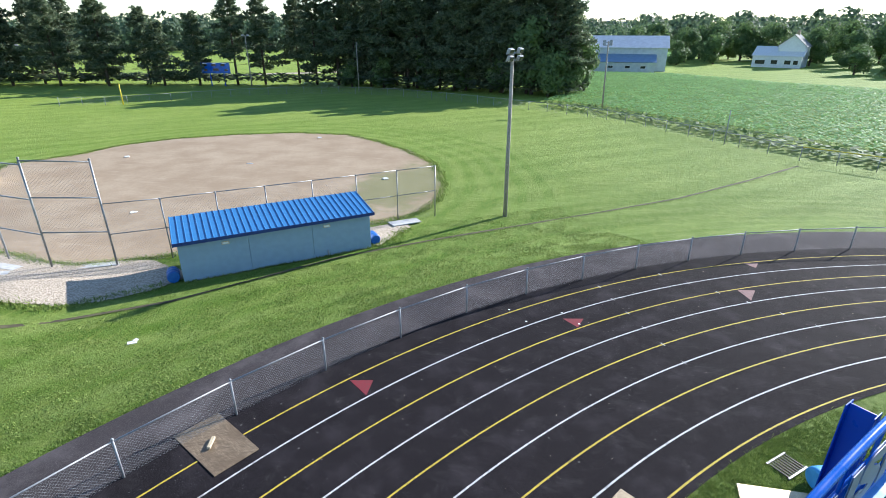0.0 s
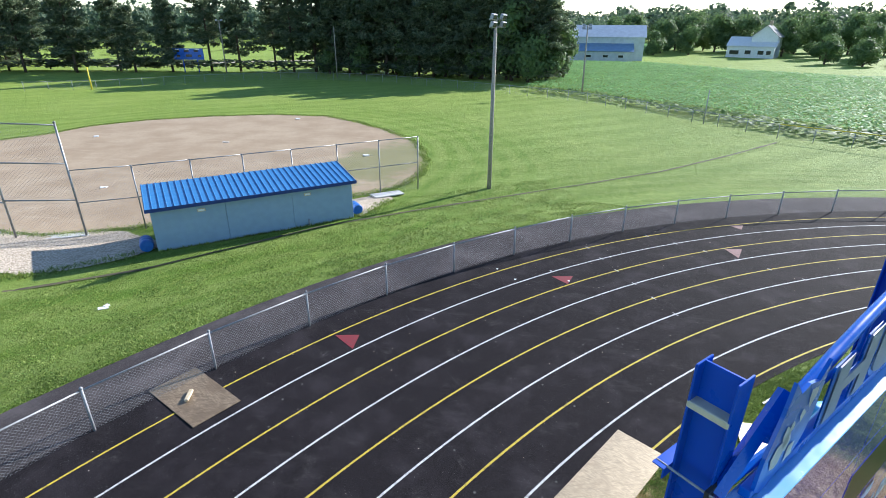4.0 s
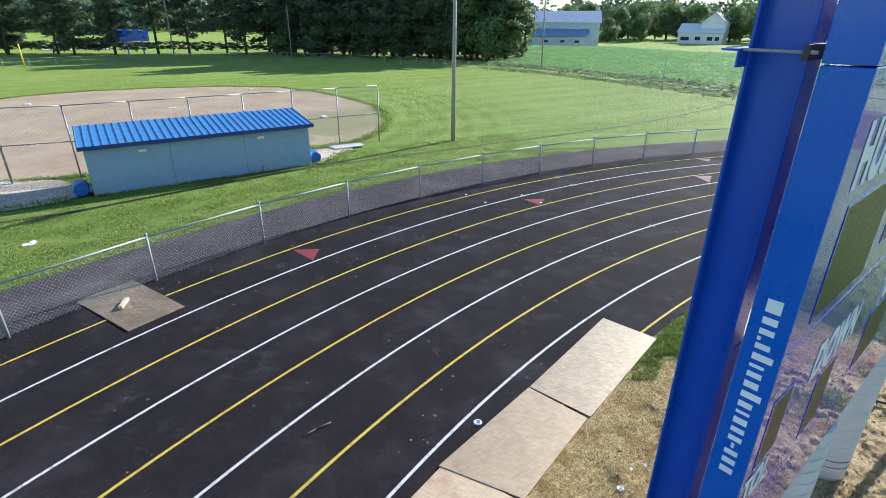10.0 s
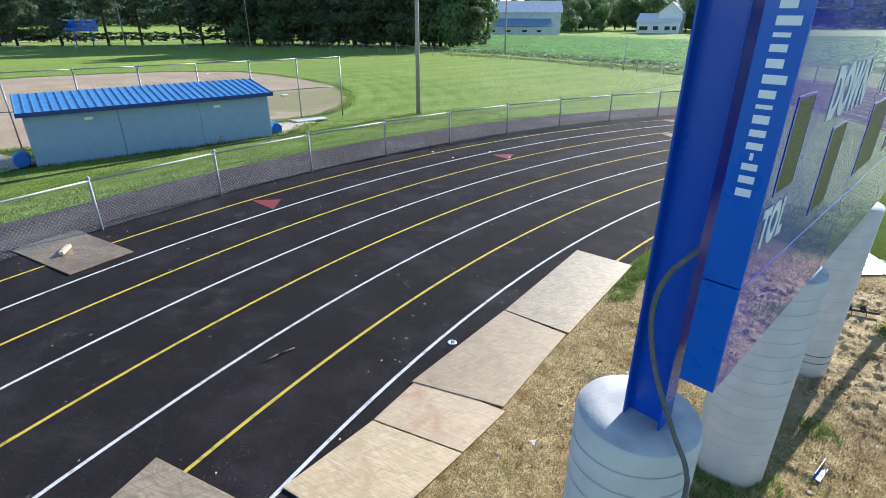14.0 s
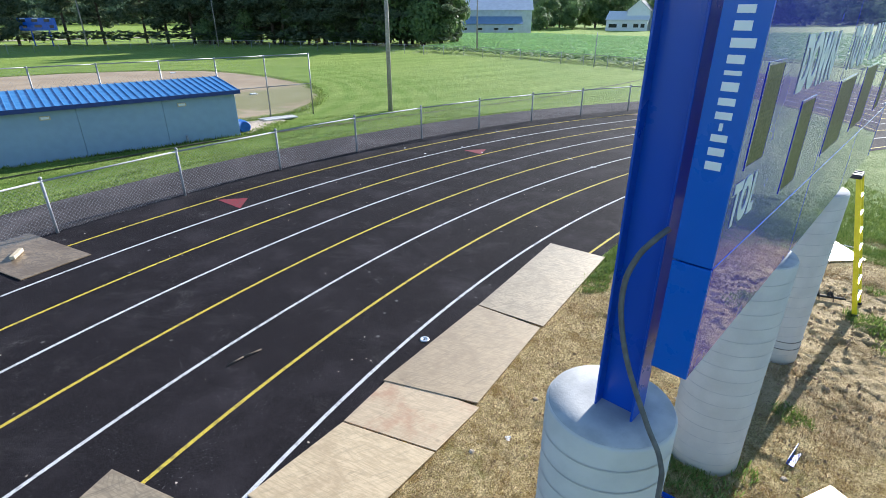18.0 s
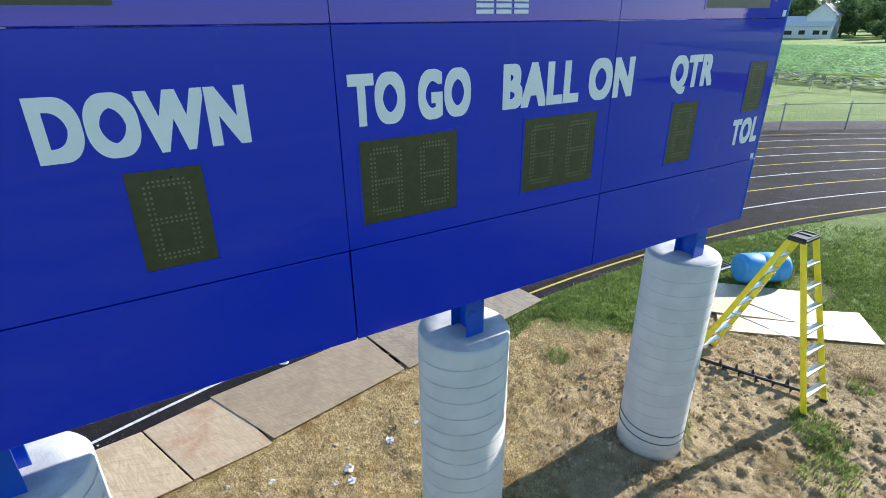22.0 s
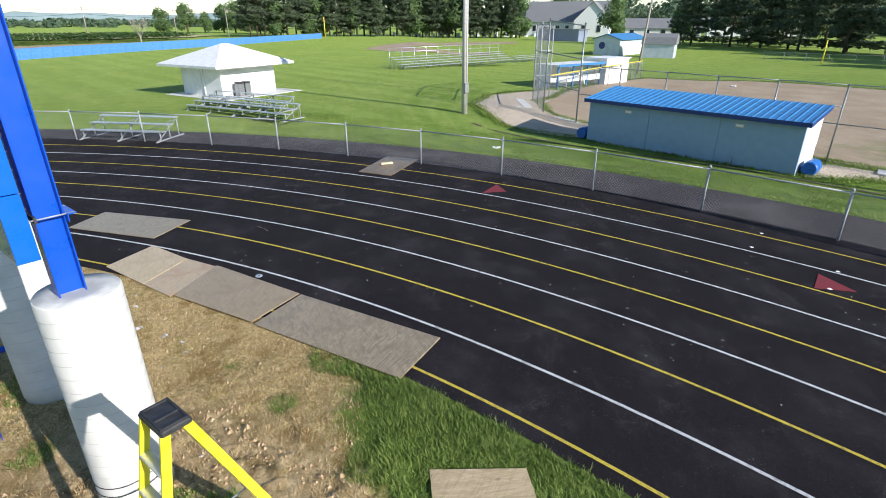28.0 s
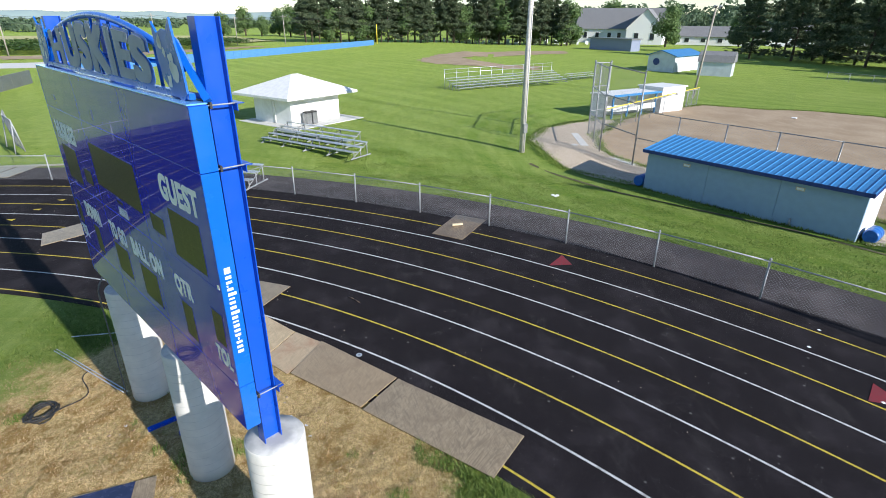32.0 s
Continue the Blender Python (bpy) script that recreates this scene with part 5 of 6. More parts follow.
# ---- far scoreboard ----
fs = thing("small_scoreboard", pose(-71.5, 103.2, -0.95, 0, 0, 6), "small blue scoreboard on two posts by the pines", "scoreboard")
part("panel", Mesh().box(3.0, 0, 3.6, 6.2, 0.25, 2.1, None, 0.02), BLUE, fs)
for x in (1.6, 4.6):
    part("leg", Mesh().box(x, 0.15, 1.3, 0.16, 0.16, 2.8), STEEL_BLUE, fs)
for x, z, w in ((0.7, 4.2, 0.9), (2.6, 4.2, 1.0), (4.6, 4.2, 0.9), (0.8, 3.2, 0.7), (5.2, 3.2, 0.7), (3.0, 3.3, 1.2)):
    part("digit_window", Mesh().box(x + 0.1, -0.135, z, w, 0.02, 0.45), DARK_GLASS, fs)
for x in (0.8, 2.9, 5.0):
    part("lettering_bar", Mesh().box(x, -0.135, 4.5, 0.9, 0.02, 0.12), VINYL, fs)


# ---- buildings ----
def window(parent, x, y, z, w, h, turn=0.0, depth=0.06):
    f = part("window", Mesh().box(0, 0, 0, w + 0.16, depth, h + 0.16, None, 0.01), WALL_WHITE, parent, "", pose(x, y, z, 0, 0, turn))
    part("pane", Mesh().box(0, -depth / 2 - 0.006, 0, w, 0.012, h), DARK_GLASS, f)
    part("sill", Mesh().box(0, -depth / 2 - 0.03, -h / 2 - 0.06, w + 0.2, 0.08, 0.04), WALL_WHITE, f)


def gable(parent, x0, x1, y0, y1, z0, zr, material, over=0.35, along_x=True, thick=0.12):
    """Two roof slopes with thickness over a box."""
    for s in (-1, 1):
        m = Mesh()
        if along_x:
            ym, e = (y0 + y1) / 2, (y0 - over if s < 0 else y1 + over)
            k = (zr - z0) * over / ((y1 - y0) / 2)
            q = [(x0 - over, e, z0 - k), (x1 + over, e, z0 - k), (x1 + over, ym, zr), (x0 - over, ym, zr)]
        else:
            xm, e = (x0 + x1) / 2, (x0 - over if s < 0 else x1 + over)
            k = (zr - z0) * over / ((x1 - x0) / 2)
            q = [(e, y0 - over, z0 - k), (e, y1 + over, z0 - k), (xm, y1 + over, zr), (xm, y0 - over, zr)]
        m.v = q + [(a, b, c + thick) for a, b, c in q]
        m.f = [(0, 1, 2, 3), (7, 6, 5, 4), (0, 4, 5, 1), (1, 5, 6, 2), (2, 6, 7, 3), (3, 7, 4, 0)]
        m.s = [False] * 6
        part("roof", m, material, parent)


def gabled_walls(parent, x0, x1, y0, y1, z0, zr, material, along_x=True, name="wall"):
    m = Mesh()
    if along_x:
        ym = (y0 + y1) / 2
        a = [(x0, y0, -0.3), (x0, y1, -0.3), (x0, y1, z0), (x0, ym, zr), (x0, y0, z0)]
        b = [(x1, y, z) for _, y, z in a]
    else:
        xm = (x0 + x1) / 2
        a = [(x0, y0, -0.3), (x1, y0, -0.3), (x1, y0, z0), (xm, y0, zr), (x0, y0, z0)]
        b = [(x, y1, z) for x, _, z in a]
    m.v = a + b
    m.f = [(0, 1, 2, 3, 4), (9, 8, 7, 6, 5)] + [(i, 5 + i, 5 + (i + 1) % 5, (i + 1) % 5) for i in range(5)]
    m.s = [False] * 7
    return part(name, m, material, parent)


barn = thing("barn", pose(9.5, 158.5, -0.95, 0, 0, -6), "long pale metal barn with a blue-grey lean-to", "barn")
gabled_walls(barn, 0, 21, 4.5, 16, 6.2, 9.0, METAL_PALE)
gable(barn, 0, 21, 4.5, 16, 6.2, 9.0, METAL_PALE, 0.4)
part("lean_to_wall", Mesh().box(9, 2.2, 1.2, 18, 4.4, 2.9), METAL_PALE, barn)
part("lean_to_roof", Mesh().box(9, 2.1, 3.5, 18.6, 5.4, 0.14, Matrix.Rotation(0.36, 3, "X")), METAL_BLUE, barn, "blue-grey metal roof")
for x in (2.2, 6.5, 11.0, 15.0):
    window(barn, x, -0.03, 1.3, 1.3, 0.6)
part("barn_door", Mesh().box(18.2, 4.46, 1.9, 2.2, 0.08, 4.0), METAL_PALE, barn)
for k in range(21):
    part("cladding_rib", Mesh().box(k + 0.5, 4.47, 4.2, 0.06, 0.04, 3.9), METAL_PALE, barn)
house = thing("farmhouse", pose(60.5, 186, -0.95, 0, 0, -30), "white two-storey farmhouse with a grey roof", "house")
gabled_walls(house, 0, 13, 0, 9, 3.4, 5.8, WALL_WHITE)
gable(house, 0, 13, 0, 9, 3.4, 5.8, ROOF_PALE)
gabled_walls(house, 6, 13, 2, 10, 6.2, 9.2, WALL_WHITE, False, "upper_wall")
gable(house, 6, 13, 2, 10, 6.2, 9.2, ROOF_GREY, 0.4, False)
for x, z, w in ((2.2, 1.5, 2.6), (6.0, 1.6, 1.6), (9.5, 1.6, 1.6), (11.6, 1.6, 1.2)):
    window(house, x, -0.03, z, w, 1.1)
part("chimney", Mesh().box(9.5, 7, 9.6, 0.8, 0.8, 1.8), CLAY, house)

kiosk = thing("kiosk", pose(-34.6, -3.1, -0.4, 0, 0, 54), "white block concession hut with a pale hipped roof", "hut")
KX, KY = 2.25, 2.6
part("wall", Mesh().box(0, 0, 1.1, 2 * KX, 2 * KY, 2.5, None, 0.01), WALL_WHITE, kiosk)
part("floor_slab", Mesh().box(0.5, 0, -0.02, 2 * KX + 2.6, 2 * KY + 2.2, 0.14, None, 0.02), CONCRETE, kiosk, "pale concrete apron")
m = Mesh()
ex, ey, ez = KX + 1.15, KY + 1.15, 2.28
q = [(-ex, -ey), (ex, -ey), (ex, ey), (-ex, ey)]
m.v = [(x, y, ez - 0.18) for x, y in q] + [(x, y, ez) for x, y in q] + [(0, -0.35, 3.65), (0, 0.35, 3.65)]
m.f = [(3, 2, 1, 0), (0, 1, 5, 4), (1, 2, 6, 5), (2, 3, 7, 6), (3, 0, 4, 7), (4, 5, 8), (5, 6, 9, 8), (6, 7, 9), (7, 4, 8, 9)]
m.s = [False] * 9
part("roof", m, ROOF_PALE, kiosk, "pale hipped roof with a white fascia")
part("door", Mesh().box(-0.4, -KY - 0.02, 1.0, 0.95, 0.05, 2.0, None, 0.008), ROOF_PALE, kiosk)
part("downpipe", Mesh().tube((0.35, -KY - 0.05, 0), (0.35, -KY - 0.05, 2.1), 0.05), WALL_WHITE, kiosk)
for dx in (0.0, 0.62):
    bn = thing("litter_bin", kiosk.matrix_basis @ pose(KX + 0.6, -1.5 + dx, 0.05), "grey litter bin standing by the hut", "bin", "bins by the hut")
    part("body", Mesh().box(0, 0, 0.45, 0.5, 0.5, 0.9, None, 0.03), GALV_DARK, bn)
    part("lid", Mesh().box(0, 0, 0.95, 0.54, 0.54, 0.1, None, 0.03), BLACK, bn)


def bleacher(m, length, rows, label, tall=0.2, rail=False, group="aluminium bleachers"):
    ob = thing("bleacher", m, label, "bleacher", group)
    n = max(2, round(length / 2.0))
    for r in range(rows):
        y, z = 0.62 * r, 0.42 + tall * r
        part("seat_plank", Mesh().box(length / 2, y + 0.3, z, length, 0.25, 0.045, None, 0.008), ALU, ob)
        if r:
            part("foot_plank", Mesh().box(length / 2, y - 0.08, z - 0.24, length, 0.25, 0.04, None, 0.008), ALU, ob)
    top = 0.42 + tall * (rows - 1)
    for k in range(n + 1):
        x = length * (k + 0.02 if k == 0 else k - 0.02 if k == n else k) / n
        f = Mesh().box(x, 0.31 * rows, 0.04, 0.06, 0.62 * rows, 0.06)
        for r in range(rows):
            f.tube((x, 0.62 * r + 0.3, 0.03), (x, 0.62 * r + 0.3, 0.42 + tall * r), 0.028, None, 6)
        f.tube((x, 0.1, 0.05), (x, 0.62 * (rows - 1) + 0.3, top - 0.05), 0.022, None, 6)
        part("frame", f, GALV, ob)
        if rail:
            part("rail_post", Mesh().tube((x, 0.62 * rows, 0.1), (x, 0.62 * rows, top + 1.05), 0.03, None, 6), ALU, ob)
    for k in range(n):
        part("cross_brace", Mesh().tube((length * k / n, 0.62 * rows - 0.3, 0.1), (length * (k + 1) / n, 0.62 * rows - 0.3, top - 0.05), 0.016, None, 5), GALV, ob)
    if rail:
        for z in (top + 1.0, top + 0.55):
            part("rail", Mesh().tube((0, 0.62 * rows, z), (length, 0.62 * rows, z), 0.028, None, 6), ALU, ob)
    return ob


bleacher(pose(-24.9, -3.5, ground_z(-23, 0), 0, 0, 57), 8.2, 3, "low three-row aluminium bleacher on the grass")
bleacher(pose(-27.2, -3.3, ground_z(-26, 0), 0, 0, 57), 7.0, 3, "low three-row aluminium bleacher on the grass")
bleacher(pose(-12.9, -3.6, 0.22, 0, 0, 76), 3.6, 3, "short aluminium bleacher standing beside the path")
bleacher(pose(-53.7, 11.6, -0.5, 0, 0, 128), 20.0, 5, "long railed aluminium bleacher by the ball field", 0.24, True)
bleacher(pose(-72.0, 29.5, -0.9, 0, 0, 128), 7.0, 3, "low aluminium bleacher by the ball field")

d2 = thing("open_dugout", pose(-38.3, 24.9, -0.95, 0, 0, 122), "open dugout with blue posts, white benches and a flat roof", "dugout")
for x in (0.1, 2.2, 4.3, 6.3):
    part("post", Mesh().box(x, 0.1, 0.95, 0.14, 0.14, 2.1), ROOF_BLUE, d2)
part("roof", Mesh().box(3.2, 1.25, 2.08, 6.8, 2.9, 0.12, None, 0.01), ROOF_PALE, d2)
part("back_wall", Mesh().box(3.2, 2.5, 0.95, 6.4, 0.15, 2.15), WALL_WHITE, d2)
part("side_wall", Mesh().box(0.05, 1.7, 0.95, 0.12, 1.5, 2.15), WALL_WHITE, d2)
part("fascia", Mesh().box(3.2, -0.23, 2.08, 6.85, 0.06, 0.2), ROOF_BLUE, d2)
part("bench", Mesh().box(3.2, 1.7, 0.5, 6.0, 0.4, 0.06).box(3.2, 1.7, 0.24, 5.8, 0.06, 0.5), WALL_WHITE, d2)
part("counter", Mesh().box(3.2, 0.1, 0.85, 6.2, 0.12, 0.5), WALL_WHITE, d2)
st = thing("store_shed", pose(-38.3, 24.9, -0.95, 0, 0, 122) @ pose(6.75, -0.2, 0), "white flat-roofed store at the end of the dugout", "shed")
part("wall", Mesh().box(1.9, 1.4, 1.1, 3.7, 2.8, 2.5, None, 0.01), WALL_WHITE, st)
part("roof", Mesh().box(1.9, 1.4, 2.42, 3.95, 3.05, 0.12), ROOF_PALE, st)
for x in (0.9, 2.4):
    part("hatch", Mesh().box(x, -0.02, 1.7, 0.3, 0.04, 0.2), GALV_DARK, st)
s1 = thing("storage_building", pose(-90.8, 48.0, -0.95, 0, 0, 42), "pale block building with a blue metal roof", "building")
gabled_walls(s1, 0, 5, 0, 11, 2.8, 3.6, METAL_PALE, False)
gable(s1, 0, 5, 0, 11, 2.8, 3.6, ROOF_BLUE, 0.4, False)
part("round_sign", Mesh().tube((1.6, -0.02, 1.7), (1.6, -0.08, 1.7), 0.6, None, 20), NAVY_TRIM, s1, "round dark emblem disc")
for y in (2.5, 6.0, 9.0):
    part("door", Mesh().box(5.02, y, 1.1, 0.06, 1.3, 2.2), WALL_WHITE, s1)
s2 = thing("garden_shed", pose(-82.4, 53.4, -0.95, 0, 0, 55), "grey barn-shaped garden shed with a rounded roof", "shed")
part("wall", Mesh().box(2.6, 1.8, 1.1, 5.2, 3.6, 2.6), METAL_PALE, s2)
m = Mesh()
prof = [(-0.2, 2.2), (0.35, 3.3), (1.8, 3.9), (3.25, 3.3), (3.8, 2.2)]
m.v = [(-0.2, y, z) for y, z in prof] + [(5.4, y, z) for y, z in prof]
m.f = [(0, 1, 2, 3, 4), (9, 8, 7, 6, 5)] + [(i, 5 + i, 6 + i, i + 1) for i in range(4)]
m.s = [False] * 6
part("roof", m, ROOF_GREY, s2)
part("door", Mesh().box(-0.03, 1.8, 1.05, 0.06, 1.6, 2.1), WALL_WHITE, s2)
h1 = thing("large_house", pose(-232, 70, -0.95, 0, 0, 62), "large white house with steep grey gable roofs", "house")
gabled_walls(h1, 0, 34, 0, 15, 6, 13.5, WALL_WHITE)
gable(h1, 0, 34, 0, 15, 6, 13.5, ROOF_GREY, 0.6)
gabled_walls(h1, 22, 36, -8, 8, 6, 13, WALL_WHITE, False, "wing_wall")
gable(h1, 22, 36, -8, 8, 6, 13, ROOF_GREY, 0.6, False)
for x in (4, 9, 14, 18):
    window(h1, x, -0.05, 3.0, 1.4, 2.2)
for x in (26, 32):
    window(h1, x, -8.05, 3.0, 1.6, 2.4)
h2 = thing("low_house", pose(-214, 106, -0.95, 0, 0, 62), "low white house with a grey roof and a porch", "house")
gabled_walls(h2, 0, 30, 0, 12, 3.4, 6.8, WALL_WHITE)
gable(h2, 0, 30, 0, 12, 3.4, 6.8, ROOF_GREY, 0.6)
for x in (4, 10, 16, 24):
    window(h2, x, -0.05, 1.8, 1.6, 1.4)
h3 = thing("white_hall", pose(-205, 138, -0.95, 0, 0, 62), "long white hall with a pale roof", "building")
gabled_walls(h3, 0, 34, 0, 16, 5, 7.5, WALL_WHITE)
gable(h3, 0, 34, 0, 16, 5, 7.5, ROOF_GREY, 0.5)
pb = thing("press_box", pose(-172, 60, -0.95, 0, 0, 30), "dark blue-grey dugout by the ball field", "dugout")
part("wall", Mesh().box(8, 2, 1.6, 17, 4, 3.6), SIGN_GREY, pb)
part("roof", Mesh().box(8, 2, 3.5, 18, 5, 0.25), GALV_DARK, pb)

# ---- far ball field ----
patch("baseball_infield", [(-91, 28), (-93, 14), (-98, 7.5), (-106, 5), (-126, 9.5), (-142, 17), (-150, 25), (-156, 36), (-158, 48), (-145, 46), (-135, 31), (-124, 19.5), (-116, 15.5), (-108, 17), (-101, 25), (-99, 30)], 0.05, CLAY, "tan clay arc of the baseball infield", "infield", None, 0.9, 1.2)
BF = [(-69.5, -45.2), (-76.0, -43.5), (-98.0, -37.0), (-126.0, -27.0), (-178.0, -11.5)]
bf = thing("outfield_wall", Matrix(), "low blue padded outfield wall", "fence")
for a, b in zip(BF, BF[1:]):
    n = 12
    for k in range(n):
        p, q = (Vector((a[0] + (b[0] - a[0]) * t / n, a[1] + (b[1] - a[1]) * t / n, 0)) for t in (k, k + 1))
        ang = math.degrees(math.atan2(q.y - p.y, q.x - p.x))
        L = (q - p).length
        part("wall_panel", Mesh().box(L / 2, 0, 0.75, L - 0.03, 0.08, 1.7, None, 0.01), PAD_BLUE, bf, "", pose(p.x, p.y, -0.45, 0, 0, ang))
gf = thing("grey_barrier", Matrix(), "long grey barrier beyond the track", "fence")
for k in range(8):
    part("wall_panel", Mesh().box(k * 3.0, 0, 0.8, 2.96, 0.08, 1.7, None, 0.01), GALV_DARK, gf, "", pose(-58.8, -42.7, -0.45, 0, 0, 17))
slab("pale_road", [(-77.0, -68.5), (-80.5, -62.4), (-83.0, -56.5), (-84.0, -53.0), (-95.5, -62.0), (-90.7, -70.0), (-86.0, -78.0)], 0.02, PILE_WHITE, "pale concrete strip in the far grass", "road", "", 0.0, "structure")
for gx, gy, turn in ((-20.5, -16.0, 226), (-22.4, -17.9, 216)):
    gt = thing("chain_link_gate", pose(gx, gy, 0.0, -8, 0, turn), "open galvanised gate leaf leaning by the track fence", "gate", "leaning gate leaves")
    for a, b in (((0, 0, 0), (0, 0, 1.9)), ((2.2, 0, 0), (2.2, 0, 1.9)), ((0, 0, 1.9), (2.2, 0, 1.9)), ((0, 0, 0.1), (2.2, 0, 0.1)), ((0, 0, 1.0), (2.2, 0, 1.0)), ((0, 0.5, 0), (0, 0, 1.8))):
        part("tube", Mesh().tube(a, b, 0.035), GALV, gt)
    m = Mesh()
    for k in range(26):
        x = -1.8 + k * 0.16
        for e in (1, -1):
            u = x if e > 0 else 2.2 - x
            a, b = max(0.0, -x), min(1.8, 2.2 - x)
            if b > a:
                m.tube((u + e * a, 0, 0.1 + a), (u + e * b, 0, 0.1 + b), 0.006, None, 3)
    part("wire_mesh", m, WIRE, gt)


# ---- trees ----
def pine_mesh(seed, h, width, low, count):
    """Flat boughs of needle tufts in an uneven crown with gaps."""
    r = random.Random(seed)
    m = Mesh()
    boughs = 58
    for k in range(boughs):
        t = ((k + r.random()) / boughs) ** 0.9
        z = low + (h - low) * t
        a = k * 2.4 + r.uniform(-0.6, 0.6)
        L = width * (1.02 - t) ** 0.62 * r.uniform(0.35, 1.12) + 0.4
        lift = r.uniform(-0.12, 0.22)
        for q in range(int(count / boughs * (0.5 + L / width))):
            e = r.uniform(0.25, 1.05)
            w = L * 0.30 * (1.15 - 0.6 * e) + 0.25
            d, o = L * e, r.gauss(0, 0.5) * w
            c = Vector((d * math.cos(a) - o * math.sin(a), d * math.sin(a) + o * math.cos(a), z + lift * d + r.gauss(0, 0.22) + 0.12 * abs(o)))
            s = r.uniform(0.22, 0.55)
            u = Vector((r.uniform(-1, 1), r.uniform(-1, 1), r.uniform(-0.5, 0.6))).normalized()
            n = Vector((r.uniform(-1, 1), r.uniform(-1, 1), r.uniform(-0.6, 0.6))).normalized()
            m.face([c - u * s, c + n * s * 0.6, c + u * s * 1.1])
            m.face([c - n * s * 0.8, c + u.cross(n) * s * 0.8, c + n * s])
    return m.data("pine_crown", PINE)


def pine_trunk(seed, h, width, low):
    r = random.Random(seed + 50)
    m = Mesh().tube((0, 0, -0.3), (0, 0, h * 0.55), 0.26, 0.16, 9).tube((0, 0, h * 0.55), (0, 0, h * 0.98), 0.16, 0.03, 7)
    for k in range(26):
        t = r.random()
        z = max(1.5, low - 1.5) + (h - low) * t * 0.9
        a = r.uniform(0, 6.283)
        L = width * (1 - t) ** 0.8 * 0.75 + 0.3
        m.tube((0, 0, z), (L * math.cos(a), L * math.sin(a), z + 0.08 * L), 0.05, 0.015, 4, False)
    return m.data("pine_trunk", BARK)


PINES = []
for seed, h, w, low, n in ((1, 17, 5.0, 3.2, 4200), (2, 15, 4.5, 3.6, 3500), (3, 19, 5.4, 2.2, 5000), (4, 13, 4.6, 1.2, 4000), (5, 18, 4.5, 4.6, 3700)):
    PINES.append((pine_mesh(seed, h, w, low, n), pine_trunk(seed, h, w, low)))


def pine(x, y, kind, scale=1.0, label="dark green pine tree with a bare lower trunk", group="row of pines"):
    ob = thing("pine_tree", pose(x, y, ground_z(x, y), 0, 0, rng.uniform(0, 360)) @ Matrix.Diagonal((scale, scale, scale, 1)), label, "tree", group)
    part("crown", PINES[kind][0], PINE, ob)
    part("trunk", PINES[kind][1], BARK, ob)


def broad_mesh(seed, h, width, low, count, leaf, material=None):
    r = random.Random(seed + 90)
    lumps = []
    for k in range(11):
        a, t = r.uniform(0, 6.283), r.random()
        z = low + (h - low) * (0.12 + 0.76 * t)
        d = width * 0.62 * math.sqrt(r.random()) * (1.1 - 0.6 * t)
        lumps.append((Vector((d * math.cos(a), d * math.sin(a), z)), width * r.uniform(0.32, 0.55)))
    m = Mesh()
    for k in range(count):
        c, rad = lumps[r.randrange(11)]
        v = Vector((r.gauss(0, 1), r.gauss(0, 1), r.gauss(0, 0.85))).normalized() * rad * (0.55 + 0.5 * r.random())
        p = c + v
        if p.z < low * 0.7:
            continue
        s = leaf * r.uniform(0.6, 1.3)
        n = (v.normalized() + Vector((r.uniform(-0.6, 0.6), r.uniform(-0.6, 0.6), r.uniform(-0.3, 0.8)))).normalized()
        t1 = n.orthogonal().normalized()
        t1 = Matrix.Rotation(r.uniform(0, 6.28), 3, n) @ t1
        t2 = n.cross(t1)
        m.face([p - t1 * s, p - t2 * s * 0.5, p + t1 * s * 0.9, p + t2 * s * 0.5])
    trunk = Mesh().tube((0, 0, -0.3), (0, 0, low + (h - low) * 0.4), 0.05 * width + 0.08, 0.03 * width, 9)
    for c, rad in lumps:
        trunk.tube((0, 0, low * 0.8), tuple(c), 0.02 * width + 0.02, 0.02, 5, False)
    return m.data("leaf_crown", material or LEAF), trunk.data("tree_trunk", BARK)


BROADS = [broad_mesh(1, 12, 5.6, 0.9, 4200, 0.42), broad_mesh(2, 9, 4.8, 0.7, 3400, 0.38), broad_mesh(3, 14, 6.2, 1.3, 4600, 0.46), broad_mesh(4, 7, 4.0, 0.5, 2800, 0.36)]


def broad(x, y, kind, scale=1.0, label="rounded green broadleaf tree", group="broadleaf trees", squash=1.0):
    ob = thing("broadleaf_tree", pose(x, y, ground_z(x, y), 0, 0, rng.uniform(0, 360)) @ Matrix.Diagonal((scale, scale, scale * squash, 1)), label, "tree", group)
    part("crown", BROADS[kind][0], LEAF, ob)
    part("trunk", BROADS[kind][1], BARK, ob)


# row along the north boundary, open below
for x, y, k, s in ((-128, 88, 2, 0.9), (-119, 93, 0, 1.0), (-112, 96, 3, 1.0), (-108, 100, 2, 0.85), (-101, 97, 0, 0.95), (-95, 103, 3, 1.05), (-91, 99, 0, 0.95), (-85, 104, 1, 0.9), (-80, 102, 3, 0.85), (-73, 104, 3, 0.95), (-66, 107, 4, 0.95), (-60, 108, 0, 0.93), (-54, 112, 4, 0.85), (-49, 110, 2, 0.9)):
    pine(x, y, k, s * 1.12)
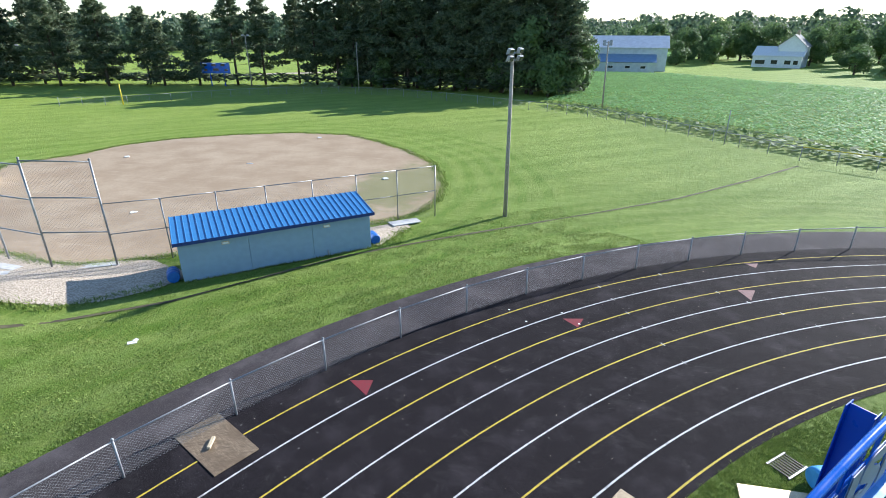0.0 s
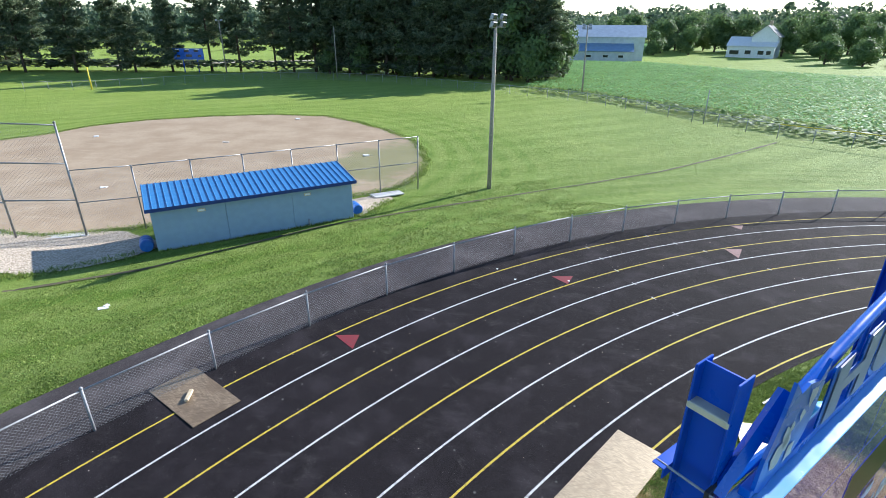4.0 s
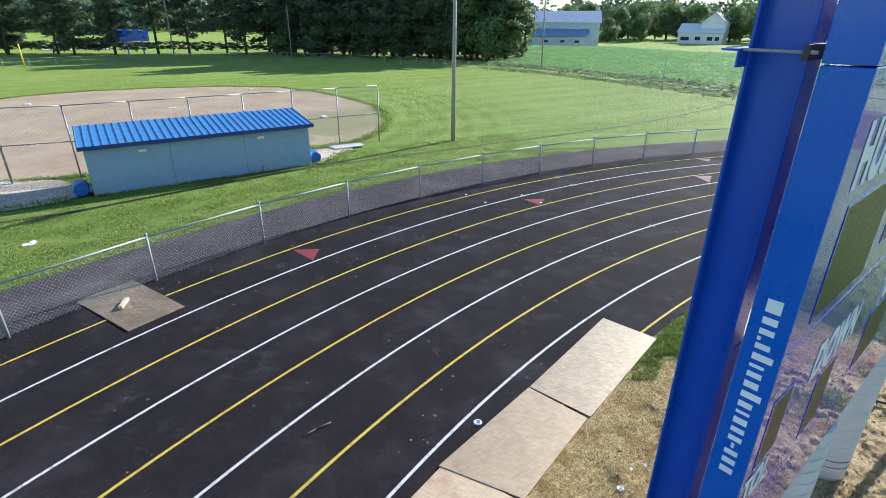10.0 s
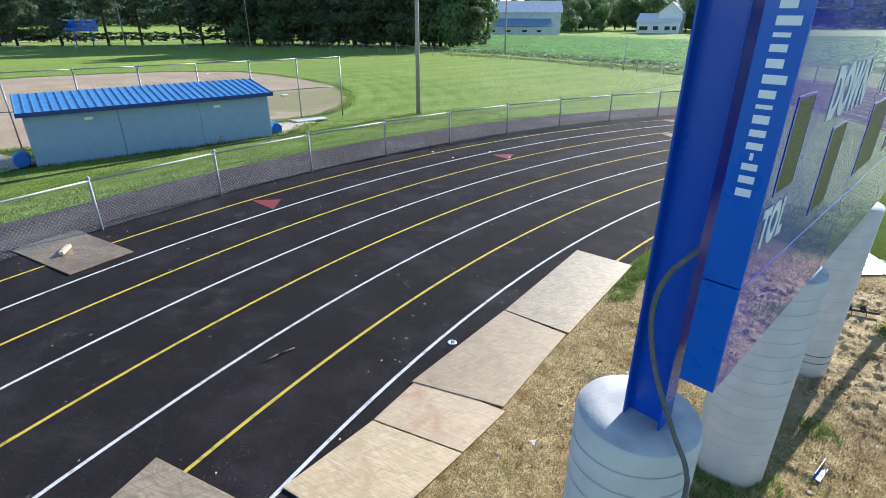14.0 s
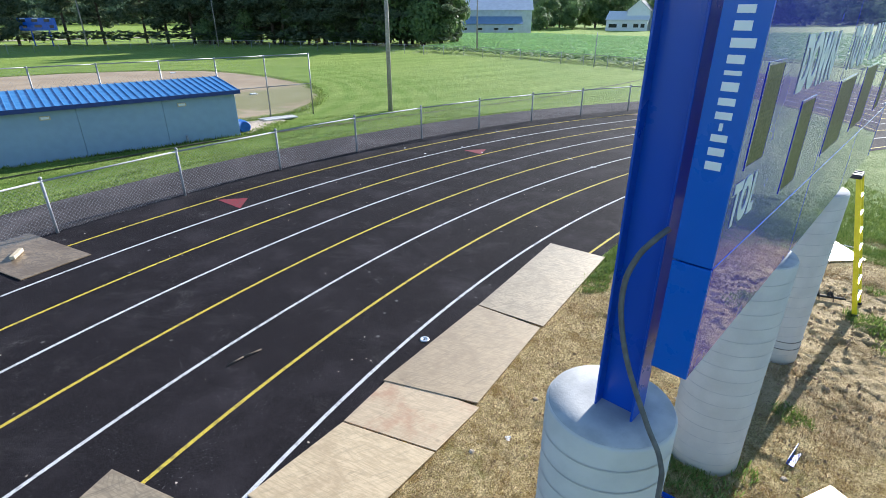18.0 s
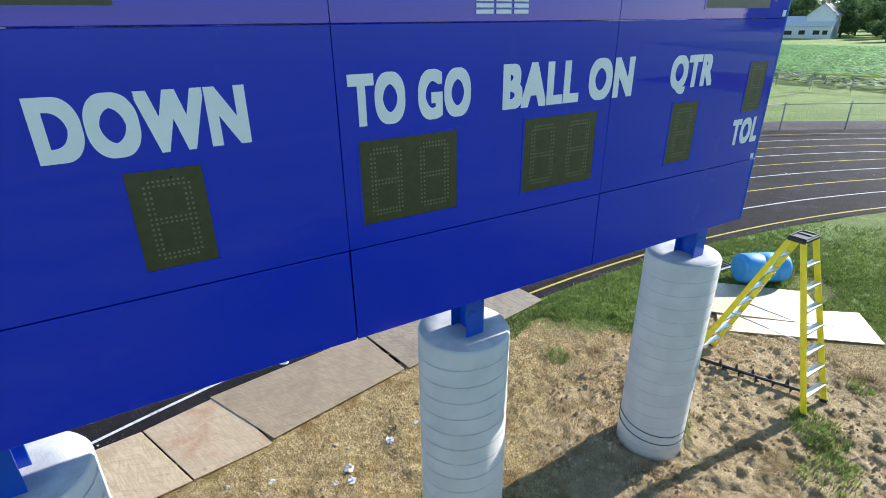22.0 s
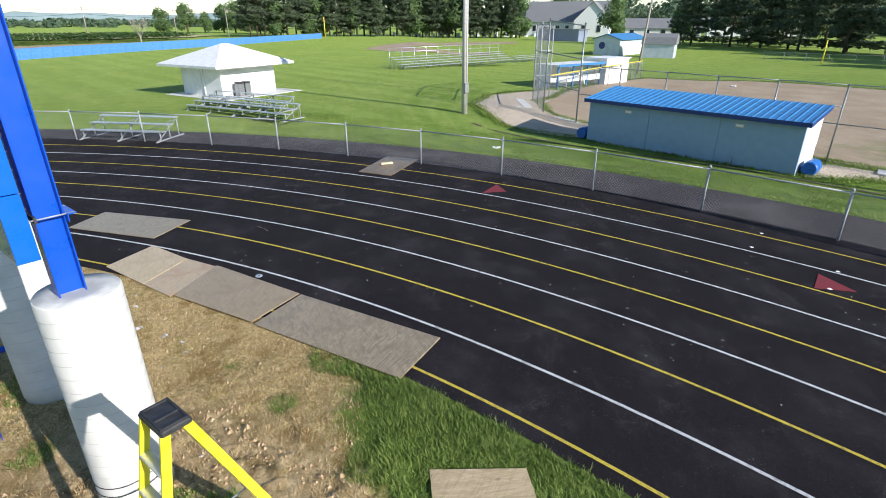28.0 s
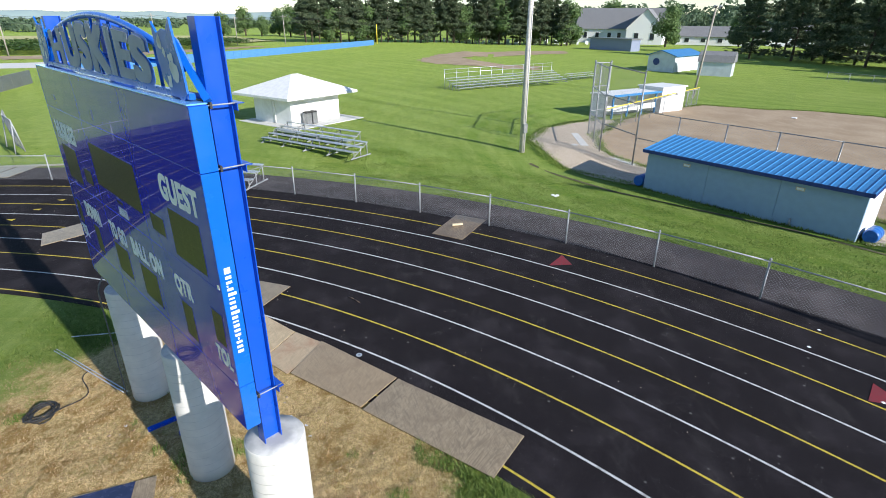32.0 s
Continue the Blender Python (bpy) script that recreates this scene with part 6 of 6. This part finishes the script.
# dense stand
stand = random.Random(11)
for k in range(40):
    t = k / 39
    x = -44 + 47 * t + stand.uniform(-1.2, 1.2)
    y = 110 - 9 * t + (k % 3) * 4.5 + stand.uniform(-1, 1)
    pine(x, y, (2, 0, 3, 4)[k % 4], stand.uniform(1.0, 1.28), "tall dark pine in a dense stand", "dense pine stand")
for x, y, k, s in ((-3, 101, 0, 1.05), (3.5, 103, 0, 0.95), (0, 98.5, 1, 0.9), (6.5, 105, 1, 1.0), (-9, 103, 3, 0.9), (-16, 105, 3, 0.8), (-24, 106, 3, 0.85), (-33, 106.5, 3, 0.8), (-40, 107, 3, 0.7)):
    broad(x, y, k, s, "green broadleaf tree at the edge of the pine stand")
# farm trees
for x, y, k, s in ((34, 200, 1, 1.5), (40, 192, 3, 1.5), (45, 205, 0, 1.3), (52, 196, 1, 1.5), (56, 212, 2, 1.3), (66, 216, 2, 1.35), (74, 212, 0, 1.5), (79, 192, 2, 1.2), (86, 182, 0, 1.3), (90, 168, 0, 1.2), (99, 160, 1, 1.4), (110, 168, 0, 1.4), (76, 158, 1, 1.15), (82.0, 152, 3, 1.3), (124, 172, 2, 1.3), (135, 160, 0, 1.4), (28, 210, 2, 1.2), (92, 200, 2, 1.4), (105, 190, 2, 1.4)):
    broad(x, y, k, s * 0.74, "rounded green farmyard tree", "farm trees", 0.9)
# darker wood behind the farmhouse
fb = random.Random(17)
for k in range(30):
    t = k / 29
    broad(38 + 118 * t + fb.uniform(-2, 2), 232 - 34 * t + fb.uniform(-7, 7), (0, 2, 2, 1)[k % 4], fb.uniform(0.75, 0.98), "dark green tree in the wood behind the farmhouse", "wood behind the farmhouse")
# trees west of the ball field
wt = random.Random(5)
for k in range(40):
    t = k / 39
    x, y = -196 - 8 * math.sin(t * 3), -38 + 96 * t
    if k % 5 == 4:
        broad(x, y, k % 3, wt.uniform(1.0, 1.3), "broad green tree behind the ball field", "wood behind the ball field")
    else:
        pine(x + wt.uniform(-3, 3), y, k % 5, wt.uniform(1.0, 1.3), "dark evergreen behind the ball field", "wood behind the ball field")
for x, y, k, s in ((-150, 98, 2, 1.0), (-144, 104, 0, 1.05), (-138, 103, 2, 0.95), (-132, 110, 3, 1.2), (-126, 108, 0, 1.1), (-119, 113, 2, 1.05), (-112, 112, 0, 1.1), (-122, 100, 4, 0.95)):
    pine(x, y, k, s, "dark pine beside the far lane", "row of pines")
for x, y, k, s in ((-190, 92, 2, 1.0), (-200, 60, 1, 0.8), (-196, 122, 0, 0.9), (-262, -92, 0, 0.85), (-270, -84, 2, 0.9), (-266, -75, 1, 0.95), (-272, -68, 0, 1.0), (-262, -60, 2, 0.95), (-256, -52, 1, 1.0), (-244, -45, 0, 1.05), (-236, -37, 2, 1.0), (-240, 30, 2, 1.1), (-250, 60, 2, 1.2), (-246, 90, 2, 1.2)):
    broad(x, y, k, s, "green broadleaf tree beyond the ball field", "broadleaf trees")

# far woods: one joined belt of leaf clumps
fw = random.Random(21)
m = Mesh()
for k in range(2400):
    a = radians(fw.uniform(15, 245))
    d = fw.choice((330, 420, 560, 760, 1000)) * fw.uniform(0.9, 1.1)
    cx, cy = d * math.cos(a), d * math.sin(a)
    deg = math.degrees(a)
    if d < 520 and (82 < deg < 86 or 165 < deg < 215):
        continue
    low = 192 < deg
    if low and d < 380:
        continue
    hh = fw.uniform(4.5, 8) if low else fw.uniform(12, 19)
    w = fw.uniform(5, 10)
    for q in range(150 if d < 520 else 80 if d < 800 else 40):
        v = Vector((fw.gauss(0, 1), fw.gauss(0, 1), fw.gauss(0, 1))).normalized()
        p = Vector((cx + v.x * w * 0.9, cy + v.y * w * 0.9, hh * 0.52 + v.z * hh * 0.5 - 1))
        s = fw.uniform(0.7, 1.6) * (0.6 + d / 900)
        t1 = Vector((fw.uniform(-1, 1), fw.uniform(-1, 1), fw.uniform(-1, 1))).normalized() * s
        t2 = v.cross(t1).normalized() * s * 0.7
        m.face([p - t1, p - t2, p + t1, p + t2])
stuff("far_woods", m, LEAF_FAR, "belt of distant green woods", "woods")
# far hills: one wooded ridge, air haze painted on as its blue
m = Mesh()
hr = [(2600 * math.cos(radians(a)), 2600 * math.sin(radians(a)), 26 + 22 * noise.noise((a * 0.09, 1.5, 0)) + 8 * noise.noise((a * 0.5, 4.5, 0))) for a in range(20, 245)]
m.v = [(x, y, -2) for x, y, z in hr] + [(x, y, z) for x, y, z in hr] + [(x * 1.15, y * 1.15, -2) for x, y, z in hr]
n = len(hr)
for i in range(n - 1):
    m.f += [(i, n + i, n + i + 1, i + 1), (n + i, 2 * n + i, 2 * n + i + 1, n + i + 1)]
    m.s += [True, True]
tagged(part("far_hills", m, HAZE_HILL), "low wooded hills on the horizon, their blue painted as haze", "hills", kind="structure")

# ---- crops ----
BEANS = [(-0.5, 90.5), (8.5, 85.5), (14.5, 77.5), (22.5, 70.0), (30.0, 60.0), (40, 52), (150, 20), (150, 110), (64, 119), (48, 129), (31, 150), (8, 153), (7, 110)]


def within(x, y, pts):
    r, k = False, len(pts) - 1
    for i in range(len(pts)):
        (x1, y1), (x2, y2) = pts[i], pts[k]
        if (y1 > y) != (y2 > y) and x < (x2 - x1) * (y - y1) / (y2 - y1) + x1:
            r = not r
        k = i
    return r


def crop(name, pts, turn, row, gap, size, tall, material, label, category, limit, leaves=4):
    r = random.Random(31)
    m = Mesh()
    a = radians(turn)
    c, s = math.cos(a), math.sin(a)
    us = [x * c + y * s for x, y in pts]
    vs = [-x * s + y * c for x, y in pts]
    v = min(vs)
    while v < max(vs) and len(m.f) < limit:
        u = min(us)
        while u < max(us):
            x, y = u * c - v * s, u * s + v * c
            if within(x, y, pts):
                z = ground_z(x, y)
                for q in range(leaves):
                    d = Vector((r.uniform(-1, 1), r.uniform(-1, 1), r.uniform(-0.25, 0.25))).normalized() * size * r.uniform(0.6, 1.2)
                    e = Vector((-d.y, d.x, r.uniform(-0.3, 0.3) * size)) * 0.7
                    p = Vector((x + r.uniform(-0.5, 0.5) * gap, y + r.uniform(-0.18, 0.18), z + tall * r.uniform(0.45, 1.0)))
                    m.face([p - d, p - e, p + d, p + e])
            u += gap
        v += row
    return stuff(name, m, material, label, category)


crop("bean_field", BEANS, 12, 0.80, 0.42, 0.22, 0.6, BEAN, "green soya bean field in rows beyond the fence", "crop", 320000, 5)
crop("bean_field", [(12, 178), (60, 240), (40, 330), (-20, 330), (0, 200)], 12, 2.2, 1.8, 0.8, 0.7, BEAN, "green bean field behind the barn", "crop", 40000)
crop("fence_weeds", [(0.5, 84.0), (7.5, 78.5), (14.0, 70.8), (20.2, 62.2), (24.8, 55.4), (30, 51.5), (46, 42.5), (48, 47), (29, 58.5), (21.5, 68.5), (13.5, 76), (7.5, 83.5), (-1, 89)], 40, 0.9, 0.8, 0.38, 0.7, LEAF, "tall green weeds between the fence and the bean field", "weeds", 30000)
crop("undergrowth", [(-135, 84), (-110, 95), (-70, 103), (-40, 104), (4, 96), (8, 104), (-40, 111), (-72, 109), (-112, 102), (-136, 92)], 10, 1.3, 1.0, 0.75, 2.3, PINE, "dark undergrowth at the foot of the pines", "shrubs", 40000)
crop("corn_field", [(-98, -104), (-111, -86), (-115, -76), (-126, -69.5), (-143, -57), (-166, -47), (-178, -60), (-160, -84), (-146, -112)], 30, 1.1, 0.8, 0.5, 2.2, CORN, "tall green corn strip beyond the outfield wall", "crop", 70000)
STUBBLE = plain("ripe_field", (0.40, 0.37, 0.15), (0.52, 0.47, 0.22), 0.4, 0.95, 0, 0.3, 0.03, 0.2)
patch("ripe_field", [(-146, -112), (-160, -84), (-178, -60), (-200, -52), (-250, -80), (-262, -130), (-220, -190)], 0.3, STUBBLE, "pale yellow-green ripe field behind the corn", "field", None, 5.0, 4.0)
patch("soil_strip", [(-100, -76), (-104, -66), (-120, -57), (-142, -48), (-160, -43), (-164, -46), (-143, -56), (-126, -68.5), (-114, -75.5), (-109, -86)], 0.08, CLAY, "bare brown soil strip before the corn", "soil", None, 1.2, 1.5)
# leafless tree at the end of the corn
bt = thing("bare_tree", pose(-136, -51, ground_z(-136, -51)), "grey leafless tree with fine branching twigs", "tree")
tw = random.Random(8)
m = Mesh()
m.tube((0, 0, -0.3), (0, 0, 2.2), 0.2, 0.14, 7)
ends = [(Vector((0, 0, 1.2 + 0.2 * k)), Vector((math.cos(k * 2.4) * 0.7, math.sin(k * 2.4) * 0.7, 1.0)).normalized(), 2.4, 0.075) for k in range(7)]
for level in range(4):
    grown = []
    for p, d, ln, rad in ends:
        q = p + d * ln
        m.tube(tuple(p), tuple(q), rad, rad * 0.6, 4)
        for k in range(3):
            e = (d + Vector((tw.uniform(-0.7, 0.7), tw.uniform(-0.7, 0.7), tw.uniform(-0.2, 0.5)))).normalized()
            grown.append((p + d * ln * tw.uniform(0.5, 1.0), e, ln * 0.62, rad * 0.6))
    ends = grown
part("branches", m, WOOD_POLE, bt)
# burial ground behind the trees west of the ball field
hm = Mesh().box(0, 0, 0.55, 0.75, 0.22, 1.1, None, 0.05).data("headstone", VINYL)
hs = random.Random(17)
for k in range(44):
    x, y = -207 - (k % 3) * 6 + hs.uniform(-1, 1), 12 + 58 * k / 43 + hs.uniform(-1, 1)
    ob = part("headstone", hm, VINYL, None, "", pose(x, y, ground_z(x, y) - 0.02, 0, 0, 80 + hs.uniform(-8, 8)) @ Matrix.Diagonal((hs.uniform(0.8, 1.3), 1, hs.uniform(0.8, 1.5), 1)))
    tagged(ob, "pale upright stone standing in grass under trees", "headstone", "stones of the burial ground")
for x, y, h in ((-180, -41.5, 9), (-165, -52.4, 8.5), (-160, -75, 9), (-112, -84, 8.5)):
    p = thing("utility_pole", pose(x, y, -0.4), "tall thin timber utility pole", "pole", "utility poles")
    part("shaft", Mesh().tube((0, 0, 0), (0, 0, h), 0.16, 0.1, 8), WOOD_POLE, p)
    part("crossarm", Mesh().box(0, 0, h - 0.5, 0.1, 2.0, 0.12), WOOD_POLE, p)
for dz in (8.6, 8.2, 7.0):
    m = Mesh()
    for a, b in zip([(-120, -100), (-160, -75), (-180, -41.5)], [(-160, -75), (-180, -41.5), (-230, 0)]):
        pts = [(a[0] + (b[0] - a[0]) * t / 8, a[1] + (b[1] - a[1]) * t / 8, dz - 0.4 - 0.9 * (1 - ((t - 4) / 4) ** 2)) for t in range(9)]
        m.bent(pts, 0.03, 4)
    tagged(part("power_line", m, BLACK), "thin dark overhead power line", "cable")
tagged(part("foul_pole", Mesh().tube((-184, -11, -0.5), (-184, -11, 6), 0.14), YELLOW_TUBE), "pale yellow foul pole at the outfield wall", "pole")
lane = slab("far_lane", [(-95, 112), (-70, 132), (-40, 150), (-42, 153), (-72, 136), (-98, 115)], 0.075, GRAVEL, "pale gravel lane behind the pines", "road", "", 0.0, "structure")

# ---- soil and blades near the scoreboard ----
INV = BOARD.inverted()


def soil_z(x, y):
    q = INV @ Vector((x, y, 0))
    edge = min(q.x + 1.8, 10.95 - q.x, q.y + 4.6, 4.4 - q.y) / 0.75
    k = max(0.0, min(1.0, edge)) * step(29.6, 28.6, math.hypot(x - CX, y - CY))
    bare = step(3.4, 1.2, math.hypot(x - 6.9, y - 7.0))
    h = 0.05 * noise.fractal((x * 1.4, y * 1.4, 3.0), 1.0, 2.1, 5) + (0.016 + 0.036 * bare) * noise.fractal((x * 5.5, y * 5.5, 8.0), 0.7, 2.2, 4) + 0.012 * noise.noise((x * 9, y * 9, 5.0)) + 0.017 * noise.noise((x * 19, y * 19, 2.0)) * (0.4 + 1.2 * abs(noise.noise((x * 1.7, y * 1.7, 6.0))))
    return ground_z(x, y) - 0.03 * (1 - k) + k * (0.012 + h)


def blades(name, count, pick, material, h0, h1, label, wide=0.010, tuft=7, spread=0.045):
    """Leaning blades that stand in small tufts."""
    r = random.Random(41)
    m = Mesh()
    n = 0
    while n < count:
        x, y = r.uniform(-4, 14), r.uniform(-3, 15)
        thin = min(1.0, (14 - x) / 4, (x + 4) / 2, (y + 3) / 4, (15 - y) / 3)
        if math.hypot(x - CX, y - CY) > 29.72 or r.random() > thin or any(within(x, y, q[0]) for q in PLYS) or not pick(x, y):
            n += 0.05
            continue
        n += tuft
        z = max(soil_z(x, y), ground_z(x, y)) - 0.008
        grown, lean = r.uniform(0.45, 1.0), r.uniform(0, 6.283)
        for q in range(tuft):
            a, h = lean + r.gauss(0, 1.1), grown * r.uniform(h0, h1)
            d = Vector((math.cos(a), math.sin(a), 0))
            p = Vector((x + r.gauss(0, spread), y + r.gauss(0, spread), z))
            e = Vector((-d.y, d.x, 0)) * wide * r.uniform(0.6, 1.5)
            m.face([p - e, p + e, p + d * h * r.uniform(0.3, 1.3) + Vector((0, 0, h))])
    return stuff(name, m, material, label, "grass")


def local(x, y):
    v = BOARD.inverted() @ Vector((x, y, 0))
    return v.x, v.y


def soil(x, y):
    u, v = local(x, y)
    if math.hypot((u - 9.3) / 3.0, (v - 3.6) / 1.6) + 0.3 * noise.noise((x * 1.2, y * 1.2, 5)) < 0.95:
        return 1.3
    return math.hypot((u - 4.4) / 7.6, (v - 0.1) / 4.4) + 0.35 * noise.noise((x * 0.7, y * 0.7, 2))



def soil_relief():
    m = Mesh()
    n0, n1, d = 364, 257, 0.035
    for i in range(n0 + 1):
        for j in range(n1 + 1):
            u, v = -1.8 + i * d, -4.6 + j * d
            p = BOARD @ Vector((u, v, 0))
            m.v.append((p.x, p.y, soil_z(p.x, p.y)))
    for i in range(n0):
        for j in range(n1):
            a = i * (n1 + 1) + j
            m.f.append((a, a + n1 + 1, a + n1 + 2, a + 1))
            m.s.append(True)
    return tagged(part("soil_mound", m, TURF), "uneven dry soil and straw under the scoreboard", "soil", kind="structure")


soil_relief()
m = Mesh()
cr = random.Random(77)
k = 0
while k < 5200:
    x, y = cr.uniform(-1, 11), cr.uniform(-1, 11)
    k += 0.05
    if soil(x, y) > 1.0 or math.hypot(x - CX, y - CY) > 29.5 or any(within(x, y, q[0]) for q in PLYS) or noise.noise((x * 0.8, y * 0.8, 12)) < cr.uniform(-0.6, 0.6):
        continue
    k += 0.95
    s = cr.uniform(0.006, 0.02) * (2.0 if math.hypot(x - 6.6, y - 6.6) < 2.4 else 1.0) * (1.8 if cr.random() < 0.08 else 1.0)
    i, z = len(m.v), soil_z(x, y)
    for dx, dy, dz in ((1, 0, 0), (0, 1, 0), (-1, 0, 0), (0, -1, 0), (0.2, 0.1, 1), (-0.3, 0.2, 0.9)):
        m.v.append((x + s * dx * cr.uniform(0.6, 1.4), y + s * dy * cr.uniform(0.6, 1.4), z - 0.2 * s + s * dz * cr.uniform(0.6, 1.3)))
    m.f += [(i, i + 1, i + 4), (i + 1, i + 2, i + 5), (i + 2, i + 3, i + 5), (i + 3, i, i + 4), (i + 1, i + 5, i + 4), (i + 3, i + 4, i + 5)]
    m.s += [False] * 6
stuff("soil_clods", m, CLOD, "crumbled dry clods scattered on the soil", "soil")
blades("green_blades", 260000, lambda x, y: soil(x, y) > 0.95 or noise.noise((x * 1.1, y * 1.1, 7)) > 0.45, BLADE, 0.04, 0.11, "green grass blades round the bare soil", 0.0065, 9, 0.035)
blades("dry_blades", 150000, lambda x, y: soil(x, y) < 1.0 and math.hypot(x - 7.0, y - 6.9) > 1.9 + noise.noise((x, y, 4)), STRAW, 0.02, 0.065, "dry straw-coloured grass under the scoreboard", 0.0048)

# worn drain line over the bank
pts = [(-20.95, 14.3), (-15.8, 17.85), (-10.05, 24.1), (-5.5, 27.6), (-1.4, 30.5), (4.2, 34.4), (10.3, 38.9), (16.8, 45.0), (23.3, 51.6)]
m = Mesh()
wr = random.Random(9)
fine = []
for a, b in zip(pts, pts[1:]):
    for k in range(14):
        fine.append((a[0] + (b[0] - a[0]) * k / 14, a[1] + (b[1] - a[1]) * k / 14))
for i, (x, y) in enumerate(fine):
    w = 0.09 + 0.06 * noise.noise((x * 0.6, y * 0.6, 1.0))
    ox = 0.12 * noise.noise((x * 0.4, y * 0.4, 6.0))
    for s in (-1, 1):
        px, py = x + ox + s * w * 0.65, y + ox - s * w * 0.75
        m.v.append((px, py, ground_z(px, py) + 0.03))
    if i:
        m.f.append((2 * i - 2, 2 * i - 1, 2 * i + 1, 2 * i))
        m.s.append(True)
tagged(part("worn_line", m, SOIL), "narrow worn soil line across the grass bank", "soil", kind="structure")

# clumps of the rough grass on the bank
m = Mesh()
br = random.Random(61)
n = 0
while n < 70000:
    r, a = 42.3 + 9.5 * br.random() ** 1.3, br.uniform(118, 166)
    x, y = polar(r, a)
    if noise.noise((x * 0.9, y * 0.9, 4.0)) < br.uniform(-0.5, 0.4):
        n += 0.2
        continue
    if within(x, y, [(-17.2, 18.9), (-8.2, 25.6), (-6.0, 31), (-10, 34), (-30, 22), (-30, 15.5), (-20, 15.5)]):
        n += 0.2
        continue
    n += 1
    z = ground_z(x, y)
    d = Vector((br.uniform(-1, 1), br.uniform(-1, 1), 0)).normalized()
    e = Vector((-d.y, d.x, 0)) * br.uniform(0.010, 0.03)
    h = br.uniform(0.02, 0.07)
    p = Vector((x, y, z))
    m.face([p - e, p + e, p + d * h * br.uniform(0.5, 1.4) + Vector((0, 0, h))])
stuff("bank_grass", m, BLADE, "coarse green grass tufts on the bank", "grass")

# ragged grass along the rims of the clay and the gravel
m = Mesh()
er = random.Random(83)
GRAVEL_RIM = [(-38.0, 23.6), (-34.9, 20.3), (-30.8, 17.2), (-25.8, 15.1), (-22.4, 15.6), (-20.3, 16.2), (-17.2, 19.3)]
for rim, count in ((clay_edge + clay_edge[:1], 26000), (GRAVEL_RIM, 4500), ([(-7.4, 29.2), (-8.4, 26.0), (-9.4, 26.6)], 900)):
    spans = [math.hypot(b[0] - a[0], b[1] - a[1]) for a, b in zip(rim, rim[1:])]
    for (a, b), L in zip(zip(rim, rim[1:]), spans):
        for k in range(int(count * L / sum(spans))):
            t, o = er.random(), er.gauss(0, 0.22)
            nx, ny = (b[1] - a[1]) / L, (a[0] - b[0]) / L
            x, y = a[0] + (b[0] - a[0]) * t + nx * o, a[1] + (b[1] - a[1]) * t + ny * o
            x, y = x + 0.3 * noise.noise((x * 0.5, y * 0.5, 2.0)), y + 0.3 * noise.noise((x * 0.5, y * 0.5, 7.0))
            q, h = er.uniform(0, 6.283), er.uniform(0.05, 0.14)
            d = Vector((math.cos(q), math.sin(q), 0))
            e = Vector((-d.y, d.x, 0)) * er.uniform(0.015, 0.04)
            p = Vector((x, y, ground_z(x, y) + 0.03))
            m.face([p - e, p + e, p + d * h * er.uniform(0.3, 1.2) + Vector((0, 0, h))])
stuff("rim_grass", m, BLADE, "ragged grass creeping over the rim of the clay", "grass")

# crumpled scraps on the straw and weed tufts in the soil
SCRAPS = ((2.06, 4.85, 0.07), (2.61, 5.78, 0.05), (2.39, 5.40, 0.06), (1.28, 4.46, 0.05), (2.0, 4.62, 0.04), (2.17, 4.69, 0.06), (2.51, 2.10, 0.04), (2.9, 5.9, 0.05))
WEEDS = ((3.46, 3.65, 120, 0.22), (3.83, 3.90, 110, 0.18), (7.51, 6.03, 200, 0.35), (3.2, 3.1, 70, 0.15))
sc = random.Random(15)
for x, y, s in SCRAPS:
    m = Mesh()
    for k in range(7):
        a = k * 0.9
        m.face([(s * sc.uniform(-0.6, 0.6), s * sc.uniform(-0.6, 0.6), s * sc.uniform(0.1, 0.6)), (s * math.cos(a), s * 0.8 * math.sin(a), s * sc.uniform(0, 0.4)), (s * 0.9 * math.cos(a + 1.1), s * math.sin(a + 1.1), s * sc.uniform(0, 0.5))])
    tagged(part("paper_scrap", m, SCRAP, None, "", pose(x, y, soil_z(x, y) - 0.005, 0, 0, sc.uniform(0, 360))), "crumpled pale scrap lying on dry grass", "litter", "scraps on the soil")
for k in range(4):
    x0, y0, n, w = WEEDS[k]
    m = Mesh()
    for q in range(n):
        a, d = sc.uniform(0, 6.283), w * math.sqrt(sc.random())
        x, y = x0 + d * math.cos(a), y0 + d * math.sin(a)
        h, b = sc.uniform(0.03, 0.11), sc.uniform(0, 6.283)
        p, e, t = Vector((x, y, soil_z(x, y) - 0.01)), Vector((-math.sin(b), math.cos(b), 0)) * sc.uniform(0.004, 0.010), Vector((math.cos(b) * h * 0.6, math.sin(b) * h * 0.6, h))
        m.face([p - e * 0.5, p + e * 0.5, p + t * 0.6 + e])
        m.face([p + t * 0.6 + e, p + t, p + t * 0.6 - e, p - e * 0.5])
    tagged(part("weed_tuft", m, BLADE), "low green weed tuft growing in dry soil", "weed", "weeds under the scoreboard")
